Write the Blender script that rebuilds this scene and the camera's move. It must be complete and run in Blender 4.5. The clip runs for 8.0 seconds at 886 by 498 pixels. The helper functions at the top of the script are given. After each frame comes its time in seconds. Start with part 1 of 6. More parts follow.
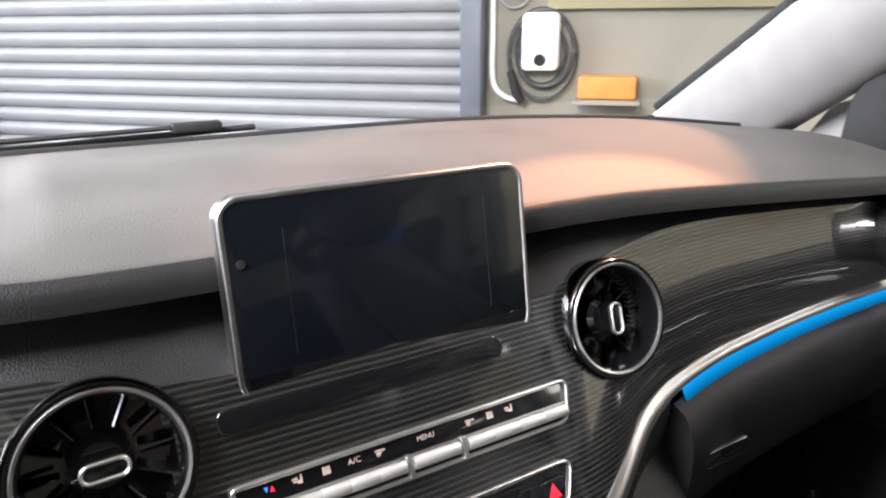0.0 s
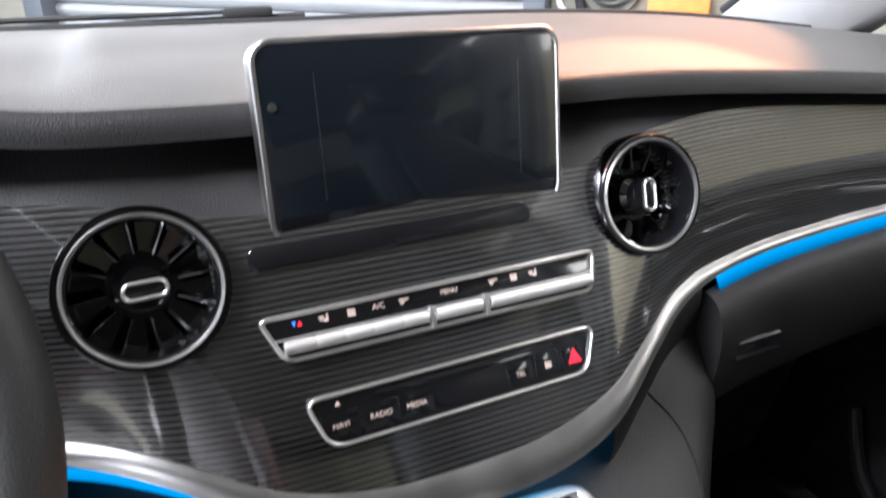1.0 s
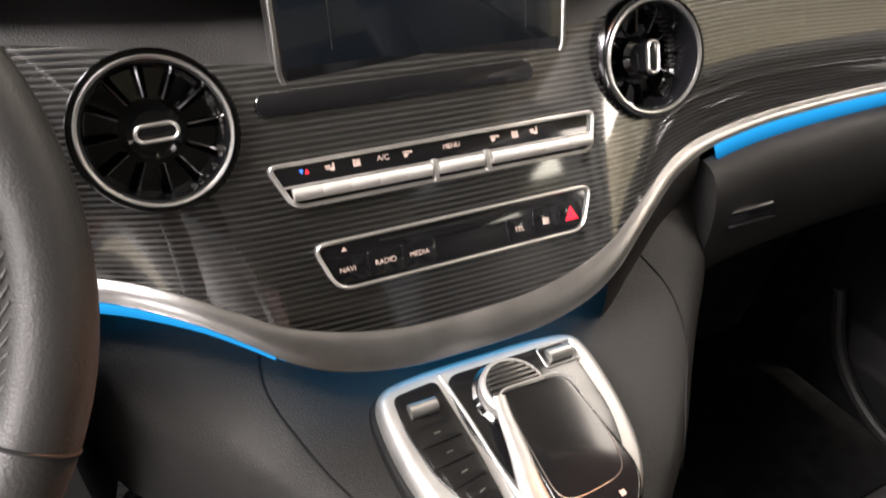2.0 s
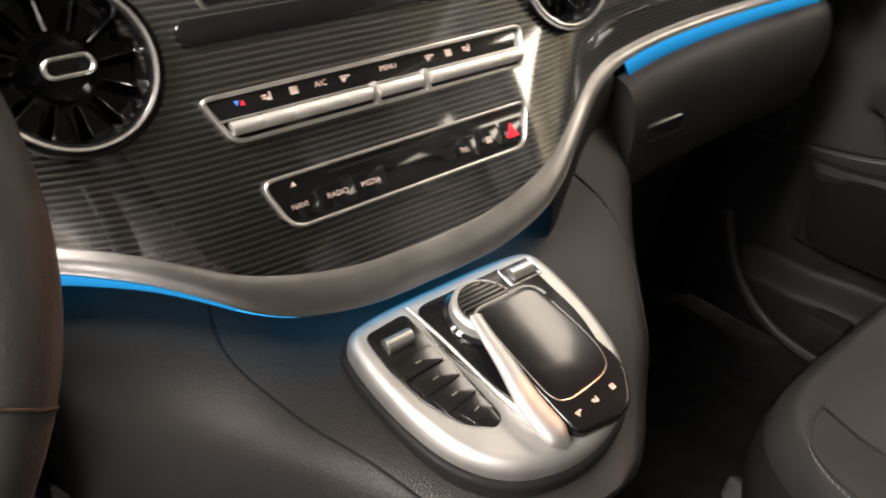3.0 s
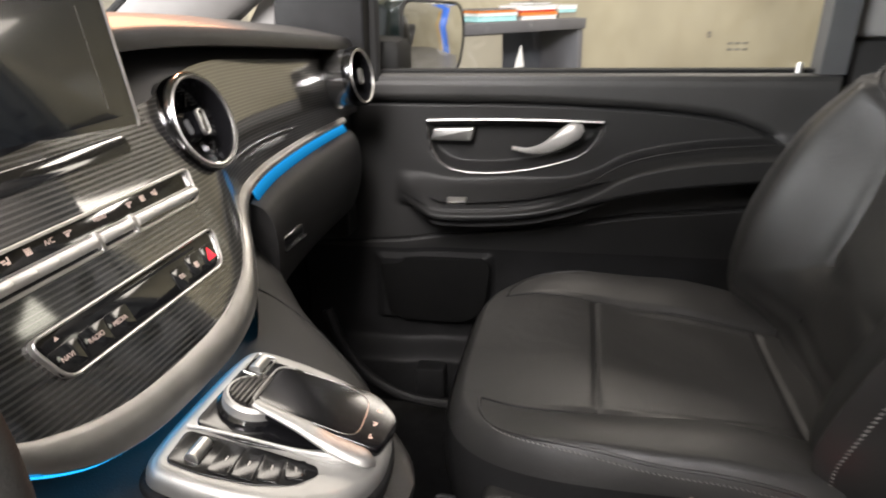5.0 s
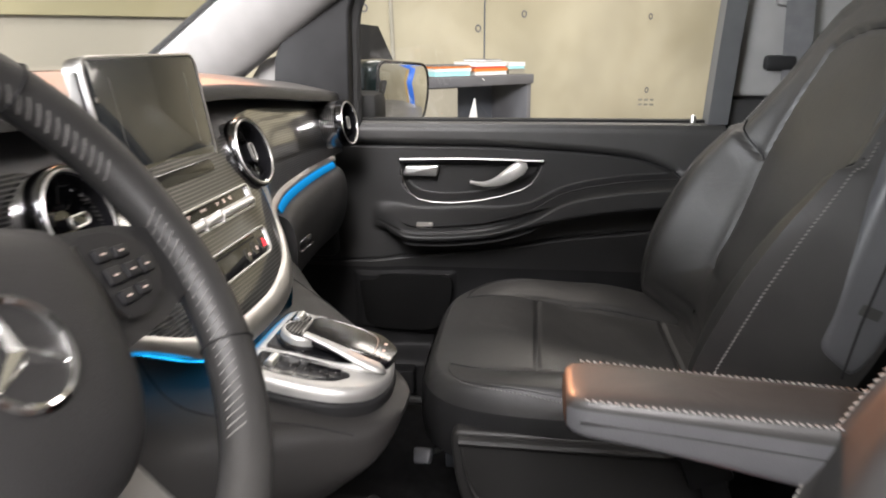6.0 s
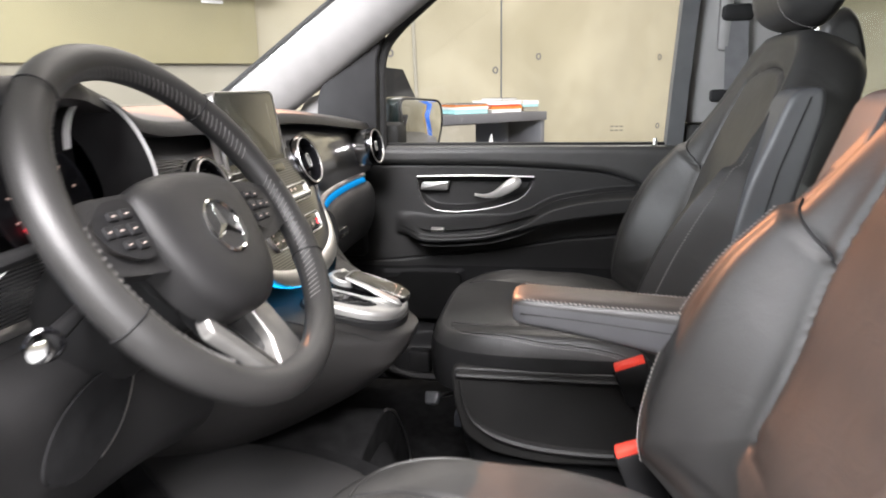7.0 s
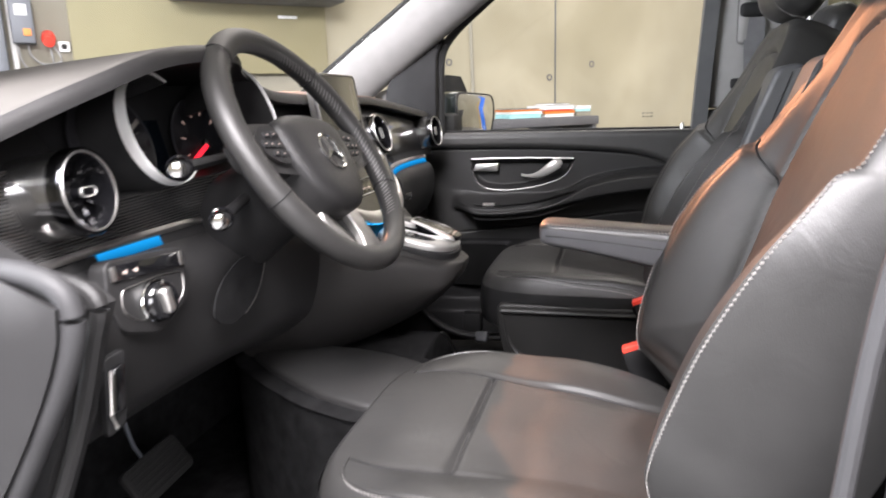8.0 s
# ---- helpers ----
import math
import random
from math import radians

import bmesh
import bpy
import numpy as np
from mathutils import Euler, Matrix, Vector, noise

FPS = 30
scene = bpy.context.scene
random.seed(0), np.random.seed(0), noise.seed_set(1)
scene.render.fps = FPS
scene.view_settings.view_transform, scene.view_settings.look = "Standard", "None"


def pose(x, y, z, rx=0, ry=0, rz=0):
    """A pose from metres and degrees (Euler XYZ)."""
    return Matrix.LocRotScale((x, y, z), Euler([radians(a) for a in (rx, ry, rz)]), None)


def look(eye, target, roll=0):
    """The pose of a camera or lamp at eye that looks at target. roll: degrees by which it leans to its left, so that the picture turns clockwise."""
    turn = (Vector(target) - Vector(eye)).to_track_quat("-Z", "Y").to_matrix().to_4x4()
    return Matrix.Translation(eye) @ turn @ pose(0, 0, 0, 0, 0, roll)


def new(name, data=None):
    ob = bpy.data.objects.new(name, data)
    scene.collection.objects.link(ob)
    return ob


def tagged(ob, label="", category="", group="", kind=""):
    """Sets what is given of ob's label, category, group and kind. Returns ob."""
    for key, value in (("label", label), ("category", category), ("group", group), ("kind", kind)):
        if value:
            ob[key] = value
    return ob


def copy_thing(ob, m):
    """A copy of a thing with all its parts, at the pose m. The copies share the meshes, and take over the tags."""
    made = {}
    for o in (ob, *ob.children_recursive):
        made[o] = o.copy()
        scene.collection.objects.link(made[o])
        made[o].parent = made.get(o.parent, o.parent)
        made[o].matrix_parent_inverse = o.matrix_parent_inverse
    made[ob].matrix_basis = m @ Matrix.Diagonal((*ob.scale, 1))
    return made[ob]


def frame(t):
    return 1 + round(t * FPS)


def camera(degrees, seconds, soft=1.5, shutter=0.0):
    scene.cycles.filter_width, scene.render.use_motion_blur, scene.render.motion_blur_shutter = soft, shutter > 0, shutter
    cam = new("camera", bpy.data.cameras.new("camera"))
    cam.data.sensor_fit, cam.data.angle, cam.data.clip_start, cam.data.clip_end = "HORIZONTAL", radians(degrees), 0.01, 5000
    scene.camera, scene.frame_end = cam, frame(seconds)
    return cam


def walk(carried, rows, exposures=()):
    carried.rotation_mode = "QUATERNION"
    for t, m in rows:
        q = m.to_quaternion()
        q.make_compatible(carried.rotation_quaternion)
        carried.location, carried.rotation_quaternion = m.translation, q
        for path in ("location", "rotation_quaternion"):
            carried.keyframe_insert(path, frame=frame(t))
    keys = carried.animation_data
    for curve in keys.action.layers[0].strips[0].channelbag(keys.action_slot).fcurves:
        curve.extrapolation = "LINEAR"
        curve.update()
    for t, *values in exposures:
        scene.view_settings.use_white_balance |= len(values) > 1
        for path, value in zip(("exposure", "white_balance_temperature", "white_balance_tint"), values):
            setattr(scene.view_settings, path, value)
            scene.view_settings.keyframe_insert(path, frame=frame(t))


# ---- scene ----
cam = camera(65.6, 8.0, soft=1.8, shutter=0.5)
PATH = [
    (0, (-0.176, 0.106, 0.944), (0.795, 1.741, 0.325), -0.3),
    (0.4, (-0.159, 0.102, 0.928), (0.71, 1.783, 0.28), 0.1),
    (0.5, (-0.16, 0.099, 0.926), (0.699, 1.775, 0.252), 0.2),
    (1, (-0.17, 0.077, 0.903), (0.621, 1.726, 0.095), 0.2),
    (1.5, (-0.178, 0.06, 0.888), (0.576, 1.646, -0.07), 0.6),
    (1.7, (-0.177, 0.053, 0.892), (0.539, 1.605, -0.147), 0.9),
    (2.8, (-0.221, 0.064, 0.837), (0.717, 1.466, -0.238), -0.4),
    (3, (-0.229, 0.07, 0.835), (0.789, 1.412, -0.243), -0.8),
    (3.5, (-0.268, 0.097, 0.831), (1.028, 1.184, -0.235), -1.3),
    (4, (-0.301, 0.119, 0.835), (1.209, 0.981, -0.154), -1.5),
    (4.5, (-0.332, 0.126, 0.845), (1.384, 0.714, 0.001), -1.2),
    (5, (-0.393, 0.111, 0.838), (1.442, 0.49, 0.138), -1.3),
    (5.2, (-0.427, 0.108, 0.842), (1.434, 0.418, 0.178), -1.4),
    (6.3, (-0.762, 0.071, 0.868), (1.145, 0.35, 0.332), -0.5),
    (6.5, (-0.828, 0.05, 0.871), (1.083, 0.35, 0.362), -0.7),
    (7, (-1.003, 0.003, 0.856), (0.915, 0.336, 0.397), -1.0),
    (7.5, (-1.17, -0.039, 0.835), (0.741, 0.363, 0.404), -1.3),
    (8, (-1.288, -0.07, 0.792), (0.604, 0.429, 0.378), -1.7),
]
LIGHTING = [(0.0, 0.14, 6300, 15), (0.5, 0.25, 6050, 14), (1.0, 0.42, 5950, 13), (1.5, 0.65, 6450, 17), (3.0, 0.25, 7300, 15), (3.5, 0.12, 7350, 15), (5.0, 0.1, 6850, 14), (6.5, 0.31, 6600, 14), (7.0, 0.38, 6500, 14), (7.5, 0.4, 6450, 15), (8.0, 0.2, 6500, 16)]
walk(cam, [(t, look(eye, target, roll)) for t, eye, target, roll in PATH], LIGHTING)

# ---- light ----
world = bpy.data.worlds.new("garage_air")
world.use_nodes = True
world.node_tree.nodes["Background"].inputs[0].default_value = (0.9, 0.93, 1.0, 1)
world.node_tree.nodes["Background"].inputs[1].default_value = 0.08


def area_lamp(name, at, target, sx, sy, watts, color):
    data = bpy.data.lights.new(name, "AREA")
    data.shape, data.size, data.size_y, data.energy, data.color = "RECTANGLE", sx, sy, watts, color
    ob = new(name, data)
    ob.matrix_world = look(at, target)
    return ob


# The garage stands at an angle to the car: AHEAD points at its long wall, ALONG runs to the right on it.
AHEAD = Vector((math.sin(radians(46)), math.cos(radians(46)), 0))
ALONG = Vector((AHEAD.y, -AHEAD.x, 0))


def on_wall(s, z, d=0.0):
    """A place s along the long wall, at height z, d into the room."""
    p = AHEAD * (3.75 - d) + ALONG * s
    return Vector((p.x, p.y, z))


# Added out of view to brighten the slats; no fitting is known here.
area_lamp("gate_fill", on_wall(-3.2, 2.6, 1.3), on_wall(-3.2, 0.7, 0.0), 3.2, 0.5, 6, (0.95, 0.98, 1.0))
area_lamp("gate_daylight", on_wall(-5.4, 2.2, 2.6), (0.0, 0.3, 0.7), 2.4, 2.4, 620, (0.9, 0.96, 1.0))
# Unseen area lamps below the ceiling, added to fill the room with light.
for s, d, watts in ((0.6, 1.7, 38), (3.6, 1.5, 70), (5.9, 3.2, 95), (-1.2, 5.6, 110), (1.8, 5.6, 110)):
    area_lamp("ceiling_fill", on_wall(s, 2.72, d), on_wall(s, 0, d), 2.4 if s > 5 else 0.6, 1.8, watts, (1.0, 0.95, 0.87))
# Another added fill from above, for the driver's side; no fixture is known.
area_lamp("overhead_fill", (-2.0, -0.4, 2.85), (-1.5, -0.2, 0), 1.6, 1.6, 290, (0.98, 0.97, 0.97))
# Two added fill lamps inside the room; no daylight opening stands there.
area_lamp("side_fill", (-2.4, 0.2, 2.8), (-0.6, -0.15, 0.6), 2.4, 1.5, 300, (0.96, 0.97, 1.0))
area_lamp("rear_fill", (-3.2, -2.2, 1.4), (-0.1, 0.4, 0.68), 1.6, 1.4, 90, (0.96, 0.97, 1.0))
for at, target, cone, watts in (((2.6, 2.15, 2.7), (0.27, 0.67, 0.82), 7.4, 470), ((2.6, 2.15, 2.72), (-0.43, -0.01, 0.37), 5.0, 950), ((2.6, 2.15, 2.74), (-0.30, -0.30, 0.75), 11.0, 800)):
    data = bpy.data.lights.new("warm_spot_lamp", "SPOT")
    data.energy, data.color, data.spot_size, data.spot_blend, data.shadow_soft_size = watts, (1.0, 0.42, 0.2), radians(cone), 0.05, 0.02
    new("warm_spot_lamp", data).matrix_world = look(at, target)


# ---- materials ----
def material(name, color, rough=0.5, metal=0.0, spot=0.12, scale=30.0, bump=0.0, bump_scale=400.0, coat=0.0, emit=None, power=0.0):
    """A surface with colour that drifts at two scales, uneven gloss and fine relief."""
    m = bpy.data.materials.new(name)
    m.use_nodes = True
    nodes, links = m.node_tree.nodes, m.node_tree.links
    bsdf = nodes["Principled BSDF"]
    coords = nodes.new("ShaderNodeTexCoord")
    big = nodes.new("ShaderNodeTexNoise")
    big.inputs["Scale"].default_value, big.inputs["Detail"].default_value = scale, 6.0
    links.new(coords.outputs["Object"], big.inputs["Vector"])
    ramp = nodes.new("ShaderNodeMapRange")
    ramp.inputs["From Min"].default_value, ramp.inputs["From Max"].default_value = 0.3, 0.7
    ramp.inputs["To Min"].default_value, ramp.inputs["To Max"].default_value = 1 - spot, 1 + spot
    links.new(big.outputs["Fac"], ramp.inputs["Value"])
    mul = nodes.new("ShaderNodeVectorMath")
    mul.operation = "SCALE"
    mul.inputs[0].default_value = color
    links.new(ramp.outputs["Result"], mul.inputs["Scale"])
    links.new(mul.outputs["Vector"], bsdf.inputs["Base Color"])
    gloss = nodes.new("ShaderNodeMapRange")
    gloss.inputs["To Min"].default_value, gloss.inputs["To Max"].default_value = max(0.02, rough * 0.85), min(1, rough * 1.15)
    links.new(big.outputs["Fac"], gloss.inputs["Value"])
    links.new(gloss.outputs["Result"], bsdf.inputs["Roughness"])
    bsdf.inputs["Metallic"].default_value = metal
    bsdf.inputs["Coat Weight"].default_value = coat
    bsdf.inputs["Coat Roughness"].default_value = 0.06
    if bump:
        fine = nodes.new("ShaderNodeTexVoronoi")
        fine.inputs["Scale"].default_value = bump_scale
        links.new(coords.outputs["Object"], fine.inputs["Vector"])
        rel = nodes.new("ShaderNodeBump")
        rel.inputs["Strength"].default_value, rel.inputs["Distance"].default_value = bump, 0.0006
        links.new(fine.outputs["Distance"], rel.inputs["Height"])
        links.new(rel.outputs["Normal"], bsdf.inputs["Normal"])
    if emit:
        bsdf.inputs["Emission Color"].default_value = (*emit, 1)
        bsdf.inputs["Emission Strength"].default_value = power
    return m


def striped(name, dark, light, pitch):
    """Lacquered veneer with thin lines that run along the panel."""
    m = material(name, dark, 0.3, 0.0, 0.25, 9.0, coat=1.0)
    m.node_tree.nodes["Principled BSDF"].inputs["Coat IOR"].default_value = 2.35
    nodes, links = m.node_tree.nodes, m.node_tree.links
    bsdf = nodes["Principled BSDF"]
    uv = nodes.new("ShaderNodeUVMap")
    split = nodes.new("ShaderNodeSeparateXYZ")
    links.new(uv.outputs["UV"], split.inputs[0])
    wob = nodes.new("ShaderNodeTexNoise")
    wob.inputs["Scale"].default_value = 14.0
    links.new(uv.outputs["UV"], wob.inputs["Vector"])
    add = nodes.new("ShaderNodeMath")
    add.operation = "MULTIPLY_ADD"
    links.new(wob.outputs["Fac"], add.inputs[0])
    add.inputs[1].default_value = 0.0009
    links.new(split.outputs["Y"], add.inputs[2])
    mod = nodes.new("ShaderNodeMath")
    mod.operation = "PINGPONG"
    links.new(add.outputs[0], mod.inputs[0])
    mod.inputs[1].default_value = pitch / 2
    line = nodes.new("ShaderNodeMapRange")
    line.interpolation_type = "SMOOTHSTEP"
    line.inputs["From Min"].default_value, line.inputs["From Max"].default_value = pitch * 0.22, pitch * 0.42
    links.new(mod.outputs[0], line.inputs["Value"])
    metal = nodes.new("ShaderNodeMath")
    metal.operation = "MULTIPLY"
    links.new(line.outputs["Result"], metal.inputs[0])
    metal.inputs[1].default_value = 0.85
    links.new(metal.outputs[0], bsdf.inputs["Metallic"])
    mix = nodes.new("ShaderNodeMix")
    mix.data_type = "RGBA"
    mix.inputs["A"].default_value, mix.inputs["B"].default_value = (*dark, 1), (*light, 1)
    links.new(line.outputs["Result"], mix.inputs["Factor"])
    links.new(mix.outputs["Result"], bsdf.inputs["Base Color"])
    rel = nodes.new("ShaderNodeBump")
    rel.inputs["Strength"].default_value, rel.inputs["Distance"].default_value = 0.35, 0.0004
    links.new(line.outputs["Result"], rel.inputs["Height"])
    links.new(rel.outputs["Normal"], bsdf.inputs["Normal"])
    return m


def clear_glass(name, tint, gloss):
    m = bpy.data.materials.new(name)
    m.use_nodes = True
    nodes, links = m.node_tree.nodes, m.node_tree.links
    nodes.remove(nodes["Principled BSDF"])
    see, shine, mix = nodes.new("ShaderNodeBsdfTransparent"), nodes.new("ShaderNodeBsdfGlossy"), nodes.new("ShaderNodeMixShader")
    see.inputs[0].default_value, shine.inputs["Roughness"].default_value = (*tint, 1), 0.01
    mix.inputs[0].default_value = gloss
    links.new(see.outputs[0], mix.inputs[1])
    links.new(shine.outputs[0], mix.inputs[2])
    links.new(mix.outputs[0], nodes["Material Output"].inputs[0])
    return m


def stained(m, amount, tint):
    """Large soft stains and small pits over a wall material."""
    nodes, links = m.node_tree.nodes, m.node_tree.links
    bsdf = nodes["Principled BSDF"]
    before = bsdf.inputs["Base Color"].links[0].from_socket
    coords = nodes.new("ShaderNodeTexCoord")
    blot = nodes.new("ShaderNodeTexNoise")
    blot.inputs["Scale"].default_value, blot.inputs["Detail"].default_value, blot.inputs["Distortion"].default_value = 0.9, 9.0, 0.6
    pits = nodes.new("ShaderNodeTexNoise")
    pits.inputs["Scale"].default_value, pits.inputs["Detail"].default_value = 22.0, 4.0
    for tex in (blot, pits):
        links.new(coords.outputs["Object"], tex.inputs["Vector"])
    hard = nodes.new("ShaderNodeMapRange")
    hard.inputs["From Min"].default_value, hard.inputs["From Max"].default_value = 0.70, 0.74
    links.new(pits.outputs["Fac"], hard.inputs["Value"])
    soft_ = nodes.new("ShaderNodeMapRange")
    soft_.inputs["From Min"].default_value, soft_.inputs["From Max"].default_value, soft_.inputs["To Max"].default_value = 0.42, 0.72, amount
    links.new(blot.outputs["Fac"], soft_.inputs["Value"])
    both = nodes.new("ShaderNodeMath")
    both.operation, both.use_clamp = "MULTIPLY_ADD", True
    links.new(hard.outputs["Result"], both.inputs[0])
    both.inputs[1].default_value = 0.5
    links.new(soft_.outputs["Result"], both.inputs[2])
    mix = nodes.new("ShaderNodeMix")
    mix.data_type = "RGBA"
    mix.inputs["B"].default_value = (*tint, 1)
    links.new(before, mix.inputs["A"])
    links.new(both.outputs[0], mix.inputs["Factor"])
    links.new(mix.outputs["Result"], bsdf.inputs["Base Color"])
    return m




def wrinkled(m, scale, depth):
    """Adds soft creases to a leather."""
    nodes, links = m.node_tree.nodes, m.node_tree.links
    bsdf = nodes["Principled BSDF"]
    coords = nodes.new("ShaderNodeTexCoord")
    tex = nodes.new("ShaderNodeTexNoise")
    tex.inputs["Scale"].default_value, tex.inputs["Detail"].default_value, tex.inputs["Distortion"].default_value = scale, 4.0, 1.2
    links.new(coords.outputs["Object"], tex.inputs["Vector"])
    rel = nodes.new("ShaderNodeBump")
    rel.inputs["Strength"].default_value, rel.inputs["Distance"].default_value = 0.6, depth
    links.new(tex.outputs["Fac"], rel.inputs["Height"])
    if bsdf.inputs["Normal"].links:
        links.new(bsdf.inputs["Normal"].links[0].from_socket, rel.inputs["Normal"])
    links.new(rel.outputs["Normal"], bsdf.inputs["Normal"])
    return m


LEATHER = wrinkled(material("black_leather", (0.024, 0.0235, 0.023), 0.45, 0, 0.25, 8, 0.2, 800), 14.0, 0.002)
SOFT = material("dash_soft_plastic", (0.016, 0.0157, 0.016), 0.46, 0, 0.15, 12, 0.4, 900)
CONSOLE = material("console_soft_plastic", (0.019, 0.018, 0.0175), 0.46, 0, 0.12, 12, 0.4, 900)
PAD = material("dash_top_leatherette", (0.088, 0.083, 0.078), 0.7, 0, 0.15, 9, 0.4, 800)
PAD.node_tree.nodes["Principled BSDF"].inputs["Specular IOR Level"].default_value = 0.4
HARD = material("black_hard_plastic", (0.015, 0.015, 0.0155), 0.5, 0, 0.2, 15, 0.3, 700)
PIANO = material("piano_black", (0.006, 0.006, 0.007), 0.08, 0, 0.2, 20, coat=1.0)
SCREEN = material("dark_display_glass", (0.004, 0.006, 0.009), 0.2, 0, 0.1, 20, coat=1.0)
SCREEN.node_tree.nodes["Principled BSDF"].inputs["Coat IOR"].default_value = 1.5
TOUCH = material("touchpad_black", (0.006, 0.006, 0.007), 0.15, 0, 0.2, 20, coat=0.1)
BUTTON = material("satin_black_key", (0.008, 0.008, 0.009), 0.5, 0, 0.2, 30)
CHROME = material("chrome", (0.78, 0.78, 0.77), 0.12, 1.0, 0.05, 30)
DARKCHROME = material("dark_chrome", (0.10, 0.10, 0.105), 0.16, 1.0, 0.1, 40)
SATIN = material("satin_silver", (0.70, 0.69, 0.67), 0.38, 1.0, 0.08, 40)
RAILMETAL = material("warm_satin_silver", (0.52, 0.515, 0.5), 0.5, 0.85, 0.1, 40)
STRIP = material("satin_strip_metal", (0.5, 0.49, 0.48), 0.36, 1.0, 0.1, 40)
GREYMETAL = material("brushed_grey_metal", (0.3, 0.29, 0.28), 0.33, 1.0, 0.1, 40)
TRIM = striped("pinstripe_veneer", (0.005, 0.005, 0.005), (0.125, 0.122, 0.118), 0.0036)
LED = material("blue_light_bar", (0.0, 0.02, 0.05), 0.9, emit=(0.005, 0.36, 0.86), power=1.0)
LED.node_tree.nodes["Principled BSDF"].inputs["Specular IOR Level"].default_value = 0.0
fade_uv, fade_split, fade = [LED.node_tree.nodes.new(kind) for kind in ("ShaderNodeUVMap", "ShaderNodeSeparateXYZ", "ShaderNodeMapRange")]
fade.inputs["From Min"].default_value, fade.inputs["From Max"].default_value, fade.inputs["To Min"].default_value, fade.inputs["To Max"].default_value = 0.003, 0.017, 0.95, 0.22
LED.node_tree.links.new(fade_uv.outputs["UV"], fade_split.inputs[0])
LED.node_tree.links.new(fade_split.outputs["Y"], fade.inputs["Value"])
LED.node_tree.links.new(fade.outputs["Result"], LED.node_tree.nodes["Principled BSDF"].inputs["Emission Strength"])
ROLLER = material("bright_silver_key", (0.75, 0.73, 0.7), 0.35, 0.6, 0.06, 40)
LEDEDGE = material("blue_light_edge", (0.0, 0.1, 0.2), 0.5, emit=(0.0, 0.42, 0.9), power=1.7)
# A faint emission lifts this red; the parts themselves are no lamps.
RED = material("self_lit_red_plastic", (0.65, 0.05, 0.03), 0.4, 0, 0.1, 30, emit=(1.0, 0.05, 0.03), power=0.15)
REDLIT = material("lit_red", (0.5, 0.01, 0.02), 0.4, emit=(1.0, 0.02, 0.04), power=1.6)
WHITELIT = material("lit_white_print", (0.5, 0.42, 0.38), 0.5, emit=(1.0, 0.62, 0.5), power=0.2)
BLUELIT = material("lit_blue_print", (0.05, 0.15, 0.6), 0.5, emit=(0.05, 0.25, 1.0), power=0.8)
THREAD = material("grey_thread", (0.2, 0.193, 0.185), 0.8, 0, 0.1, 60)
PALE = material("pale_grey_trim", (0.225, 0.219, 0.215), 0.6, 0, 0.06, 20, 0.08, 600)
BELT = material("dark_webbing", (0.11, 0.11, 0.115), 0.7, 0, 0.15, 40, 0.5, 900)
CARPET = material("black_carpet", (0.014, 0.014, 0.0145), 0.95, 0, 0.3, 30, 1.0, 900)
VINYL2 = material("pale_grey_plastic", (0.16, 0.16, 0.17), 0.4, 0, 0.08, 20, 0.2, 700)
RUBBER = material("black_rubber", (0.02, 0.02, 0.02), 0.7, 0, 0.15, 30)
GLASS = clear_glass("car_glass", (0.97, 0.975, 0.97), 0.03)
MIRROR = material("mirror_glass", (0.9, 0.9, 0.9), 0.02, 1.0, 0.0, 10)
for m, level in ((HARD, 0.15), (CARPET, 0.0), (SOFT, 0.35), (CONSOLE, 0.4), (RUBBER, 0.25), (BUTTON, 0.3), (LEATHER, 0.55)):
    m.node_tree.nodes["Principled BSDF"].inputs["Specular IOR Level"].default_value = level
CONCRETE = stained(material("cast_concrete", (0.39, 0.36, 0.27), 0.8, 0, 0.12, 1.6, 0.5, 60), 0.7, (0.25, 0.225, 0.15))
PLASTER = material("olive_plaster", (0.26, 0.235, 0.14), 0.85, 0, 0.08, 2.0, 0.2, 80)
HEADLINER = material("headliner_cloth", (0.52, 0.505, 0.48), 0.9, 0, 0.06, 30, 0.2, 900)
CREAM = material("cream_plaster", (0.26, 0.243, 0.197), 0.85, 0, 0.08, 2.0, 0.2, 80)
SLATMETAL = material("white_slat_metal", (0.27, 0.274, 0.283), 0.45, 0.0, 0.06, 5)
STEEL = material("grey_painted_steel", (0.12, 0.13, 0.15), 0.45, 0.3, 0.1, 6)
GROUND = material("garage_floor_paint", (0.2, 0.2, 0.2), 0.5, 0, 0.2, 2)
CABINET = material("anthracite_board", (0.11, 0.11, 0.12), 0.55, 0, 0.12, 5)
WHITE = material("white_plastic", (0.8, 0.8, 0.8), 0.4, 0, 0.05, 20)
ORANGE = material("orange_plastic", (0.75, 0.25, 0.05), 0.5, 0, 0.1, 20)
CYAN = material("pale_cyan_board", (0.35, 0.65, 0.68), 0.6, 0, 0.1, 20)
PAINT = material("dark_car_paint", (0.01, 0.02, 0.02), 0.2, 0.3, 0.1, 20, coat=1.0)
BLUEPAINT = material("bright_blue_board", (0.02, 0.16, 0.75), 0.5, 0, 0.1, 6)


# ---- making meshes ----
ORIGIN = {}


def thing(name, at, label, category, group="", kind=""):
    ob = new(name)
    ob.empty_display_size = 0.05
    ob.location = at
    ORIGIN[ob.name] = Vector(at)
    return tagged(ob, label, category, group, kind)


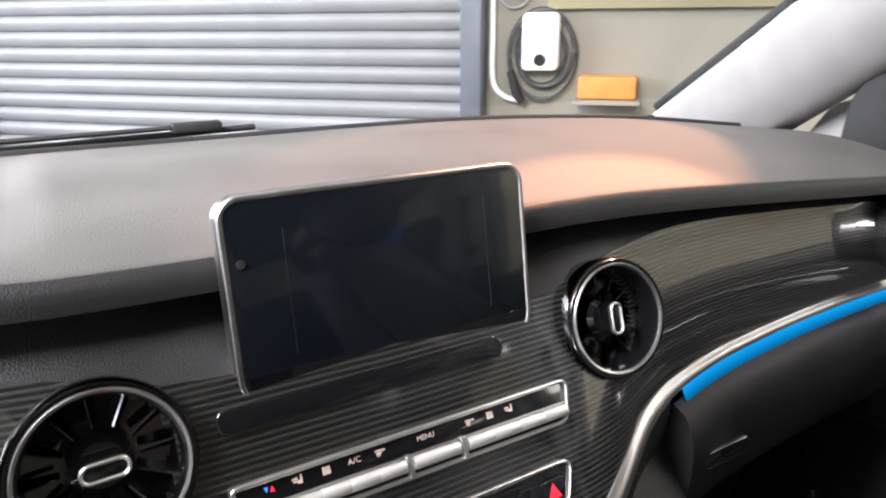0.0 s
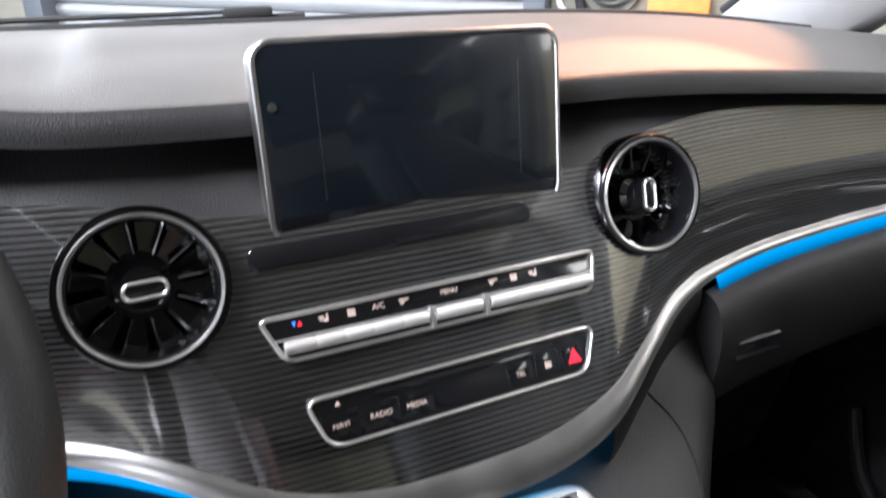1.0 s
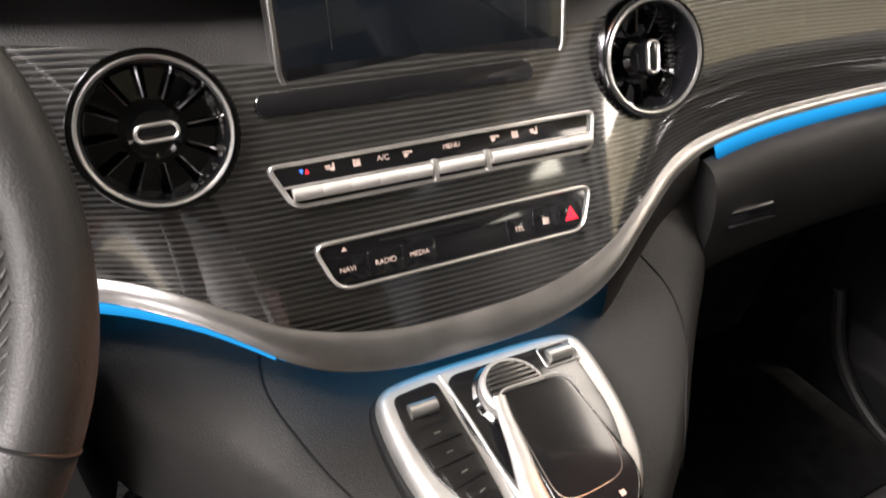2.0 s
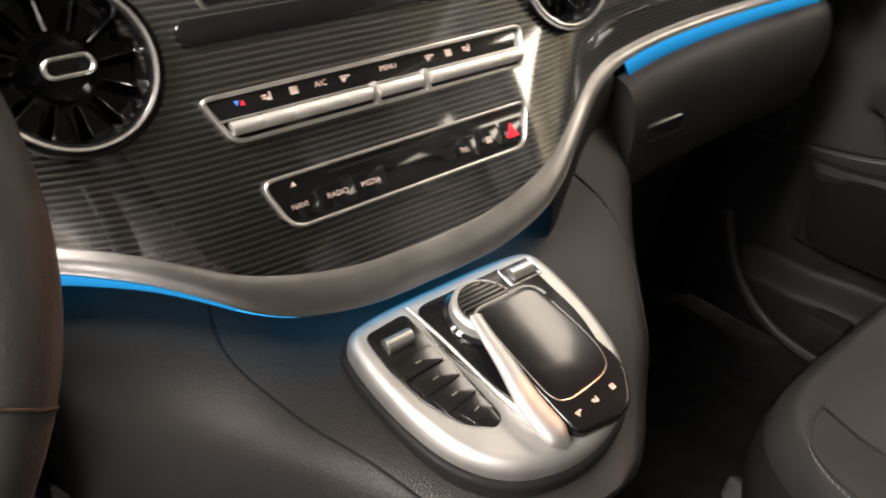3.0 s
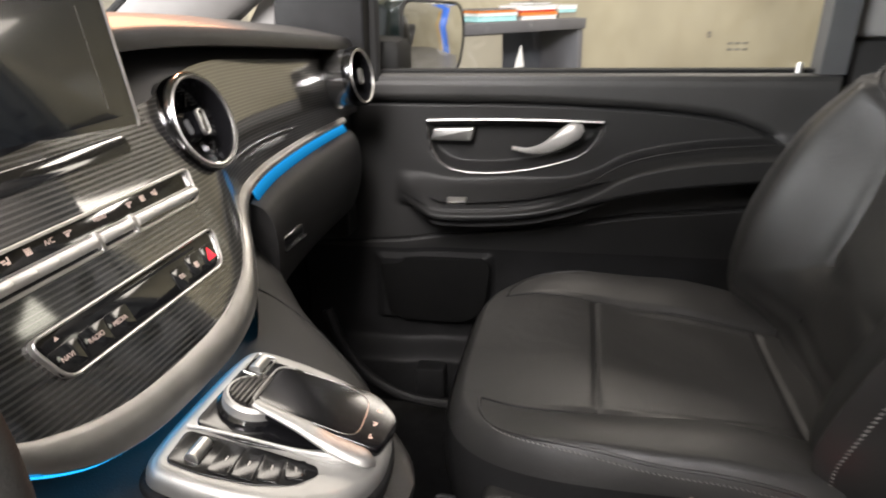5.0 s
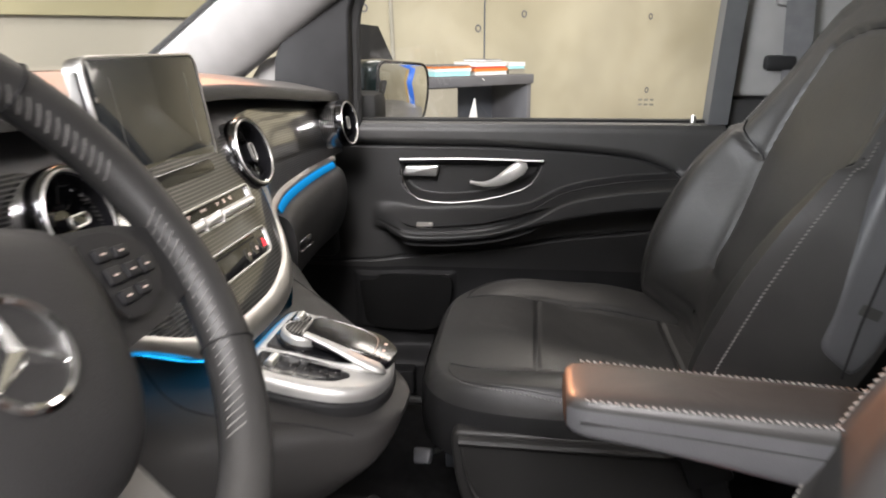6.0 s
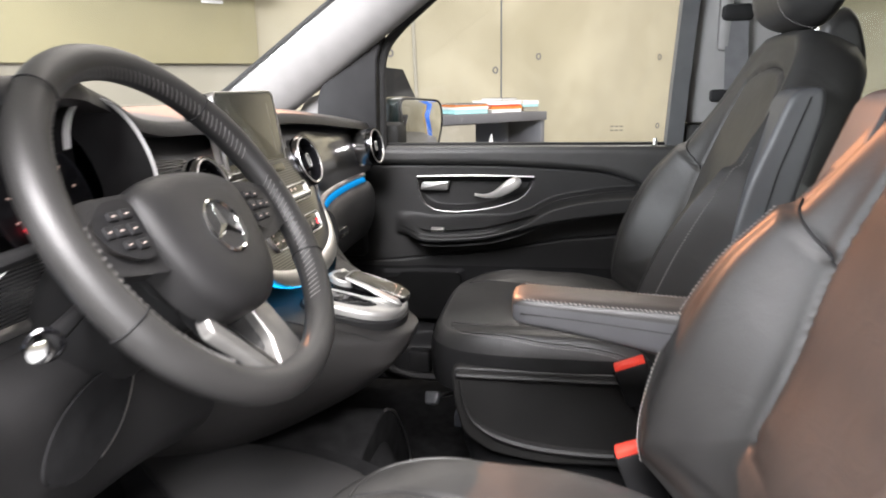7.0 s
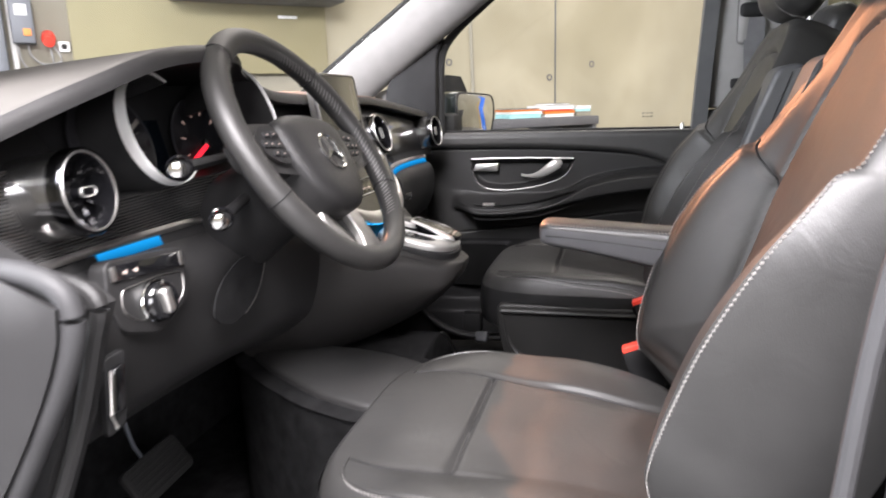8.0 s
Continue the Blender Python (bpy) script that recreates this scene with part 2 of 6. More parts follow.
def mesh_object(name, bm, mat, sharp=35):
    bmesh.ops.recalc_face_normals(bm, faces=bm.faces)
    me = bpy.data.meshes.new(name)
    bm.to_mesh(me)
    bm.free()
    me.materials.append(mat)
    me.polygons.foreach_set("use_smooth", [True] * len(me.polygons))
    me.set_sharp_from_angle(angle=radians(sharp))
    return new(name, me)


def part(name, bm, mat, parent, label="", sharp=35):
    origin = ORIGIN[parent.name]
    bmesh.ops.translate(bm, verts=bm.verts, vec=-origin)
    ob = mesh_object(name, bm, mat, sharp)
    ob.parent = parent
    ORIGIN[ob.name] = origin
    return tagged(ob, label)


def setting(name, bm, mat, label, category, sharp=35):
    ob = mesh_object(name, bm, mat, sharp)
    ORIGIN[ob.name] = Vector((0, 0, 0))
    return tagged(ob, label, category, kind="structure")


def solo(name, bm, mat, label, category, group="", sharp=35):
    """A thing of one mesh, with its origin at the middle of its foot."""
    c = [v.co for v in bm.verts]
    at = Vector((sum(v.x for v in c) / len(c), sum(v.y for v in c) / len(c), min(v.z for v in c)))
    bmesh.ops.translate(bm, verts=bm.verts, vec=-at)
    ob = mesh_object(name, bm, mat, sharp)
    ob.location = at
    ORIGIN[ob.name] = at
    return tagged(ob, label, category, group)


def loft(loops, closed=True, cap=True):
    bm = bmesh.new()
    rows = [[bm.verts.new(p) for p in loop] for loop in loops]
    n = len(rows[0])
    for a, b in zip(rows, rows[1:]):
        for i in range(n if closed else n - 1):
            j = (i + 1) % n
            bm.faces.new((a[i], a[j], b[j], b[i]))
    if cap and closed:
        bm.faces.new(rows[0][::-1])
        bm.faces.new(rows[-1])
    return bm


def sheet(f, us, vs, thick=0.0):
    """A grid of points f(u, v), with a thickness away from its normal, and UVs in metres along its rows."""
    bm = bmesh.new()
    uv = bm.loops.layers.uv.new("UVMap")
    rows = [[bm.verts.new(f(u, v)) for u in us] for v in vs]
    at = {}
    for j, row in enumerate(rows):
        far = 0.0
        for i, vert in enumerate(row):
            if i:
                far += (vert.co - row[i - 1].co).length
            up = at[rows[j - 1][i]][1] + (vert.co - rows[j - 1][i].co).length if j else 0.0
            at[vert] = (far, up)
    for a, b in zip(rows, rows[1:]):
        for i in range(len(us) - 1):
            face = bm.faces.new((a[i], a[i + 1], b[i + 1], b[i]))
            for loop in face.loops:
                loop[uv].uv = at[loop.vert]
    if thick:
        bm.normal_update()
        bmesh.ops.solidify(bm, geom=bm.faces[:], thickness=thick)
    return bm


def turn_to(axis):
    """A matrix whose z looks along axis."""
    return Vector(axis).to_track_quat("Z", "Y").to_matrix().to_4x4()


def lathe(profile, m, seg=48, ring=False):
    """Rings of (radius, height) round the local z of m; ring: the profile is closed and leaves the middle open."""
    loops = [[m @ Vector((r * math.cos(2 * math.pi * i / seg), r * math.sin(2 * math.pi * i / seg), h)) for i in range(seg)] for r, h in profile]
    if not ring:
        return loft(loops)
    bm = loft(loops + loops[:1], cap=False)
    bmesh.ops.remove_doubles(bm, verts=bm.verts, dist=1e-6)
    return bm


def bend(pts, r, n=5):
    """A polygon with rounded corners, anticlockwise."""
    out = []
    k = len(pts)
    for i in range(k):
        a, p, c = Vector(pts[i - 1]), Vector(pts[i]), Vector(pts[(i + 1) % k])
        d = min(r, 0.45 * (a - p).length, 0.45 * (c - p).length)
        s, e = p + (a - p).normalized() * d, p + (c - p).normalized() * d
        for j in range(n + 1):
            t = j / n
            out.append(tuple((1 - t) ** 2 * s + 2 * t * (1 - t) * p + t * t * e))
    return out


def merge(*meshes):
    """Several meshes of one part in one."""
    bm = meshes[0]
    for other in meshes[1:]:
        me = bpy.data.meshes.new("piece")
        other.to_mesh(me)
        other.free()
        bm.from_mesh(me)
        bpy.data.meshes.remove(me)
    return bm


def stitches(points, step=0.006, long=0.0036, r=0.0006, lift=(0, 0, 0)):
    """A row of short threads along a path."""
    pts = [Vector(p) + Vector(lift) for p in points]
    bm = bmesh.new()
    far = 0.0
    for a, b in zip(pts, pts[1:]):
        d = (b - a)
        n = d.length
        d.normalize()
        while far < n:
            m = Matrix.Translation(a + d * far) @ turn_to(d)
            bmesh.ops.create_cube(bm, size=1.0, matrix=m @ Matrix.Rotation(0.5, 4, "X") @ Matrix.Diagonal((r * 2, r * 2, long, 1)))
            far += step
        far -= n
    return bm


def tube(points, radius, seg=10, closed=False, flat=1.0, up=(0, 0, 1)):
    """A round or oval bar along points; radius is a number or one for each point."""
    pts = [Vector(p) for p in points]
    n = len(pts)
    rad = radius if isinstance(radius, (list, tuple)) else [radius] * n
    loops = []
    for i, p in enumerate(pts):
        a, b = (pts[i - 1], pts[(i + 1) % n]) if closed else (pts[max(i - 1, 0)], pts[min(i + 1, n - 1)])
        d = (b - a).normalized()
        side = d.cross(Vector(up))
        side = side.normalized() if side.length > 1e-5 else Vector((1, 0, 0))
        top = side.cross(d)
        loops.append([p + rad[i] * (math.cos(2 * math.pi * k / seg) * side + flat * math.sin(2 * math.pi * k / seg) * top) for k in range(seg)])
    if closed:
        loops.append(loops[0])
        bm = loft(loops, cap=False)
        bmesh.ops.remove_doubles(bm, verts=bm.verts, dist=1e-6)
        return bm
    return loft(loops)


def smooth_path(points, n=8, closed=False):
    """A Catmull-Rom curve through points."""
    p = [Vector(q) for q in points]
    k = len(p)
    out = []
    for i in range(k if closed else k - 1):
        if closed:
            a, b, c, d = p[i - 1], p[i], p[(i + 1) % k], p[(i + 2) % k]
        else:
            a, b, c, d = p[max(i - 1, 0)], p[i], p[i + 1], p[min(i + 2, k - 1)]
        for s in range(n):
            t = s / n
            out.append(0.5 * ((2 * b) + (c - a) * t + (2 * a - 5 * b + 4 * c - d) * t * t + (3 * b - a - 3 * c + d) * t ** 3))
    if not closed:
        out.append(p[-1])
    return out


def rounded(w, h, r, n=6):
    """The outline of a rounded rectangle, anticlockwise."""
    out = []
    for cx, cy, a0 in ((w / 2 - r, h / 2 - r, 0), (r - w / 2, h / 2 - r, 90), (r - w / 2, r - h / 2, 180), (w / 2 - r, r - h / 2, 270)):
        for i in range(n + 1):
            a = radians(a0 + 90 * i / n)
            out.append((cx + r * math.cos(a), cy + r * math.sin(a)))
    return out


def inset(outline, d):
    """Moves an outline inwards by d."""
    n = len(outline)
    out = []
    for i in range(n):
        a, b, c = Vector(outline[i - 1]), Vector(outline[i]), Vector(outline[(i + 1) % n])
        e = ((b - a).normalized() if (b - a).length > 1e-7 else Vector((0, 0))) + ((c - b).normalized() if (c - b).length > 1e-7 else Vector((0, 0)))
        e = e.normalized() if e.length > 1e-7 else Vector((1, 0))
        out.append((b.x - e.y * d, b.y + e.x * d))
    return out


def plate(outline, m, z0, z1, bevel=0.001, steps=3):
    """A slab with a rounded upper rim, standing on the local plane of m."""
    loops = [[m @ Vector((x, y, z0)) for x, y in outline]]
    for i in range(steps + 1):
        a = math.pi / 2 * i / steps
        ring = inset(outline, bevel * (1 - math.cos(a)))
        loops.append([m @ Vector((x, y, z1 - bevel * (1 - math.sin(a)))) for x, y in ring])
    return loft(loops)


def frame_ring(outline, m, width, z0, z1, bevel=0.0008):
    """A raised rim along an outline, open in the middle."""
    inner = inset(outline, width)
    b = inset(outline, bevel)
    c = inset(outline, width - bevel)
    loops = [[m @ Vector((x, y, z)) for x, y in o] for o, z in ((outline, z0), (outline, z1 - bevel), (b, z1), (c, z1), (inner, z1 - bevel), (inner, z0))]
    return loft(loops, cap=False)


def block(x0, x1, y0, y1, z0, z1, bevel=0.004, m=None):
    bm = bmesh.new()
    bmesh.ops.create_cube(bm, size=1.0, matrix=Matrix.Translation(((x0 + x1) / 2, (y0 + y1) / 2, (z0 + z1) / 2)) @ Matrix.Diagonal((x1 - x0, y1 - y0, z1 - z0, 1)))
    if bevel:
        bmesh.ops.bevel(bm, geom=bm.edges[:], offset=bevel, segments=2, profile=0.5, affect="EDGES")
    if m:
        bmesh.ops.transform(bm, matrix=m, verts=bm.verts)
    return bm


def curve(xs, ys):
    """A smooth function through given places."""
    def f(x):
        for i in range(len(xs) - 1):
            if x <= xs[i + 1] or i == len(xs) - 2:
                t = (x - xs[i]) / (xs[i + 1] - xs[i])
                t = min(max(t, 0.0), 1.0)
                m0 = (ys[i + 1] - ys[i - 1]) / (xs[i + 1] - xs[i - 1]) * (xs[i + 1] - xs[i]) if i else ys[1] - ys[0]
                m1 = (ys[i + 2] - ys[i]) / (xs[i + 2] - xs[i]) * (xs[i + 1] - xs[i]) if i + 2 < len(xs) else ys[i + 1] - ys[i]
                return (2 * t ** 3 - 3 * t * t + 1) * ys[i] + (t ** 3 - 2 * t * t + t) * m0 + (3 * t * t - 2 * t ** 3) * ys[i + 1] + (t ** 3 - t * t) * m1
        return ys[0]
    return f


def steps(a, b, n):
    return [a + (b - a) * i / n for i in range(n + 1)]


def bump(x, c, w):
    """A smooth hill of height one round c, w wide to each side."""
    d = abs(x - c) / w
    return 0.5 + 0.5 * math.cos(math.pi * d) if d < 1 else 0.0


def ease(x, a, b):
    t = min(max((x - a) / (b - a), 0.0), 1.0)
    return t * t * (3 - 2 * t)


def write(text, m, size, mat, parent, name="lettering"):
    """Raised print, centred on the local plane of m."""
    data = bpy.data.curves.new(name, "FONT")
    data.body, data.size, data.align_x, data.align_y, data.extrude = text, size, "CENTER", "CENTER", 0.0001
    ob = bpy.data.objects.new(name, data)
    scene.collection.objects.link(ob)
    me = bpy.data.meshes.new_from_object(ob.evaluated_get(bpy.context.evaluated_depsgraph_get()))
    bpy.data.objects.remove(ob)
    bm = bmesh.new()
    bm.from_mesh(me)
    bpy.data.meshes.remove(me)
    bmesh.ops.transform(bm, matrix=m, verts=bm.verts)
    return part(name, bm, mat, parent)


# ---- garage ----
GZ = -0.55
WALLM = Matrix.Translation(on_wall(0, 0)) @ Matrix((ALONG, Vector((0, 0, 1)), -AHEAD)).transposed().to_4x4()
ROOM = Matrix((ALONG, AHEAD, Vector((0, 0, 1)))).transposed().to_4x4()
setting("ground", block(-40, 40, -40, 40, GZ - 0.2, GZ, 0, ROOM), GROUND, "smooth grey garage floor under the car", "floor")
setting("ceiling", block(-6.4, 7.4, -5.6, 4.0, 3.1, 3.3, 0, ROOM), CREAM, "pale garage ceiling", "ceiling")
setting("wall_north", merge(block(0.91, 7.2, 3.75, 3.95, GZ, 3.1, 0, ROOM)), CONCRETE, "bare cast concrete garage wall with tie holes", "wall")
setting("wall_north_plaster", block(-1.0, 0.91, 3.75, 3.95, GZ, 3.1, 0, ROOM), CREAM, "pale plastered garage wall beside the gate", "wall")
setting("wall_north_end", block(-6.0, -4.62, 3.75, 3.95, GZ, 2.4, 0, ROOM), CREAM, "pale plastered garage wall past the gate", "wall")
setting("wall_panel", block(-0.66, 0.905, 3.70, 3.75, 1.02, 2.6, 0.004, ROOM), PLASTER, "olive panel on the upper part of the wall", "wall panel")
setting("wall_west", block(-6.2, -6.0, -5.4, 3.95, GZ, 3.1, 0, ROOM), CREAM, "pale plastered garage wall", "wall")
setting("wall_south", block(-6.0, 7.2, -5.4, -5.2, GZ, 3.1, 0, ROOM), CREAM, "pale plastered garage wall behind the car", "wall")
setting("wall_east", block(7.2, 7.4, -5.2, 3.75, GZ, 3.1, 0, ROOM), CONCRETE, "bare cast concrete garage side wall", "wall")
setting("wall_lintel", block(-6.0, -1.0, 3.75, 3.95, 2.4, 3.1, 0, ROOM), CREAM, "pale lintel over the gate", "wall")
# joint and tie holes of the concrete
setting("wall_joint", block(2.925, 2.935, 3.744, 3.752, GZ, 3.1, 0, ROOM), STEEL, "dark joint between concrete panels", "joint")
for s, z in ((4.88, 1.10), (2.87, 0.98), (3.33, 1.09), (4.9, 0.45), (3.33, 0.3), (1.9, 1.1), (4.88, 1.75), (3.33, 1.75), (1.9, 1.75)):
    solo("tie_hole", lathe([(0.028, 0.0), (0.028, 0.003), (0.018, 0.003), (0.018, 0.0)], WALLM @ Matrix.Translation((s, z, 0.001)), 16, True), CABINET, "round formwork hole in the concrete wall", "tie hole", "formwork holes")

gate = thing("roller_gate", on_wall(-2.8, GZ), "white slatted roller gate in a grey steel frame", "gate")
for i in range(31):
    z = GZ + 0.02 + i * 0.0965
    prof = [(-0.01, 0.0), (0.0, 0.005), (0.012, 0.014), (0.026, 0.028), (0.037, 0.046), (0.04, 0.062), (0.034, 0.078), (0.018, 0.089), (-0.002, 0.094), (-0.012, 0.0955), (-0.02, 0.0955), (-0.02, 0.0)]
    part("slat", loft([[on_wall(s, z + dz, d) for d, dz in prof] for s in (-4.46, -1.1)]), SLATMETAL, gate)
for s0, s1 in ((-4.62, -4.45), (-1.1, -0.985)):
    part("post", block(s0, s1, 3.60, 3.82, GZ, 2.5, 0.006, ROOM), STEEL, gate, "grey steel guide post")
part("head_box", block(-4.6, -1.0, 3.5, 3.74, 2.2, 2.5, 0.01, ROOM), STEEL, gate)

pipe = [on_wall(-0.95, 2.4, 0.03), on_wall(-0.95, 0.9, 0.03), on_wall(-0.95, 0.72, 0.03), on_wall(-0.93, 0.62, 0.03), on_wall(-0.87, 0.57, 0.03), on_wall(-0.80, 0.555, 0.03)]
solo("conduit_pipe", tube(smooth_path(pipe, 5), 0.016, 10), WHITE, "white plastic cable conduit bending on the wall", "pipe")
box = thing("wall_charger", on_wall(-0.68, 0.72), "white wall charger with black cable coiled around it", "charger")
WB = WALLM @ Matrix.Translation((-0.685, 0.86, 0))
part("case", plate(rounded(0.19, 0.29, 0.03), WB, 0.002, 0.11, 0.012), WHITE, box)
part("socket", lathe([(0.03, 0.112), (0.03, 0.12), (0.02, 0.122), (0.018, 0.114)], WB @ Matrix.Translation((0, -0.09, 0)), 24), RUBBER, box, "round black socket")
coil = []
for i in range(240):
    a = i / 240 * 2 * math.pi * 6
    r = 0.145 + 0.024 * math.sin(a * 0.37) + 0.016 * math.sin(i * 0.05)
    coil.append(WB @ Vector((0.01 + r * 1.02 * math.sin(a), -0.06 + r * 1.3 * math.cos(a), 0.03 + 0.025 * math.sin(a * 0.23 + 1))))
part("cable", tube(coil, 0.0058, 8), material("grey_cable", (0.06, 0.06, 0.06), 0.5), box, "coiled black cable")
part("plug", tube([WB @ Vector(p) for p in ((-0.16, -0.15, 0.06), (-0.12, -0.27, 0.07), (-0.09, -0.31, 0.07))], [0.02, 0.028, 0.02], 12), RUBBER, box, "black plug")
solo("toolbox", merge(plate(rounded(0.29, 0.115, 0.015), WALLM @ Matrix.Translation((-0.335, 0.635, 0)), 0.01, 0.13, 0.01)), ORANGE, "orange plastic box on a wall shelf", "box")
solo("wall_shelf", block(-0.50, -0.17, 3.55, 3.745, 0.555, 0.575, 0.003, ROOM), CREAM, "pale narrow wall shelf", "shelf")

meter = thing("switch_box", on_wall(-0.9, 1.2), "grey electric switch box with orange rotary switch", "switch box")
MB = WALLM @ Matrix.Translation((-0.895, 1.31, 0))
part("case", plate(rounded(0.115, 0.24, 0.01), MB, 0.002, 0.09, 0.006), STEEL, meter)
part("switch", plate(rounded(0.04, 0.04, 0.006), MB @ Matrix.Translation((0.02, -0.06, 0.09)), 0, 0.012, 0.003), ORANGE, meter, "orange rotary switch")
part("label_plate", plate(rounded(0.06, 0.06, 0.004), MB @ Matrix.Translation((0, 0.06, 0.09)), 0, 0.002, 0.0008), WHITE, meter)
red = WALLM @ Matrix.Translation((-0.775, 1.24, 0.0)) @ Matrix.Rotation(radians(25), 4, "X")
solo("power_socket", lathe([(0.035, 0.0), (0.038, 0.05), (0.03, 0.06), (0.03, 0.1), (0.022, 0.102)], red, 20), RED, "red round power socket on the wall", "socket")
sock = thing("wall_socket", on_wall(-0.7, 1.15), "white wall socket with black middle", "socket")
part("plate", plate(rounded(0.06, 0.06, 0.008), WALLM @ Matrix.Translation((-0.70, 1.18, 0)), 0.0, 0.02, 0.004), WHITE, sock)
part("hole", lathe([(0.016, 0.02), (0.016, 0.023), (0.01, 0.023)], WALLM @ Matrix.Translation((-0.70, 1.18, 0)), 16), RUBBER, sock)

hung = thing("wall_cabinet", on_wall(0.5, 1.45, 0.16), "dark brown cabinet hanging high on the wall", "cabinet")
part("body", block(-0.1, 0.94, 3.42, 3.695, 1.455, 2.05, 0.006, ROOM), CABINET, hung)
part("door", block(-0.095, 0.415, 3.40, 3.418, 1.46, 2.045, 0.003, ROOM), CABINET, hung)
part("door", block(0.42, 0.935, 3.40, 3.418, 1.46, 2.045, 0.003, ROOM), CABINET, hung)
solo("cable_tie_rail", block(0.57, 0.70, 3.685, 3.698, 1.372, 1.392, 0.003, ROOM), WHITE, "short white plastic rail screwed to the wall panel", "rail")
for k, (s, z, drop) in enumerate(((-0.93, 1.19, 0.16), (-0.88, 1.19, 0.11))):
    solo("wall_cable", tube(smooth_path([on_wall(s, z, 0.03), on_wall(s + 0.01, z - drop * 0.6, 0.035), on_wall(s + 0.07, z - drop, 0.03), on_wall(s + 0.16, z - drop * 0.8, 0.03), on_wall(-0.775 + 0.01 * k, 1.20, 0.035)], 5), 0.006, 8), material("pale_cable", (0.3, 0.3, 0.3), 0.5), "pale grey cable looping below the switch box", "cable", "cables below the switch box")

cab = thing("sideboard", on_wall(2.4, GZ, 0.3), "dark grey sideboard with pale door against the concrete wall", "sideboard")
part("top_board", block(1.55, 2.93, 3.2, 3.7, 0.60, 0.665, 0.004, ROOM), CABINET, cab)
part("side_panel", block(2.885, 2.925, 3.22, 3.7, GZ, 0.598, 0.003, ROOM), CABINET, cab)
part("side_panel", block(1.56, 1.6, 3.22, 3.7, GZ, 0.598, 0.003, ROOM), CABINET, cab)
part("door", block(1.62, 2.26, 3.205, 3.23, GZ + 0.05, 0.595, 0.003, ROOM), CREAM, cab, "pale cabinet door")
part("back_panel", block(1.6, 2.885, 3.6, 3.62, GZ, 0.598, 0, ROOM), STEEL, cab)
part("shelf", block(2.26, 2.885, 3.25, 3.6, 0.1, 0.13, 0.002, ROOM), CABINET, cab)
sheets = [(2.14, 2.42, 0.667, 0.697, CYAN), (2.15, 2.43, 0.698, 0.716, WHITE), (2.14, 2.42, 0.717, 0.729, ORANGE), (2.15, 2.41, 0.730, 0.738, CABINET), (2.46, 2.74, 0.667, 0.69, WHITE), (2.45, 2.75, 0.691, 0.711, ORANGE), (2.46, 2.73, 0.712, 0.722, RED), (2.44, 2.74, 0.723, 0.752, WHITE), (2.53, 2.69, 0.753, 0.768, CABINET), (2.77, 2.915, 0.667, 0.70, CREAM), (2.76, 2.91, 0.701, 0.72, CYAN), (2.77, 2.915, 0.721, 0.745, WHITE)]
words = {"pale_cyan_board": "pale cyan", "white_plastic": "white", "orange_plastic": "orange", "anthracite_board": "dark grey", "self_lit_red_plastic": "red", "cream_plaster": "cream"}
for i, (s0, s1, z0, z1, mat) in enumerate(sheets):
    m = ROOM @ Matrix.Translation(((s0 + s1) / 2, 3.38, 0)) @ Matrix.Rotation(radians((i * 37 % 9) - 4), 4, "Z")
    w = (s1 - s0) / 2
    folder = thing("folder", m @ Vector((0, 0, z0)), words[mat.name] + " folder lying in a stack on the sideboard", "folder", "folders on the sideboard")
    part("cover", block(-w, w, -0.11, 0.11, z0, z0 + 0.0025, 0, m), mat, folder)
    part("cover", block(-w, w, -0.11, 0.11, z1 - 0.0025, z1, 0, m), mat, folder)
    part("pages", block(-w + 0.004, w - 0.004, -0.107, 0.107, z0 + 0.0027, z1 - 0.0027, 0, m), WHITE if mat.name in ("white_plastic", "anthracite_board") else mat, folder)
card = WALLM @ Matrix.Translation((2.42, 0.45, 0.5))
solo("paper_stand", plate([(-0.035, -0.06), (0.035, -0.06), (0.012, 0.07)], card, 0.0, 0.012, 0.002), WHITE, "white pointed paper stand in the open shelf", "stand")
lampst = thing("folding_stand", on_wall(1.75, 0.3, 0.7), "black folded stand with pale pole by the wall", "stand")
part("pole", tube([on_wall(2.0, GZ, 0.25), on_wall(2.0, 2.3, 0.12)], 0.015, 10), CREAM, lampst, "white pole")
part("cloth", loft([[on_wall(1.52, 0.98, 0.6), on_wall(1.56, 0.98, 0.57), on_wall(1.58, 0.66, 0.5), on_wall(1.5, 0.66, 0.5)], [on_wall(1.62, 0.97, 0.6), on_wall(1.66, 0.97, 0.57), on_wall(1.86, 0.66, 0.5), on_wall(1.7, 0.66, 0.5)]]), RUBBER, lampst)
# what the door mirror shows behind the car
solo("blue_board", block(7.12, 7.19, -1.50, -1.0, GZ, 1.9, 0.01, ROOM), BLUEPAINT, "bright blue board leaning on the side wall", "board")
solo("wooden_door", block(7.14, 7.19, -1.80, -1.62, GZ, 1.3, 0.01, ROOM), material("ochre_wood", (0.45, 0.3, 0.1), 0.5, 0, 0.2, 6), "ochre wooden door in the side wall", "door")

# ---- dashboard ----
XL = [0, 0.05, 0.09, 0.125, 0.15, 0.18, 0.22, 0.27, 0.38, 0.58, 0.8]
ZLOW = curve(XL, [0.590, 0.592, 0.5985, 0.609, 0.621, 0.634, 0.643, 0.648, 0.650, 0.647, 0.640])
YLOW = curve(XL, [0.388, 0.389, 0.393, 0.400, 0.410, 0.425, 0.447, 0.465, 0.485, 0.502, 0.510])
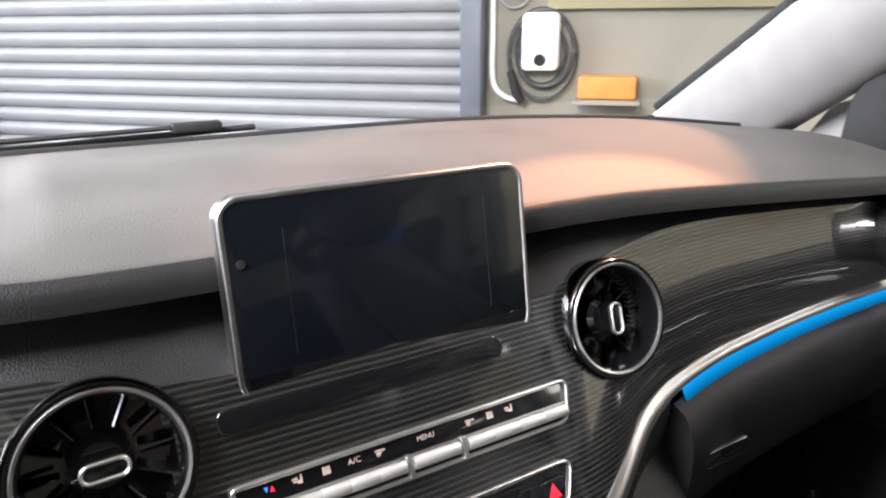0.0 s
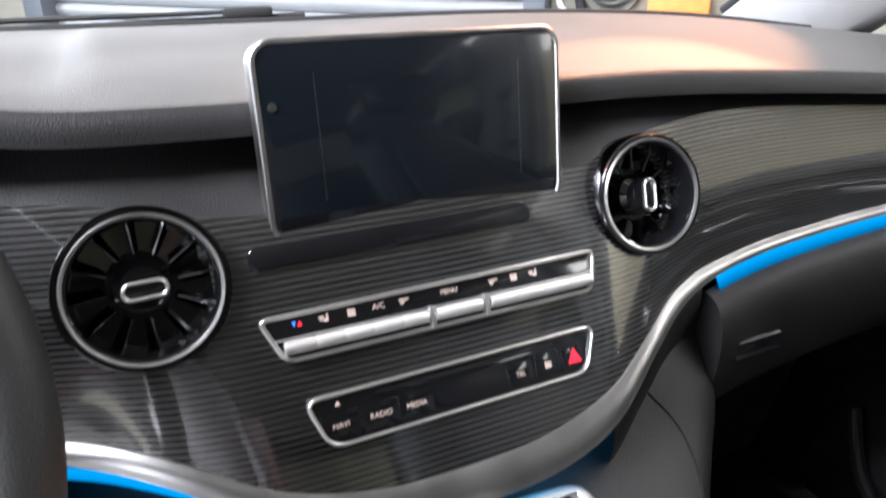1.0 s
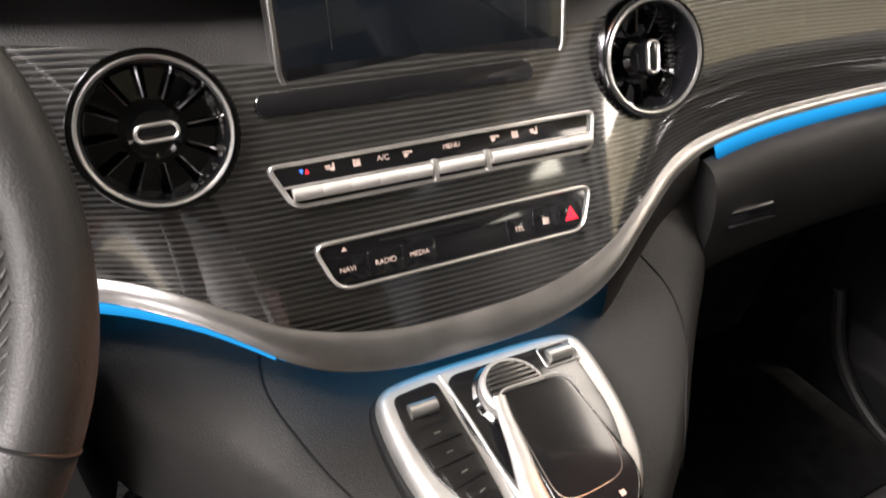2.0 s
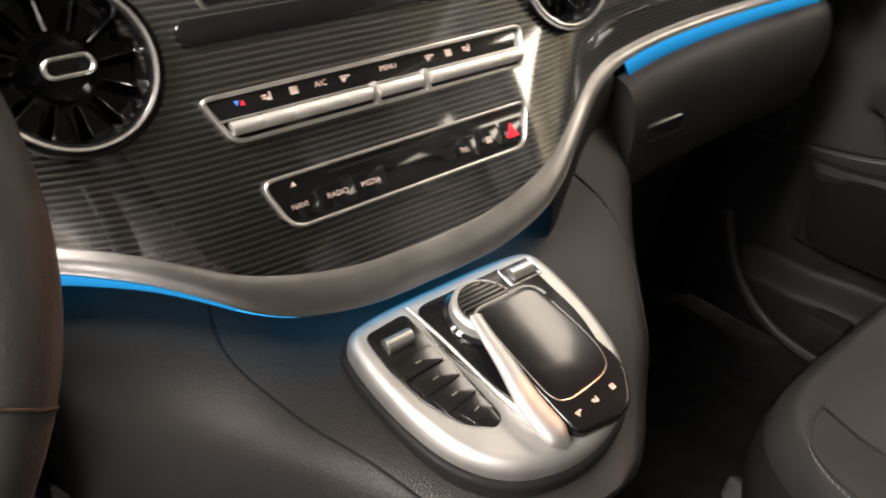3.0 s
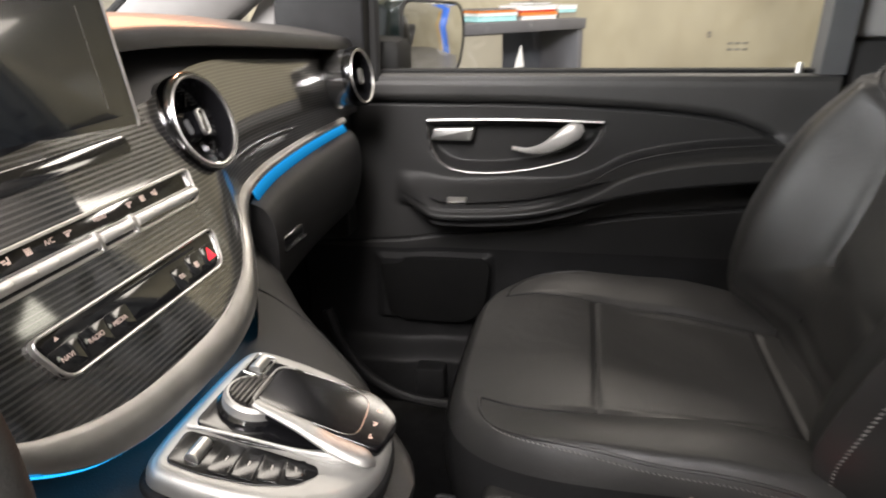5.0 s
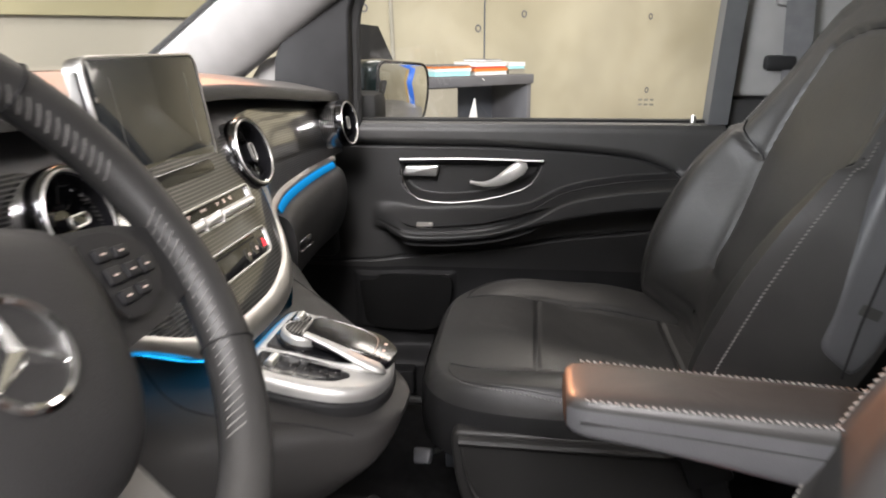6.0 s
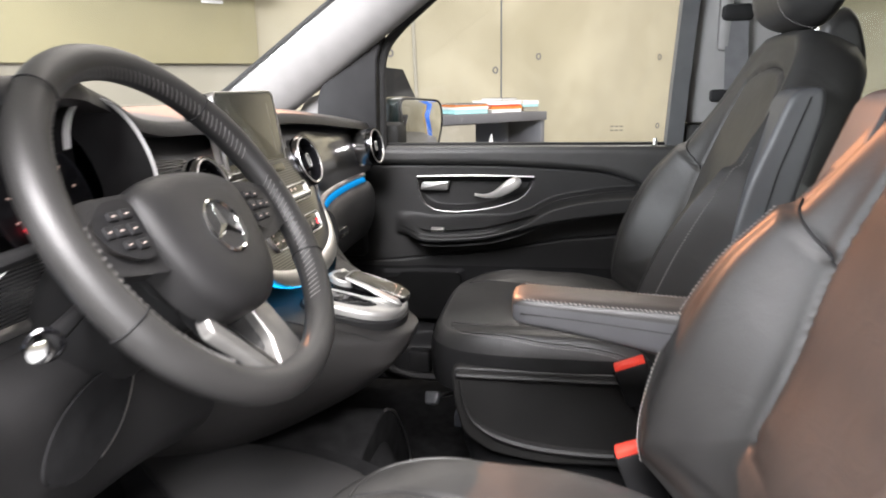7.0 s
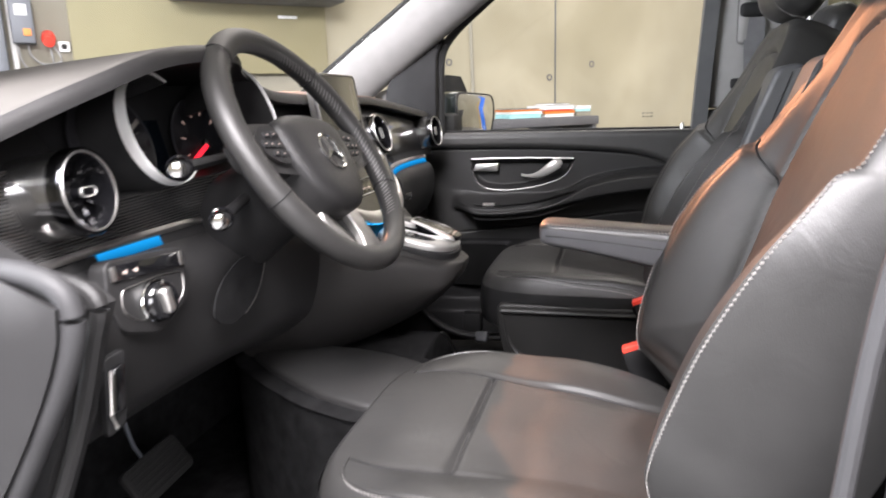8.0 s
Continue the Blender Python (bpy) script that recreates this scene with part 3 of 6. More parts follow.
ZTOP = curve([0, 0.13, 0.2, 0.3, 0.46, 0.65, 0.8], [0.752, 0.757, 0.772, 0.775, 0.762, 0.745, 0.735])
YTOP = curve([0, 0.15, 0.3, 0.5, 0.8], [0.466, 0.474, 0.502, 0.518, 0.525])
ROUND = curve([0, 0.15, 0.3, 0.8], [0.0, 0.001, 0.006, 0.006])
DROP = curve([0, 0.2, 0.3, 0.46, 0.65, 0.8], [0, 0, 0.0, 0.007, 0.018, 0.024])
PX, PV, PN = Vector((1, 0, 0)), Vector((0, 0.48, 1)).normalized(), Vector((0, -1, 0.48)).normalized()


def on_panel(x, z, lift=0.0):
    """A frame on the middle of the veneer panel, its z away from the panel."""
    p = Vector((x, 0.41 + 0.48 * (z - 0.637), z)) + PN * lift
    return Matrix.Translation(p) @ Matrix((PX, PV, PN)).transposed().to_4x4()


def trim_point(x, v):
    a = abs(x)
    return Vector((x, YLOW(a) + (YTOP(a) - YLOW(a)) * v - ROUND(a) * 4 * v * (1 - v), ZLOW(a) + (ZTOP(a) - ZLOW(a)) * v))


LIPZ = curve([-0.8, -0.7, -0.6, -0.48, -0.40, -0.34, -0.29, -0.255, -0.225, -0.18, 0, 0.2, 0.37, 0.65, 0.8], [0.785, 0.827, 0.86, 0.872, 0.867, 0.861, 0.849, 0.832, 0.8245, 0.82, 0.816, 0.816, 0.805, 0.78, 0.768])
LIPY = curve([-0.8, -0.66, -0.48, -0.42, -0.36, -0.30, -0.16, 0, 0.4, 0.65, 0.8], [0.47, 0.43, 0.418, 0.435, 0.47, 0.49, 0.493, 0.495, 0.495, 0.50, 0.51])
BACKY = curve([-0.8, -0.5, 0, 0.3, 0.55, 0.8], [0.80, 0.87, 0.92, 0.90, 0.83, 0.78])
BACKZ = curve([-0.8, -0.4, 0, 0.5, 0.8], [0.818, 0.825, 0.821, 0.819, 0.79])

dash = thing("dashboard", (0, 0.6, 0.3), "black leatherette dashboard with pinstripe veneer and blue light bar", "dashboard")


def pad_point(x, v):
    y0, y1, z0, z1 = LIPY(x), BACKY(x), LIPZ(x), BACKZ(x)
    if v < 0:
        a = min(-v, 1.0) * math.pi / 2
        return Vector((x, y0 + 0.014 - 0.014 * math.cos(math.pi / 2 - a) + 0.06 * max(0, -v - 1.0), z0 - 0.02 + 0.02 * math.cos(a) - 0.004 * max(0, -v - 1.0)))
    return Vector((x, y0 + 0.014 + (y1 - y0 - 0.014) * v, z0 + (z1 - z0) * v + 0.012 * math.sin(math.pi * v) * (1 if x > -0.2 else 0.3)))


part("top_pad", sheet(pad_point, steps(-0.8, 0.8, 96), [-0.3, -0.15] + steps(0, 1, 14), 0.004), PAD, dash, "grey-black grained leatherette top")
# The lip's shade is put into its colour, far darker than the lit top.
part("pad_lip", sheet(lambda x, v: pad_point(x, v) + Vector((0, -0.0006, 0)), steps(-0.8, 0.8, 96), [-1.5, -1.0, -0.8, -0.6, -0.45, -0.3, -0.25], 0.004), SOFT, dash, "front lip of the top pad, darkened for shade")


def fascia_point(x, v):
    low = trim_point(x, 1.0)
    back = LIPY(x) + 0.04 if x > -0.28 else low.y + 0.07
    return Vector((x, low.y + 0.004 + (back - low.y) * v, low.z - 0.004 + (LIPZ(x) - 0.014 - low.z) * v))


part("upper_fascia", sheet(fascia_point, steps(-0.8, -0.66, 8) , steps(0, 1, 5), 0.003), SOFT, dash, "dark recessed band under the top pad")
part("upper_fascia", sheet(fascia_point, steps(-0.27, 0.8, 54), steps(0, 1, 5), 0.003), SOFT, dash, "dark recessed band under the top pad")


def veneer(x0, x1, n):
    bm = sheet(trim_point, steps(x0, x1, n), steps(0, 1, 40))
    holes = [Vector((s * x, y, z)) for s in (-1, 1) for x, y, z in ((0.177, 0.45, 0.731), (0.694, 0.47, 0.714))]
    gone = [f for f in bm.faces if any((f.calc_center_median() - h).length < 0.041 for h in holes)]
    for f in bm.faces:
        c = f.calc_center_median()
        v = (c.z - ZLOW(abs(c.x))) / (ZTOP(abs(c.x)) - ZLOW(abs(c.x)))
        if -0.628 < c.x < -0.262 and v > 0.45 and f not in gone:
            gone.append(f)
    bmesh.ops.delete(bm, geom=gone, context="FACES")
    bm.normal_update()
    bmesh.ops.solidify(bm, geom=bm.faces[:], thickness=0.004)
    uv = bm.loops.layers.uv.active
    for face in bm.faces:
        for loop in face.loops:
            co = loop.vert.co
            loop[uv].uv = (co.x, co.z + DROP(abs(co.x)))
    return bm


part("veneer_panel", veneer(-0.8, 0.8, 340), TRIM, dash, "glossy black veneer with fine grey lines")
WIDE = curve([0, 0.1, 0.13, 0.16, 0.19, 0.24, 0.3, 0.8], [0.0103, 0.0105, 0.0088, 0.0068, 0.0060, 0.0050, 0.0038, 0.0032])


def strip_loop(x):
    a = abs(x)
    c = trim_point(x, 0.0)
    w = WIDE(a)
    h = 1.95 * w
    face = [(0.004, 0.0015), (-0.001, 0.0012), (-0.003, -0.0005)]
    face += [(-0.003 - 0.5 * h * k - 0.0016 * math.sin(math.pi * k), -h * k) for k in (0.12, 0.28, 0.45, 0.62, 0.78, 0.9)]
    face += [(-0.0035 - 0.5 * h, -h), (-0.0025 - 0.5 * h, -h - 0.0016), (-0.5 * h, -h - 0.0022), (0.014, -h - 0.001)]
    return [c + Vector((0, dy, dz)) for dy, dz in face]


part("metal_strip", loft([strip_loop(x) for x in steps(-0.8, 0.715, 130)]), STRIP, dash, "satin metal trim strip")


def led_point(x, v):
    c = trim_point(x, 0.0)
    high = 0.014 if x > 0 else 0.0075 * ease(-x, 0.12, 0.26) + 0.010 * ease(-x, 0.42, 0.54)
    h = 1.95 * WIDE(abs(x))
    return c + Vector((0, 0.002 - 0.5 * h - 0.008 * v, -h - 0.001 - high * v))


def glow_point(x, v):
    c = trim_point(x, 0.0)
    h = 1.95 * WIDE(abs(x))
    return c + Vector((0, 0.002 - 0.5 * h + 0.012 * v, -h - 0.0035))


part("light_bar", sheet(led_point, steps(0.283, 0.70, 40), steps(0, 1, 3), 0.002), LED, dash, "glowing blue ambient light bar")
part("strip_filler", sheet(led_point, steps(-0.55, -0.42, 14), steps(0, 1, 3), 0.002), SOFT, dash)
part("strip_filler", sheet(led_point, steps(-0.78, -0.655, 12), steps(0, 1, 3), 0.002), SOFT, dash)
part("light_bar", sheet(led_point, steps(-0.655, -0.55, 14), steps(0, 1, 3), 0.002), LED, dash, "glowing blue ambient light bar")
part("light_bar", sheet(led_point, steps(-0.42, -0.135, 32), steps(0, 1, 3), 0.0008), LED, dash, "glowing blue ambient light bar")
part("light_edge", sheet(glow_point, steps(-0.24, 0.25, 60), steps(0, 1, 2), 0.001), LEDEDGE, dash, "blue glow under the metal strip")

LOWPROF = [(0.004, 0.002), (-0.012, -0.006), (-0.022, -0.03), (-0.022, -0.07), (-0.012, -0.11), (0.01, -0.145), (0.07, -0.185), (0.14, -0.26), (0.2, -0.5)]


DRIVERPROF = LOWPROF[:7] + [(0.15, -0.195), (0.42, -0.19)]


def lower_loop(x, deep=1.0, out=0.0):
    c = trim_point(x, 0.0)
    base = c + Vector((0, -0.009, -1.95 * WIDE(abs(x)) - 0.014))
    return smooth_path([base + Vector((0, dy - out * (1 if 0.01 < -dz < 0.16 else 0), dz * deep)) for dy, dz in (LOWPROF if deep == 1.0 else DRIVERPROF)], 4)


part("glove_box", loft([[p + Vector((0, 0.1, 0)) for p in lower_loop(0.268)], lower_loop(0.268)] + [[p + Vector((0, 0.075 * ease(x, 0.69, 0.80) ** 1.6, 0)) for p in lower_loop(x)] for x in steps(0.272, 0.79, 30)], closed=False), SOFT, dash, "black glove box front")
part("lower_panel", loft([lower_loop(x, 1.25, 0.018) for x in steps(-0.775, -0.262, 28)] + [[p + Vector((0, 0.1, 0)) for p in lower_loop(-0.262, 1.25, 0.018)]], closed=False), SOFT, dash, "black lower dash panel on the driver's side")
part("end_cap", block(0.79, 0.84, 0.535, 0.8, 0.40, 0.765, 0.01), SOFT, dash)
catch = Matrix.Translation((0.325, 0.443, 0.570)) @ turn_to((0, -1, 0.0))
part("glove_box_catch", merge(plate(rounded(0.06, 0.016, 0.005), catch, 0, 0.004, 0.002)), PIANO, dash, "recessed glove box handle")
part("catch_edge", tube([catch @ Vector((-0.03, -0.007, 0.006)), catch @ Vector((0.03, -0.007, 0.006))], 0.0012, 8), DARKCHROME, dash)


def shoulder_loop(x):
    """Console skin between the trim strip and the beak."""
    t = trim_point(x, 0.0) + Vector((0, 0.001 - 0.975 * WIDE(x), -1.95 * WIDE(x) - 0.003))
    return smooth_path([t + Vector((0, dy, dz)) for dy, dz in ((0.004, 0.0), (-0.001, -0.004), (-0.002, -0.02), (0.002, -0.045), (0.014, -0.08), (0.04, -0.12))], 4)


part("console_shoulder", loft([shoulder_loop(x) for x in steps(0.12, 0.262, 20)] + [[p + Vector((0.004, 0.006, 0)) for p in shoulder_loop(0.264)], [p + Vector((0.004, 0.09, 0)) for p in shoulder_loop(0.264)]], closed=False), CONSOLE, dash, "black console shoulder below the trim strip")
# console beak under the middle of the dash
HALF = curve([0.222, 0.230, 0.245, 0.268, 0.3, 0.35, 0.4, 0.44, 0.475, 0.6], [0.02, 0.045, 0.068, 0.086, 0.11, 0.145, 0.187, 0.228, 0.266, 0.285])
WIDER = curve([0.222, 0.24, 0.26, 0.285, 0.32, 0.36, 0.4, 0.43, 0.46, 0.6], [0.0, 0.004, 0.012, 0.026, 0.038, 0.048, 0.055, 0.054, 0.03, 0.004])
TOPZ = curve([0.222, 0.255, 0.3, 0.36, 0.4, 0.44, 0.475, 0.6], [0.492, 0.502, 0.518, 0.536, 0.552, 0.588, 0.618, 0.625])
BOTZ = curve([0.222, 0.235, 0.26, 0.3, 0.36, 0.45, 0.6], [0.485, 0.458, 0.43, 0.395, 0.36, 0.32, 0.28])


def console_loop(y):
    h, t, b = HALF(y), TOPZ(y), BOTZ(y)
    m = t - 0.045 - 0.05 * ease(y, 0.3, 0.5)
    m = max(m, b + 0.3 * (t - b))
    pts = []
    for k in range(48):
        a = 2 * math.pi * k / 48
        c, s = math.cos(a), math.sin(a)
        h = HALF(y) + (WIDER(y) if c > 0 else 0.0)
        if s > 0:
            pts.append(Vector((h * math.copysign(abs(c) ** 0.5, c), y, m + (t - m) * s ** 0.45)))
        else:
            pts.append(Vector((h * math.copysign(abs(c) ** 0.9, c), y, m + (b - m) * abs(s) ** 0.9)))
    return pts


part("console_body", loft([console_loop(y) for y in [0.222, 0.225, 0.23, 0.237, 0.247] + steps(0.26, 0.6, 24)]), CONSOLE, dash, "black console beak below the veneer")


def console_top(x, y):
    """A place on the upper skin of the console."""
    t, b = TOPZ(y), BOTZ(y)
    m = max(t - 0.045 - 0.05 * ease(y, 0.3, 0.5), b + 0.3 * (t - b))
    h = HALF(y) + (WIDER(y) if x > 0 else 0.0)
    c = min((abs(x) / h) ** 2, 0.999)
    return Vector((x, y, m + (t - m) * math.sqrt(1 - c * c) ** 0.45))


for seam in (curve([0.25, 0.286, 0.317, 0.347, 0.38, 0.413, 0.43, 0.445], [-0.07, -0.089, -0.103, -0.118, -0.131, -0.142, -0.139, -0.130]), curve([0.28, 0.32, 0.36, 0.4, 0.427, 0.445], [0.122, 0.154, 0.188, 0.2, 0.181, 0.16])):
    part("console_seam", tube([console_top(seam(y), y) for y in steps(0.262 if seam(0.3) < 0 else 0.285, 0.445, 30)], 0.0011, 6), HARD, dash, "fine seam along the console")


# ---- air vents ----
def air_vent(at, axis, flip=0):
    vent = thing("air_vent", at, "round air vent with satin ring and black blades", "air vent", "dashboard air vents")
    m = Matrix.Translation(at) @ turn_to(axis)
    bar = sheet(lambda a, h: m @ Vector(((0.0445 + 0.002 * ease(-h, 0.0, 0.04)) * math.cos(a), (0.0445 + 0.002 * ease(-h, 0.0, 0.04)) * math.sin(a), h)), steps(0, 2 * math.pi, 48), steps(-0.07, -0.012, 5))
    uv = bar.loops.layers.uv.active
    for face in bar.faces:
        for loop in face.loops:
            loop[uv].uv = (loop.vert.co.x, (loop.vert.co - Vector(at)).dot(Vector(axis).normalized()) * 1.0)
    part("barrel", bar, TRIM, vent, "veneered barrel")
    part("housing", lathe([(0.044, -0.04), (0.0445, -0.008), (0.0435, 0.0), (0.041, 0.002), (0.0385, 0.001), (0.0375, -0.003), (0.0365, -0.03), (0.002, -0.034)], m), PIANO, vent, "glossy black bowl")
    part("outer_ring", lathe([(0.0465, -0.012), (0.0462, 0.0005), (0.0448, 0.0028), (0.0428, 0.0026), (0.0424, -0.004)], m, ring=True), DARKCHROME, vent, "dark chrome outer ring")
    part("ring", lathe([(0.0424, -0.003), (0.0425, 0.0024), (0.0416, 0.0040), (0.0402, 0.0034), (0.0394, -0.002), (0.0408, -0.004)], m, ring=True), SATIN, vent, "satin silver ring")
    for i in range(12):
        r = m @ Matrix.Rotation(2 * math.pi * i / 12, 4, "Z") @ Matrix.Translation((0.0285, 0, -0.02)) @ Matrix.Rotation(radians(62), 4, "X")
        bm = block(-0.009, 0.0095, -0.0045, 0.0045, -0.0006, 0.0006, 0)
        for v in bm.verts:
            v.co.y *= 0.55 + 0.45 * (v.co.x + 0.009) / 0.0185
        bmesh.ops.transform(bm, matrix=r, verts=bm.verts)
        part("blade", bm, DARKCHROME, vent)
    part("hub", lathe([(0.017, -0.034), (0.016, -0.016), (0.012, -0.013), (0.002, -0.013)], m), PIANO, vent)
    k = m @ Matrix.Rotation(radians(90 * flip), 4, "Z")
    knob = part("knob", plate(rounded(0.0245, 0.0105, 0.005), k, -0.013, 0.0, 0.002), PIANO, vent)
    part("knob_ring", frame_ring(rounded(0.025, 0.011, 0.0053), k, 0.002, -0.002, 0.0014), SATIN, knob, "satin knob rim")
    return vent


air_vent((-0.172, 0.449, 0.730), (0.06, -1, 0.33))
air_vent((0.182, 0.451, 0.732), (-0.06, -1, 0.33), 1)
air_vent((-0.694, 0.464, 0.714), (0.10, -1, 0.15))
air_vent((0.694, 0.464, 0.714), (-0.10, -1, 0.15), 1)

# ---- display ----
SCR = Matrix.Translation((0.006, 0.474, 0.795)) @ Matrix.Rotation(radians(90 - 9), 4, "X")
display = thing("display_screen", (0.006, 0.47, 0.73), "switched-off black display with silver frame standing on the dash", "screen")
out = rounded(0.208, 0.121, 0.014)
part("back_shell", plate(out, SCR, -0.016, -0.001, 0.002), GREYMETAL, display)
part("bezel", frame_ring(out, SCR, 0.0032, -0.006, 0.002), STRIP, display, "satin silver frame")
glass = part("glass", plate(inset(out, 0.003), SCR, -0.003, 0.0012, 0.0006), SCREEN, display, "dark glossy glass")
for x in (-0.068, 0.071):
    part("panel_line", block(x, x + 0.0003, -0.036, 0.04, 0.0012, 0.00135, 0, SCR), GREYMETAL, glass)
part("sensor", lathe([(0.0028, 0.0012), (0.0026, 0.002), (0.001, 0.0021)], SCR @ Matrix.Translation((-0.094, 0.022, 0)), 12), GREYMETAL, glass)
part("lower_band", block(-0.098, 0.098, -0.058, -0.044, 0.0012, 0.0016, 0, SCR), PIANO, glass, "plain black lower band")
part("foot", plate(rounded(0.194, 0.0150, 0.007), on_panel(-0.018, 0.7335), -0.02, 0.0008, 0.001, 4), PIANO, display, "glossy black foot")
part("foot_trim", block(0.07, 0.112, 0.462, 0.478, 0.727, 0.735, 0.003), GREYMETAL, display)

# ---- climate panel ----
climate = thing("climate_panel", (0.003, 0.43, 0.675), "black climate control panel with silver toggle row", "control panel")
CM = on_panel(0.003, 0.6895, 0.0)
outline = bend([(0.121, 0.0145), (-0.121, 0.0135), (-0.108, -0.0155), (0.114, -0.0155)], 0.008)
part("frame", frame_ring(outline, CM, 0.0026, -0.002, 0.0042), SATIN, climate, "satin silver frame")
part("face", plate(inset(outline, 0.002), CM, -0.004, 0.0012, 0.0005), PIANO, climate, "glossy black face")
part("divider_bar", block(-0.114, 0.118, -0.0022, -0.0008, 0.0005, 0.0034, 0.0004, CM), SATIN, climate)
for x0, x1, n in ((-0.107, -0.014, 5), (-0.009, 0.025, 1), (0.031, 0.114, 4)):
    for i in range(n):
        a, b = x0 + (x1 - x0) * i / n, x0 + (x1 - x0) * (i + 1) / n - 0.0003
        part("toggle", tube([CM @ Vector((a, -0.0066, 0.003)), CM @ Vector((a + 0.0006, -0.0066, 0.003)), CM @ Vector((b - 0.0006, -0.0066, 0.003)), CM @ Vector((b, -0.0066, 0.003))], [0.0039, 0.0041, 0.0041, 0.0039], 18, False, 1.0, PN), ROLLER, climate)
for x in (-0.0115, 0.028):
    part("toggle_post", block(x - 0.0018, x + 0.0018, -0.0148, 0.0, 0.0, 0.006, 0.001, CM), SATIN, climate)


def icon(kind, m, parent, mat=None):
    """Small printed signs, built of thin bars."""
    mat = mat or WHITELIT
    bits = []
    if kind == "fan":
        bits = [(-0.0025, 0.001, 0.0022, 0.0008), (-0.001, -0.001, 0.003, 0.0007), (0.0022, 0.0006, 0.0008, 0.0026), (0.001, -0.0022, 0.0018, 0.0007)]
    elif kind == "air":
        bits = [(-0.0022, 0.0, 0.0008, 0.003), (0.001, 0.002, 0.0022, 0.0006), (0.001, 0.0005, 0.0022, 0.0006), (0.001, -0.001, 0.0022, 0.0006), (0.001, -0.0024, 0.0022, 0.0006)]
    elif kind == "screen":
        bits = [(0, 0.0014, 0.003, 0.0006), (0, -0.0004, 0.0024, 0.0006), (-0.0012, -0.002, 0.0005, 0.001), (0.0004, -0.002, 0.0005, 0.001), (0.0042, 0.001, 0.0013, 0.0008)]
    else:
        bits = [(-0.0012, 0, 0.0005, 0.0022), (0.0003, 0, 0.0005, 0.0022), (0.0018, 0, 0.0005, 0.0022)]
    part("sign", merge(*[block((x - w) * 0.8, (x + w) * 0.8, (y - h) * 0.8, (y + h) * 0.8, 0, 0.00015, 0, m) for x, y, w, h in bits]), mat, parent, "small pale printed sign")


def sign_place(x, y=0.0065):
    return CM @ Matrix.Translation((x - 0.003, y, 0.00125))


part("sign", plate([(-0.0032, 0.0016), (-0.0004, 0.0016), (-0.0018, -0.0016)][::-1], sign_place(-0.094), 0, 0.00015, 0.00002), BLUELIT, climate, "blue printed triangle")
part("sign", plate([(0.0002, -0.0016), (0.003, -0.0016), (0.0016, 0.0016)], sign_place(-0.094), 0, 0.00015, 0.00002), REDLIT, climate, "red printed triangle")
icon("fan", sign_place(-0.077), climate)
icon("air", sign_place(-0.060), climate)
write("A/C", sign_place(-0.042), 0.0052, WHITELIT, climate)
icon("screen", sign_place(-0.026), climate)
write("MENU", sign_place(0.007), 0.0046, WHITELIT, climate)
icon("screen", sign_place(0.039), climate)
icon("air", sign_place(0.056), climate)
icon("fan", sign_place(0.072), climate)

# ---- media panel ----
media = thing("media_panel", (0.006, 0.41, 0.625), "black media button panel with disc slot and red hazard button", "control panel")
MM = on_panel(0.007, 0.640, 0.0)
outline = bend([(0.106, 0.0165), (-0.107, 0.0155), (-0.095, -0.0175), (0.094, -0.0165)], 0.011)
part("frame", frame_ring(outline, MM, 0.0022, -0.002, 0.0036), SATIN, media, "satin silver frame")
part("face", plate(inset(outline, 0.0018), MM, -0.004, 0.0012, 0.0005), PIANO, media, "glossy black face")
part("disc_slot", block(-0.062, 0.07, 0.0085, 0.0105, 0.0010, 0.0015, 0, MM), HARD, media)
for x, w, text in ((-0.086, 0.024, "NAVI"), (-0.060, 0.024, "RADIO"), (-0.036, 0.024, "MEDIA"), (0.041, 0.02, "TEL")):
    b = MM @ Matrix.Translation((x, -0.0045, 0.0012))
    part("button", plate(rounded(w, 0.0165, 0.002), b, 0, 0.0004, 0.0002), PIANO, media)
    write(text, MM @ Matrix.Translation((x, -0.0045, 0.00165)), 0.0048, WHITELIT, media)
for x in (0.063, 0.085):
    part("button", plate(rounded(0.02, 0.0165, 0.002), MM @ Matrix.Translation((x, -0.002, 0.0012)), 0, 0.0004, 0.0002), PIANO, media)
icon("air", MM @ Matrix.Translation((0.063, -0.003, 0.00165)), media)
hz = MM @ Matrix.Translation((0.085, -0.002, 0.00165))
part("hazard_sign", plate([(-0.0056, -0.0046), (0.0056, -0.0046), (0.0, 0.0056)], hz, 0, 0.0003, 0.0001), REDLIT, media, "lit red hazard triangle")
part("sign", plate([(-0.002, -0.001), (0.002, -0.001), (0.0, 0.002)], MM @ Matrix.Translation((-0.086, 0.0085, 0.0013)), 0, 0.0002, 0.00002), WHITELIT, media)

# ---- controller on the console ----
ctl = thing("console_controller", (0.003, 0.313, 0.50), "silver and black rotary controller with floating touchpad on the console", "controller")
PU = Matrix.Translation((0.003, 0.311, 0.5405)) @ Matrix.Rotation(radians(14), 4, "X")
rim2 = [(p.x, p.y) for p in smooth_path([(0.083, 0.046, 0), (0.076, 0.066, 0), (0.05, 0.072, 0), (0, 0.073, 0), (-0.05, 0.072, 0), (-0.076, 0.066, 0), (-0.083, 0.046, 0), (-0.08, 0.0, 0), (-0.068, -0.04, 0), (-0.042, -0.067, 0), (0, -0.077, 0), (0.042, -0.067, 0), (0.068, -0.04, 0), (0.08, 0.0, 0)], 5, True)]
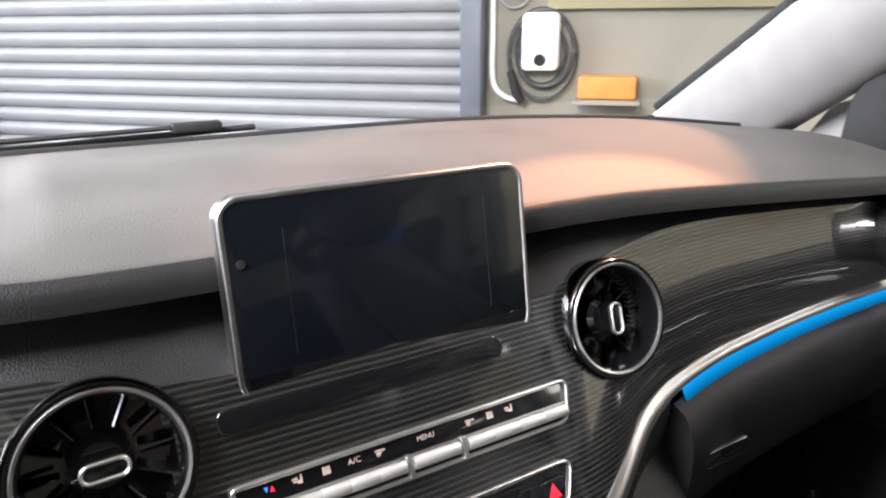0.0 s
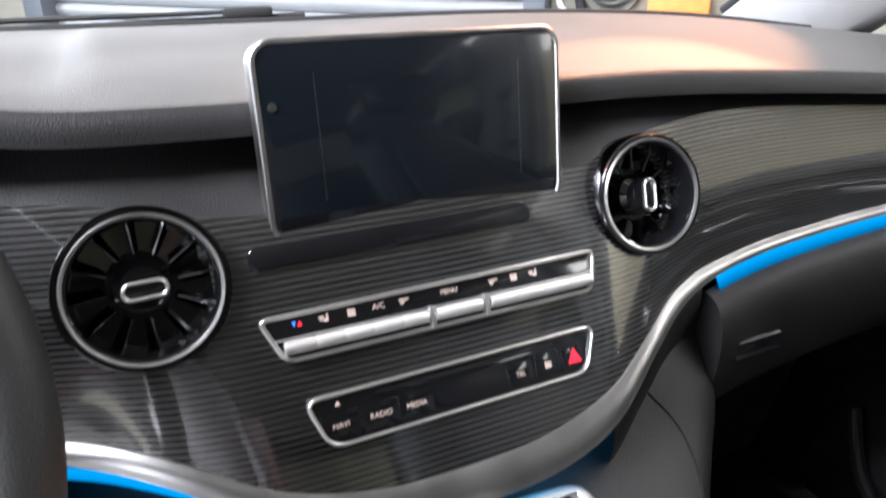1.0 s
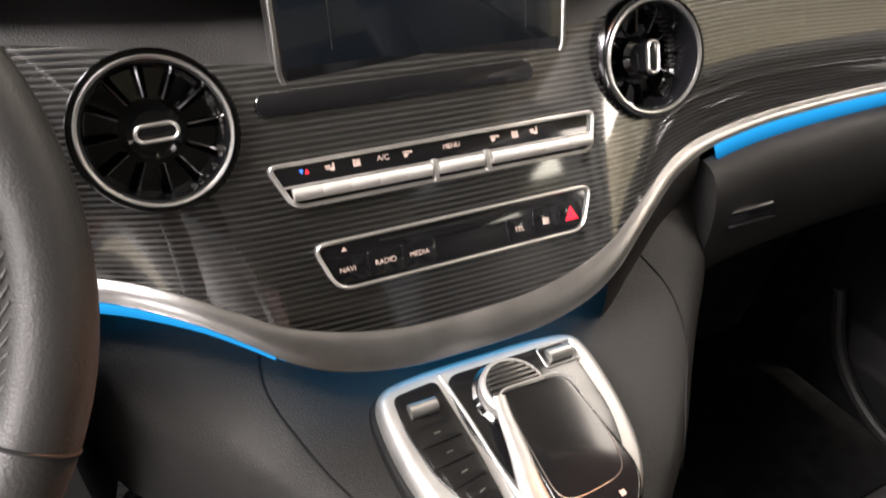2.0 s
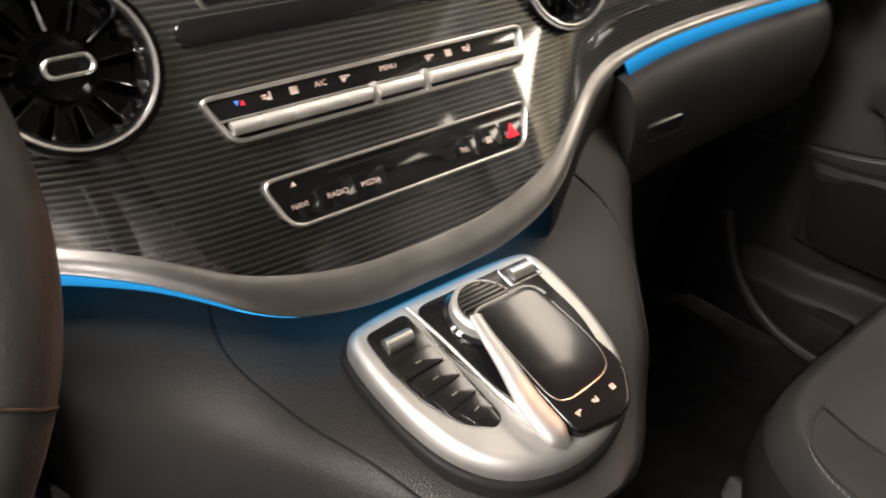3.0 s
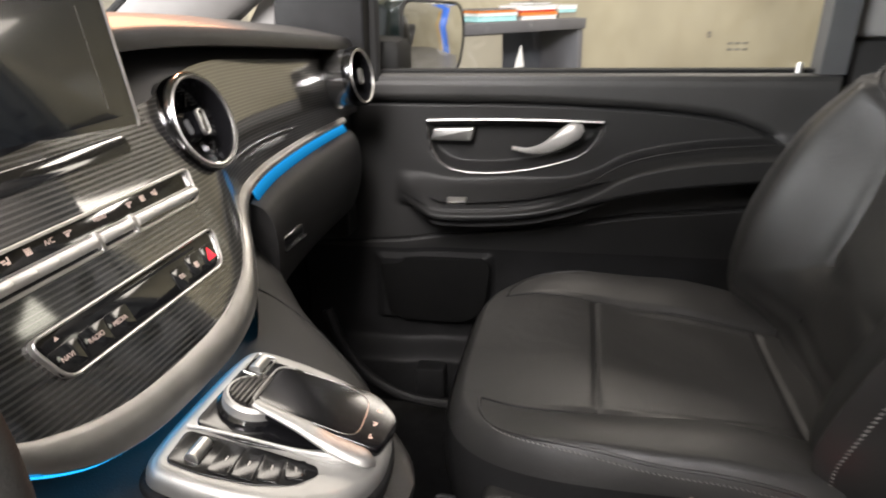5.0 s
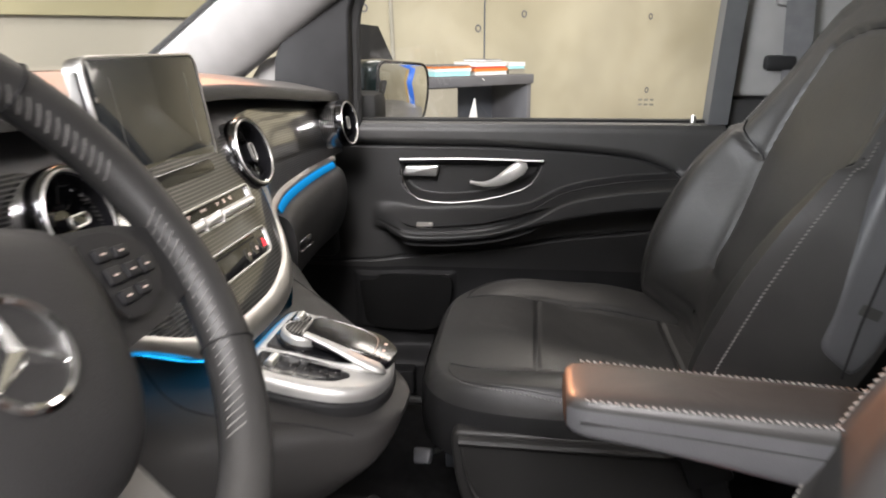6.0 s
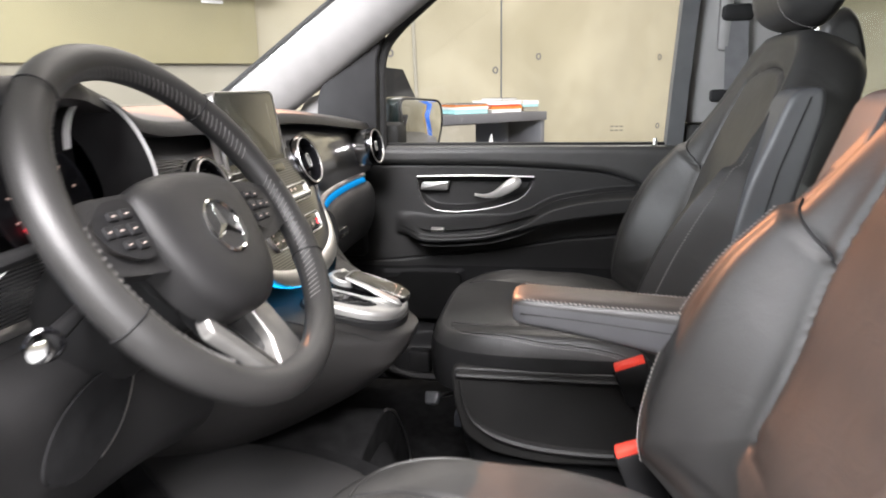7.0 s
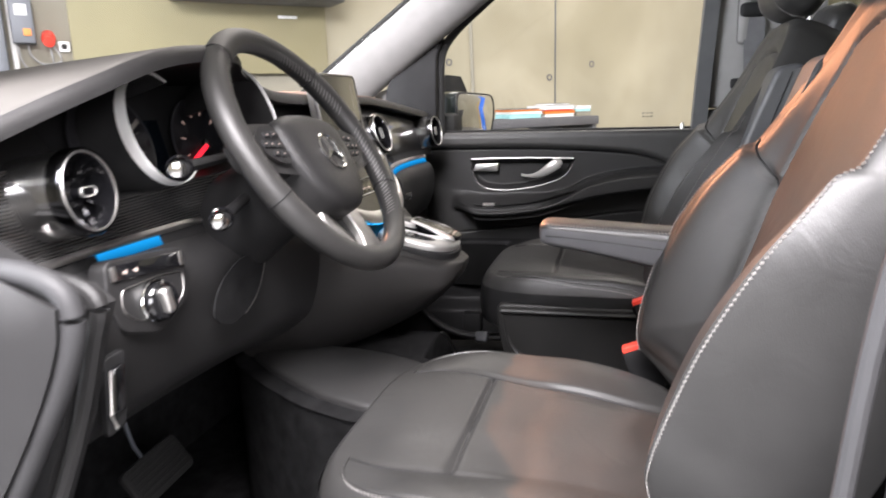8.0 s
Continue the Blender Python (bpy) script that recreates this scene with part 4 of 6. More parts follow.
part("skirt", plate(inset(rim2, -0.004), PU, -0.05, -0.012, 0.004), HARD, ctl, "dark skirt")
part("silver_frame", plate(rim2, PU, -0.0115, 0.003, 0.009, 6), RAILMETAL, ctl, "satin silver surround")
well = bend([(0.066, 0.06), (-0.032, 0.06), (-0.034, 0.02), (-0.02, -0.04), (0.0, -0.058), (0.034, -0.054), (0.058, -0.03), (0.066, 0.0)], 0.012)
part("well", plate(well, PU, 0.0, 0.0046, 0.001), TOUCH, ctl, "glossy black middle")
side = bend([(-0.038, 0.06), (-0.071, 0.057), (-0.072, 0.03), (-0.067, -0.002), (-0.056, -0.026), (-0.04, -0.038), (-0.033, -0.034), (-0.0335, 0.005)], 0.006)
part("button_strip", plate(side, PU, 0.0, 0.0042, 0.0008), TOUCH, ctl, "black button strip")
for i, (x, y, w, h, a) in enumerate(((-0.0535, 0.0225, 0.030, 0.014, 2), (-0.0515, 0.0075, 0.029, 0.014, 5), (-0.0485, -0.0075, 0.026, 0.014, 10), (-0.0435, -0.0225, 0.018, 0.013, 18))):
    bmx = PU @ Matrix.Translation((x, y, 0.0042)) @ Matrix.Rotation(radians(a), 4, "Z")
    key = part("button", plate(rounded(w, h, 0.002), bmx, 0, 0.0012, 0.0004), TOUCH, ctl)
    part("sign", block(-0.0022, 0.0022, -0.0004, 0.0004, 0.0012, 0.0013, 0, bmx), GREYMETAL, key)
part("divider", tube(smooth_path([PU @ Vector(p) for p in ((-0.034, 0.062, 0.004), (-0.0305, 0.03, 0.005), (-0.0275, 0.0, 0.005), (-0.0255, -0.022, 0.005), (-0.0215, -0.042, 0.006), (-0.0145, -0.056, 0.0075))], 3), [0.0014] * 7 + [0.0016, 0.002, 0.0026, 0.0034, 0.0042, 0.005, 0.0054, 0.0056, 0.0056], 10), RAILMETAL, ctl, "silver bar that joins the rail")
for x, y in ((-0.055, 0.042), (0.055, 0.05)):
    part("roller", tube([PU @ Vector((x - 0.010, y, 0.005)), PU @ Vector((x - 0.0095, y, 0.005)), PU @ Vector((x + 0.0095, y, 0.005)), PU @ Vector((x + 0.010, y, 0.005))], [0.004, 0.0052, 0.0052, 0.004], 14), SATIN, ctl, "silver roller")
part("lock_ring", frame_ring(rounded(0.03, 0.018, 0.003), PU @ Matrix.Translation((0.055, 0.05, 0.0)), 0.001, 0.003, 0.0056, 0.0004), SATIN, ctl)
RIBMETAL = material("dark_ribbed_metal", (0.13, 0.127, 0.123), 0.38, 1.0, 0.1, 40)
DM = PU @ Matrix.Translation((0.005, 0.031, 0.0)) @ Matrix.Scale(0.94, 4)
part("dial_base", lathe([(0.0285, 0.004), (0.0285, 0.008), (0.026, 0.010), (0.01, 0.010)], DM, 40), PIANO, ctl)
dial = part("dial", lathe([(0.0235, 0.008), (0.0250, 0.010), (0.0244, 0.0165), (0.0222, 0.019), (0.0205, 0.0192), (0.0195, 0.016), (0.02, 0.0085)], DM, 48, True), RAILMETAL, ctl, "satin silver dial ring")
part("dial_top", lathe([(0.0204, 0.014), (0.0204, 0.0185), (0.016, 0.0205), (0.001, 0.0215)], DM, 40), HARD, dial)
for i in range(9):
    half = math.sqrt(0.0196 ** 2 - ((i - 4) * 0.0042) ** 2)
    part("rib", block(-half, half, -0.0012, 0.0012, 0.0185, 0.0228 - 0.0006 * abs(i - 4), 0.0005, DM @ Matrix.Translation((0, (i - 4) * 0.0042, 0))), RIBMETAL, dial)
TP = PU @ Matrix.Translation((0.0185, -0.0225, 0.0140)) @ Matrix.Rotation(radians(6), 4, "X") @ Matrix.Rotation(radians(4), 4, "Z")
pad = bend([(0.026, 0.048), (-0.024, 0.052), (-0.0295, 0.034), (-0.03, -0.046), (0.012, -0.054), (0.034, -0.03)], 0.012)
touch = part("touchpad", plate(pad, TP, -0.007, 0.003, 0.003, 4), TOUCH, ctl, "glossy black floating touchpad")
pad_edge = bend([(0.0275, 0.0495), (-0.025, 0.0535), (-0.031, 0.034), (-0.031, -0.047), (0.013, -0.0555), (0.0355, -0.03)], 0.012)
part("pad_rim", tube([TP @ Vector((x, y, 0.001)) for x, y in pad_edge if y > -0.01 and x > -0.026][::-1], 0.0009, 8), RAILMETAL, touch, "thin silver edge")
groove = smooth_path([(-0.025, 0.04, 0.0031), (-0.0265, -0.004, 0.0031), (-0.0255, -0.02, 0.0031), (-0.018, -0.0265, 0.0031), (0.0, -0.0275, 0.0031), (0.016, -0.026, 0.0031), (0.024, -0.019, 0.0031), (0.0275, -0.002, 0.0031), (0.026, 0.03, 0.0031)], 4)
part("pad_line", tube([TP @ p for p in groove], 0.00035, 6), GREYMETAL, touch, "fine line around the touch area")
for i, x in enumerate((-0.02, -0.004, 0.012)):
    icon(("screen", "fan", "air")[i], TP @ Matrix.Translation((x, -0.036, 0.0031)) @ Matrix.Scale(0.75, 4), touch)
part("pad_neck", plate([(x * 0.7, y * 0.75) for x, y in pad], TP, -0.028, -0.009, 0.001), HARD, ctl)
rail = [PU @ Vector(p) for p in ((-0.011, 0.024, 0.0212), (-0.0135, 0.010, 0.0205), (-0.0155, -0.012, 0.0178), (-0.0185, -0.033, 0.0145), (-0.0185, -0.05, 0.0112), (-0.0165, -0.061, 0.0085), (-0.013, -0.069, 0.0045))]
part("hand_rail", tube(smooth_path(rail, 4), [0.0046 + 0.0046 * ease(i, 0, 18) - 0.0055 * ease(i, 20, 24) for i in range(25)], 14, False, 0.55, PU.to_3x3() @ Vector((0, 0, 1))), RAILMETAL, ctl, "satin silver rail")

# ---- steering wheel ----
GAUGERIM = material("satin_chrome_paint", (0.72, 0.72, 0.71), 0.3, 0.35, 0.06, 40)
# Dial black raised to a dim blue-grey, with haze put into the colour.
GAUGE = material("hazed_gauge_face", (0.022, 0.022, 0.026), 0.5, 0, 0.1, 30)
DARKTHREAD = material("grey_thread", (0.15, 0.145, 0.14), 0.8, 0, 0.1, 60)
RIMLEATHER = material("wheel_leather", (0.022, 0.0215, 0.021), 0.46, 0, 0.2, 12, 0.25, 700)
SPOKE = material("dull_silver_paint", (0.5, 0.49, 0.47), 0.4, 0.92, 0.1, 30)
TW = radians(32.3)
WN = Vector((0, -math.cos(TW), math.sin(TW)))
WM = Matrix.Translation((-0.402, 0.343, 0.736)) @ Matrix.Rotation(radians(90) - TW, 4, "X")
wheel = thing("steering_wheel", (-0.402, 0.343, 0.56), "black leather multi-function steering wheel with silver lower spoke", "steering wheel")


def ringpoint(a, r, z=0.0):
    return WM @ Vector((r * math.sin(a), r * math.cos(a), z))


full = [2 * math.pi * i / 96 for i in range(96)]
rim = part("rim", tube([ringpoint(a, 0.175) for a in full], [0.0172 + 0.0012 * max(0, math.cos(2 * (a - 1.1))) ** 4 + 0.0012 * max(0, math.cos(2 * (a + 1.1))) ** 4 for a in full], 16, True, 0.92, WN), RIMLEATHER, wheel, "black leather rim")
for a0 in (2.07, -1.89, 0.81, -0.63):
    ring = [WM @ Matrix.Rotation(-a0, 4, "Z") @ Vector((0, 0.175 + 0.0183 * math.cos(k), 0.0172 * math.sin(k))) for k in full[::4]]
    part("rim_joint", tube(ring, 0.0009, 6, True), HARD, rim)
for a0, a1 in ((-1.2, 1.2), (1.45, 2.45), (-2.45, -1.45)):
    bits = bmesh.new()
    for a in steps(a0, a1, int((a1 - a0) * 0.16 / 0.0062)):
        ends = [ringpoint(a + da, 0.175 + 0.0183 * math.cos(radians(phi)), 0.0170 * math.sin(radians(phi))) for da, phi in ((0.0, 134), (0.018, 146), (0.034, 160), (0.048, 174))]
        for p, q in zip(ends, ends[1:]):
            d = q - p
            bmesh.ops.create_cube(bits, size=1.0, matrix=Matrix.Translation((p + q) / 2) @ turn_to(d) @ Matrix.Diagonal((0.0007, 0.0007, d.length * 1.05, 1)))
    part("rim_stitching", bits, DARKTHREAD, rim, "light slanted stitching")


def dome(outline, m, z0, z1, high, mat, name, parent, label=""):
    """A cushion-shaped cover with a rounded rim."""
    n = len(outline)
    cx, cy = sum(p[0] for p in outline) / n, sum(p[1] for p in outline) / n
    loops = [[m @ Vector((x, y, z0)) for x, y in outline]]
    for s in (1.0, 0.985, 0.95, 0.9, 0.82, 0.7, 0.55, 0.4, 0.25, 0.1, 0.02):
        q = math.sqrt(max(0.0, 1 - s ** 5))
        loops.append([m @ Vector((cx + (x - cx) * s, cy + (y - cy) * s, z1 + high * q)) for x, y in outline])
    return part(name, loft(loops), mat, parent, label)


hub_line = [(p.x, p.y) for p in smooth_path([(0.085, 0.025, 0), (0.078, 0.052, 0), (0.045, 0.064, 0), (0, 0.067, 0), (-0.045, 0.064, 0), (-0.078, 0.052, 0), (-0.085, 0.025, 0), (-0.078, -0.02, 0), (-0.062, -0.055, 0), (-0.035, -0.078, 0), (0, -0.084, 0), (0.035, -0.078, 0), (0.062, -0.055, 0), (0.078, -0.02, 0)], 4, True)]
WS = WM @ Matrix.Rotation(radians(-5), 4, "Z")
HUBM = WS @ Matrix.Translation((-0.006, -0.017, -0.004))
hub = dome(hub_line, HUBM, -0.02, 0.004, 0.022, SOFT, "airbag_cover", wheel, "smooth black airbag cover")
EM = HUBM @ Matrix.Translation((0, -0.002, 0.0255))
part("emblem_ring", lathe([(0.0285, 0.0), (0.029, 0.002), (0.027, 0.0035), (0.0245, 0.002), (0.024, 0.0)], EM, 40, True), CHROME, hub, "round chrome emblem ring")
for k in range(3):
    r = EM @ Matrix.Rotation(radians(120 * k), 4, "Z")
    part("emblem_arm", loft([[r @ Vector((-0.0055, 0, 0)), r @ Vector((0, 0, 0.004)), r @ Vector((0.0055, 0, 0))], [r @ Vector((-0.0006, 0.026, 0.0005)), r @ Vector((0, 0.026, 0.0012)), r @ Vector((0.0006, 0.026, 0.0005))]]), CHROME, hub)
for s in (-1, 1):
    arm_line = bend([(s * x, y) for x, y in ((0.06, 0.048), (0.13, 0.045), (0.166, 0.035), (0.166, 0.0), (0.125, -0.012), (0.07, -0.018))][::s], 0.012)
    spoke = part("spoke", plate(arm_line, HUBM, -0.022, 0.004, 0.006, 4), SOFT, wheel, "black side spoke")
    pod_line = bend([(s * x, y) for x, y in ((0.088, 0.044), (0.118, 0.042), (0.142, 0.026), (0.136, 0.006), (0.112, -0.006), (0.09, -0.006))][::s], 0.008)
    pod = part("button_pod", plate(pod_line, HUBM, 0.002, 0.0105, 0.003, 4), BUTTON, spoke, "glossy black button field")
    part("pod_trim", frame_ring(inset(pod_line, -0.001), HUBM, 0.0016, 0.003, 0.0100, 0.0005), GREYMETAL, spoke, "thin grey edging")
    for i, (x, y, w, h) in enumerate(((0.1, 0.032, 0.013, 0.009), (0.1, 0.018, 0.013, 0.011), (0.1, 0.004, 0.013, 0.009), (0.116, 0.031, 0.012, 0.008), (0.116, 0.018, 0.012, 0.010), (0.116, 0.005, 0.011, 0.008), (0.13, 0.018, 0.009, 0.011))):
        key = plate(rounded(w, h, 0.002), HUBM @ Matrix.Translation((s * x, y, 0.0105)), 0, 0.0022, 0.001)
        part("button", key, BUTTON, spoke)
        part("sign", block(-0.0018, 0.0018, -0.0006, 0.0006, 0, 0.0001, 0, HUBM @ Matrix.Translation((s * x, y, 0.01275))), WHITELIT, spoke)
DEEP = WM @ Matrix.Translation((0, 0, -0.02))
for limb in ([(0.042, -0.075), (0.008, -0.075), (0.012, -0.10), (0.014, -0.132), (0.0, -0.158), (0.003, -0.172), (0.027, -0.179), (0.053, -0.173), (0.057, -0.158)], [(-0.047, -0.078), (-0.058, -0.078), (-0.064, -0.095), (-0.018, -0.160), (0.003, -0.172), (0.0, -0.158), (-0.004, -0.149), (-0.049, -0.088)]):
    part("lower_spoke", plate(bend(limb, 0.006), DEEP, -0.01, 0.004, 0.004, 4), SPOKE, wheel, "satin silver lower spoke")
part("spoke_infill", plate(bend([(0.03, -0.06), (-0.055, -0.06), (-0.03, -0.14), (0.02, -0.14)], 0.01), DEEP, -0.025, -0.008, 0.003), HARD, wheel)
col = thing("steering_column", (-0.402, 0.45, 0.6), "black plastic steering column cover with two stalks", "steering column")
part("shroud", loft([[WM @ Vector((w * math.cos(a), -0.02 + h * math.sin(a), z)) for a in full[::4]] for w, h, z in ((0.055, 0.055, -0.03), (0.07, 0.062, -0.045), (0.072, 0.066, -0.12), (0.066, 0.075, -0.2))]), HARD, col)
part("ring_gap", lathe([(0.06, -0.022), (0.064, -0.03), (0.06, -0.05), (0.05, -0.05)], WM @ Matrix.Translation((0, -0.005, 0))), HARD, col)
for tip, root in (((-0.592, 0.430, 0.727), (-0.44, 0.425, 0.735)), ((-0.556, 0.404, 0.660), (-0.45, 0.42, 0.68))):
    tip, root = Vector(tip), Vector(root)
    d = (tip - root).normalized()
    st = part("stalk", tube([root, root.lerp(tip, 0.5), root.lerp(tip, 0.9)], [0.009, 0.008, 0.010], 12, False, 0.8), HARD, col, "black stalk")
    m = Matrix.Translation(tip) @ turn_to(Vector((d.x, -0.9, d.z)))
    part("stalk_ring", lathe([(0.0145, -0.004), (0.0155, 0.0), (0.0135, 0.002), (0.012, 0.0)], m @ Matrix.Translation((0.004, 0, -0.006)), 24, True), PIANO, st)
    part("stalk_cap", lathe([(0.009, -0.012), (0.0105, 0.002), (0.0095, 0.006), (0.005, 0.0075)], m, 20), CHROME, st, "bright chrome cap")

# ---- instrument cluster ----
cluster = thing("instrument_cluster", (-0.43, 0.51, 0.69), "dark instrument cluster with two chrome-rimmed tunnels and red needle", "instrument cluster")
part("backing", block(-0.64, -0.25, 0.585, 0.60, 0.66, 0.83, 0.004), HARD, cluster)
for x in (-0.542, -0.352):
    m = Matrix.Translation((x, 0.478, 0.773)) @ turn_to((0, -1, 0.28))
    rim_m, m = (m @ Matrix.Translation((0.009, 0.003, 0.014)) if x > -0.5 else m), m @ Matrix.Translation((0, -0.012 if x > -0.5 else 0.0, 0))
    tunnel = part("dial", lathe([(0.072, -0.076), (0.072, -0.078), (0.069, -0.076), (0.002, -0.076)], m, 56), GAUGE, cluster, "black round gauge face")
    # a chrome crescent on the outer side of each gauge, with a black wall behind it
    mid = math.pi if x < -0.5 else 0.0
    arcs = [mid + radians(k) for k in (range(-125, 126, 5) if x < -0.5 else range(-120, 161, 5))]
    hoop, wall = [], []
    for a in arcs:
        k = max(0.08, max(0.0, math.cos(0.66 * (a - mid))) ** 0.8) if x < -0.5 else 0.5
        d = Vector((math.cos(a) * (0.85 if x < -0.5 else 0.86), math.sin(a) * (0.95 if x < -0.5 else 1.0), 0))
        hoop.append([rim_m @ (d * rr + Vector((0, 0, zz))) for rr, zz in ((0.0745 + 0.003 * k, -0.011 * k), (0.0745 + 0.0022 * k, -0.007 * k), (0.0745 + 0.0012 * k, 0.001), (0.0742, 0.003 * k + 0.0005), (0.0742 - 0.0014 * k, 0.001), (0.0742 - 0.001 * k, -0.007 * k), (0.0742, -0.011 * k))])
        wall.append([rim_m @ (d * rr + Vector((0, 0, zz))) for rr, zz in ((0.0735, -0.003), (0.073, -0.072), (0.0715, -0.072), (0.0722, -0.003))])
    part("chrome_rim", loft(hoop), GAUGERIM, tunnel, "bright satin chrome crescent")
    part("gauge_wall", loft(wall), HARD, tunnel, "matt black gauge wall")
    marks = [block(-0.0009, 0.0009, 0.047 if i % 4 else 0.044, 0.053, -0.0758, -0.0752, 0, m @ Matrix.Rotation(radians(135 - i * 270 / 18), 4, "Z")) for i in range(0, 19, 2)]
    for mark in marks:
        part("dial_mark", mark, WHITELIT if x > -0.5 else GREYMETAL, tunnel)
    part("needle", block(-0.0032, 0.0032, 0.0, 0.056, -0.07, -0.0685, 0, m @ Matrix.Rotation(radians(115 if x > -0.5 else -60), 4, "Z")), REDLIT if x > -0.5 else GREYMETAL, tunnel, "red needle" if x > -0.5 else "grey needle")
    part("needle_cap", lathe([(0.008, -0.076), (0.008, -0.069), (0.003, -0.068)], m, 20), PIANO, tunnel)
part("centre_display", plate(rounded(0.06, 0.075, 0.004), Matrix.Translation((-0.44, 0.575, 0.745)) @ turn_to((0, -1, 0.28)), -0.004, 0.0, 0.001), SCREEN, cluster)
hood = sheet(lambda x, v: Vector((x, LIPY(x) + 0.012 + (0.6 - LIPY(x)) * v, LIPZ(x) - 0.016 - 0.012 * v)), steps(-0.7, -0.2, 40), steps(0, 1, 4), 0.003)
part("hood_lining", hood, HARD, cluster, "matt black lining under the hood")
part("surround", sheet(lambda x, v: Vector((x, trim_point(x, 0.45).y + 0.002 + 0.09 * v, trim_point(x, 0.45).z + 0.0015 + 0.006 * v)), steps(-0.632, -0.258, 30), steps(0, 1, 3), 0.003), HARD, cluster, "matt black shelf under the gauges")

# ---- driver's switches ----
lights = thing("light_switch", (-0.635, 0.45, 0.54), "black light switch panel with round chrome-edged knob", "switch")
LM = Matrix.Translation((-0.636, 0.449, 0.592)) @ turn_to((-0.12, -1, 0.12))
area = bend([(0.060, 0.04), (-0.058, 0.046), (-0.064, 0.0), (-0.05, -0.036), (0.0, -0.05), (0.052, -0.024)], 0.012)
part("panel", plate(area, LM, -0.02, 0.003, 0.003, 4), SOFT, lights)
part("key_strip", plate(bend([(0.052, 0.036), (-0.052, 0.04), (-0.05, 0.022), (0.054, 0.018)], 0.004), LM, 0, 0.0055, 0.001), PIANO, lights)
for x, w in ((-0.0505, 0.003), (0.049, 0.003)):
    part("key_edge", block(x - w, x + w, 0.019 if x > 0 else 0.023, 0.036 if x > 0 else 0.039, 0.003, 0.0065, 0.001, LM), SATIN, lights)
icon("fan", LM @ Matrix.Translation((-0.035, 0.03, 0.0056)), lights)
icon("fan", LM @ Matrix.Translation((-0.02, 0.0295, 0.0056)), lights)
part("knob_field", frame_ring(bend([(0.05, 0.012), (0.012, 0.016), (-0.045, 0.012), (-0.048, -0.012), (-0.03, -0.028), (0.02, -0.034), (0.046, -0.014)], 0.008), LM, 0.0014, 0.002, 0.0045), GREYMETAL, lights, "thin silver edging")
KM = LM @ Matrix.Translation((0.0, -0.012, 0.0))
part("knob", lathe([(0.0225, 0.003), (0.0225, 0.016), (0.020, 0.0185), (0.002, 0.019)], KM, 40), PIANO, lights, "black rotary knob")
part("knob_ring", lathe([(0.0245, 0.003), (0.0248, 0.008), (0.0236, 0.009), (0.0226, 0.004)], KM, 40, True), CHROME, lights, "chrome knob ring")
part("knob_grip", plate(rounded(0.014, 0.031, 0.006), KM @ Matrix.Rotation(radians(8), 4, "Z"), 0.018, 0.027, 0.005, 4), SATIN, lights, "silver knob grip")
hoodrel = thing("release_lever", (-0.705, 0.46, 0.48), "black release lever with silver edge", "lever")
HM = Matrix.Translation((-0.711, 0.449, 0.499)) @ turn_to((-0.35, -1, 0.1))
part("recess", plate(bend([(0.018, 0.045), (-0.008, 0.04), (-0.018, -0.045), (0.006, -0.035)], 0.008), HM, -0.01, 0.003, 0.002), HARD, hoodrel)
part("grip", plate(bend([(0.012, 0.032), (-0.004, 0.028), (-0.012, -0.02), (0.004, -0.018)], 0.005), HM, 0.003, 0.010, 0.003), PIANO, hoodrel)
part("edge", tube([HM @ Vector((-0.006, 0.028, 0.01)), HM @ Vector((-0.014, -0.018, 0.01)), HM @ Vector((-0.008, -0.035, 0.006))], 0.0022, 8), SATIN, hoodrel, "silver edge")
recess = thing("knee_recess", (-0.47, 0.44, 0.51), "oval recess with a thin grey edge, its shade a black plate", "recess")
oval = smooth_path([(-0.407, 0.4365, 0.585), (-0.418, 0.4365, 0.55), (-0.45, 0.4365, 0.522), (-0.5, 0.4365, 0.51), (-0.54, 0.4365, 0.53), (-0.52, 0.4365, 0.568), (-0.465, 0.4365, 0.592)], 5, True)
# A raised black plate paints the shade of the recess; nothing is sunk.
part("recess_shade", loft([[p for p in oval], [p + Vector((0, -0.003, 0)) for p in oval]]), CARPET, recess)
part("edge", tube([p + Vector((0, -0.003, 0)) for p in oval[:13]], 0.0014, 6), GREYMETAL, recess, "thin grey edge")
pedal = thing("brake_pedal", (-0.31, 0.75, 0.06), "ribbed black rubber brake pedal on a steel arm", "pedal")
BM_ = Matrix.Translation((-0.305, 0.74, 0.15)) @ turn_to((-0.1, -0.8, 0.55)) @ Matrix.Rotation(radians(8), 4, "Z")
part("pad", plate(rounded(0.14, 0.075, 0.012), BM_, -0.012, 0.0, 0.003), RUBBER, pedal)
for i in range(6):
    part("rib", block(-0.06, 0.06, -0.028 + i * 0.011, -0.023 + i * 0.011, 0.0, 0.003, 0.001, BM_), RUBBER, pedal)
part("arm", tube([(-0.322, 0.762, 0.18), (-0.318, 0.78, 0.198), (-0.305, 0.80, 0.218), (-0.29, 0.86, 0.40)], 0.0035, 8), STEEL, pedal, "bare steel arm")


# ---- seats ----
VALANCE = material("valance_plastic", (0.016, 0.0155, 0.015), 0.5, 0, 0.15, 15, 0.3, 700)
SEAM = curve([-0.2, 0.0, 0.08, 0.16, 0.21], [0.128, 0.140, 0.152, 0.158, 0.142])


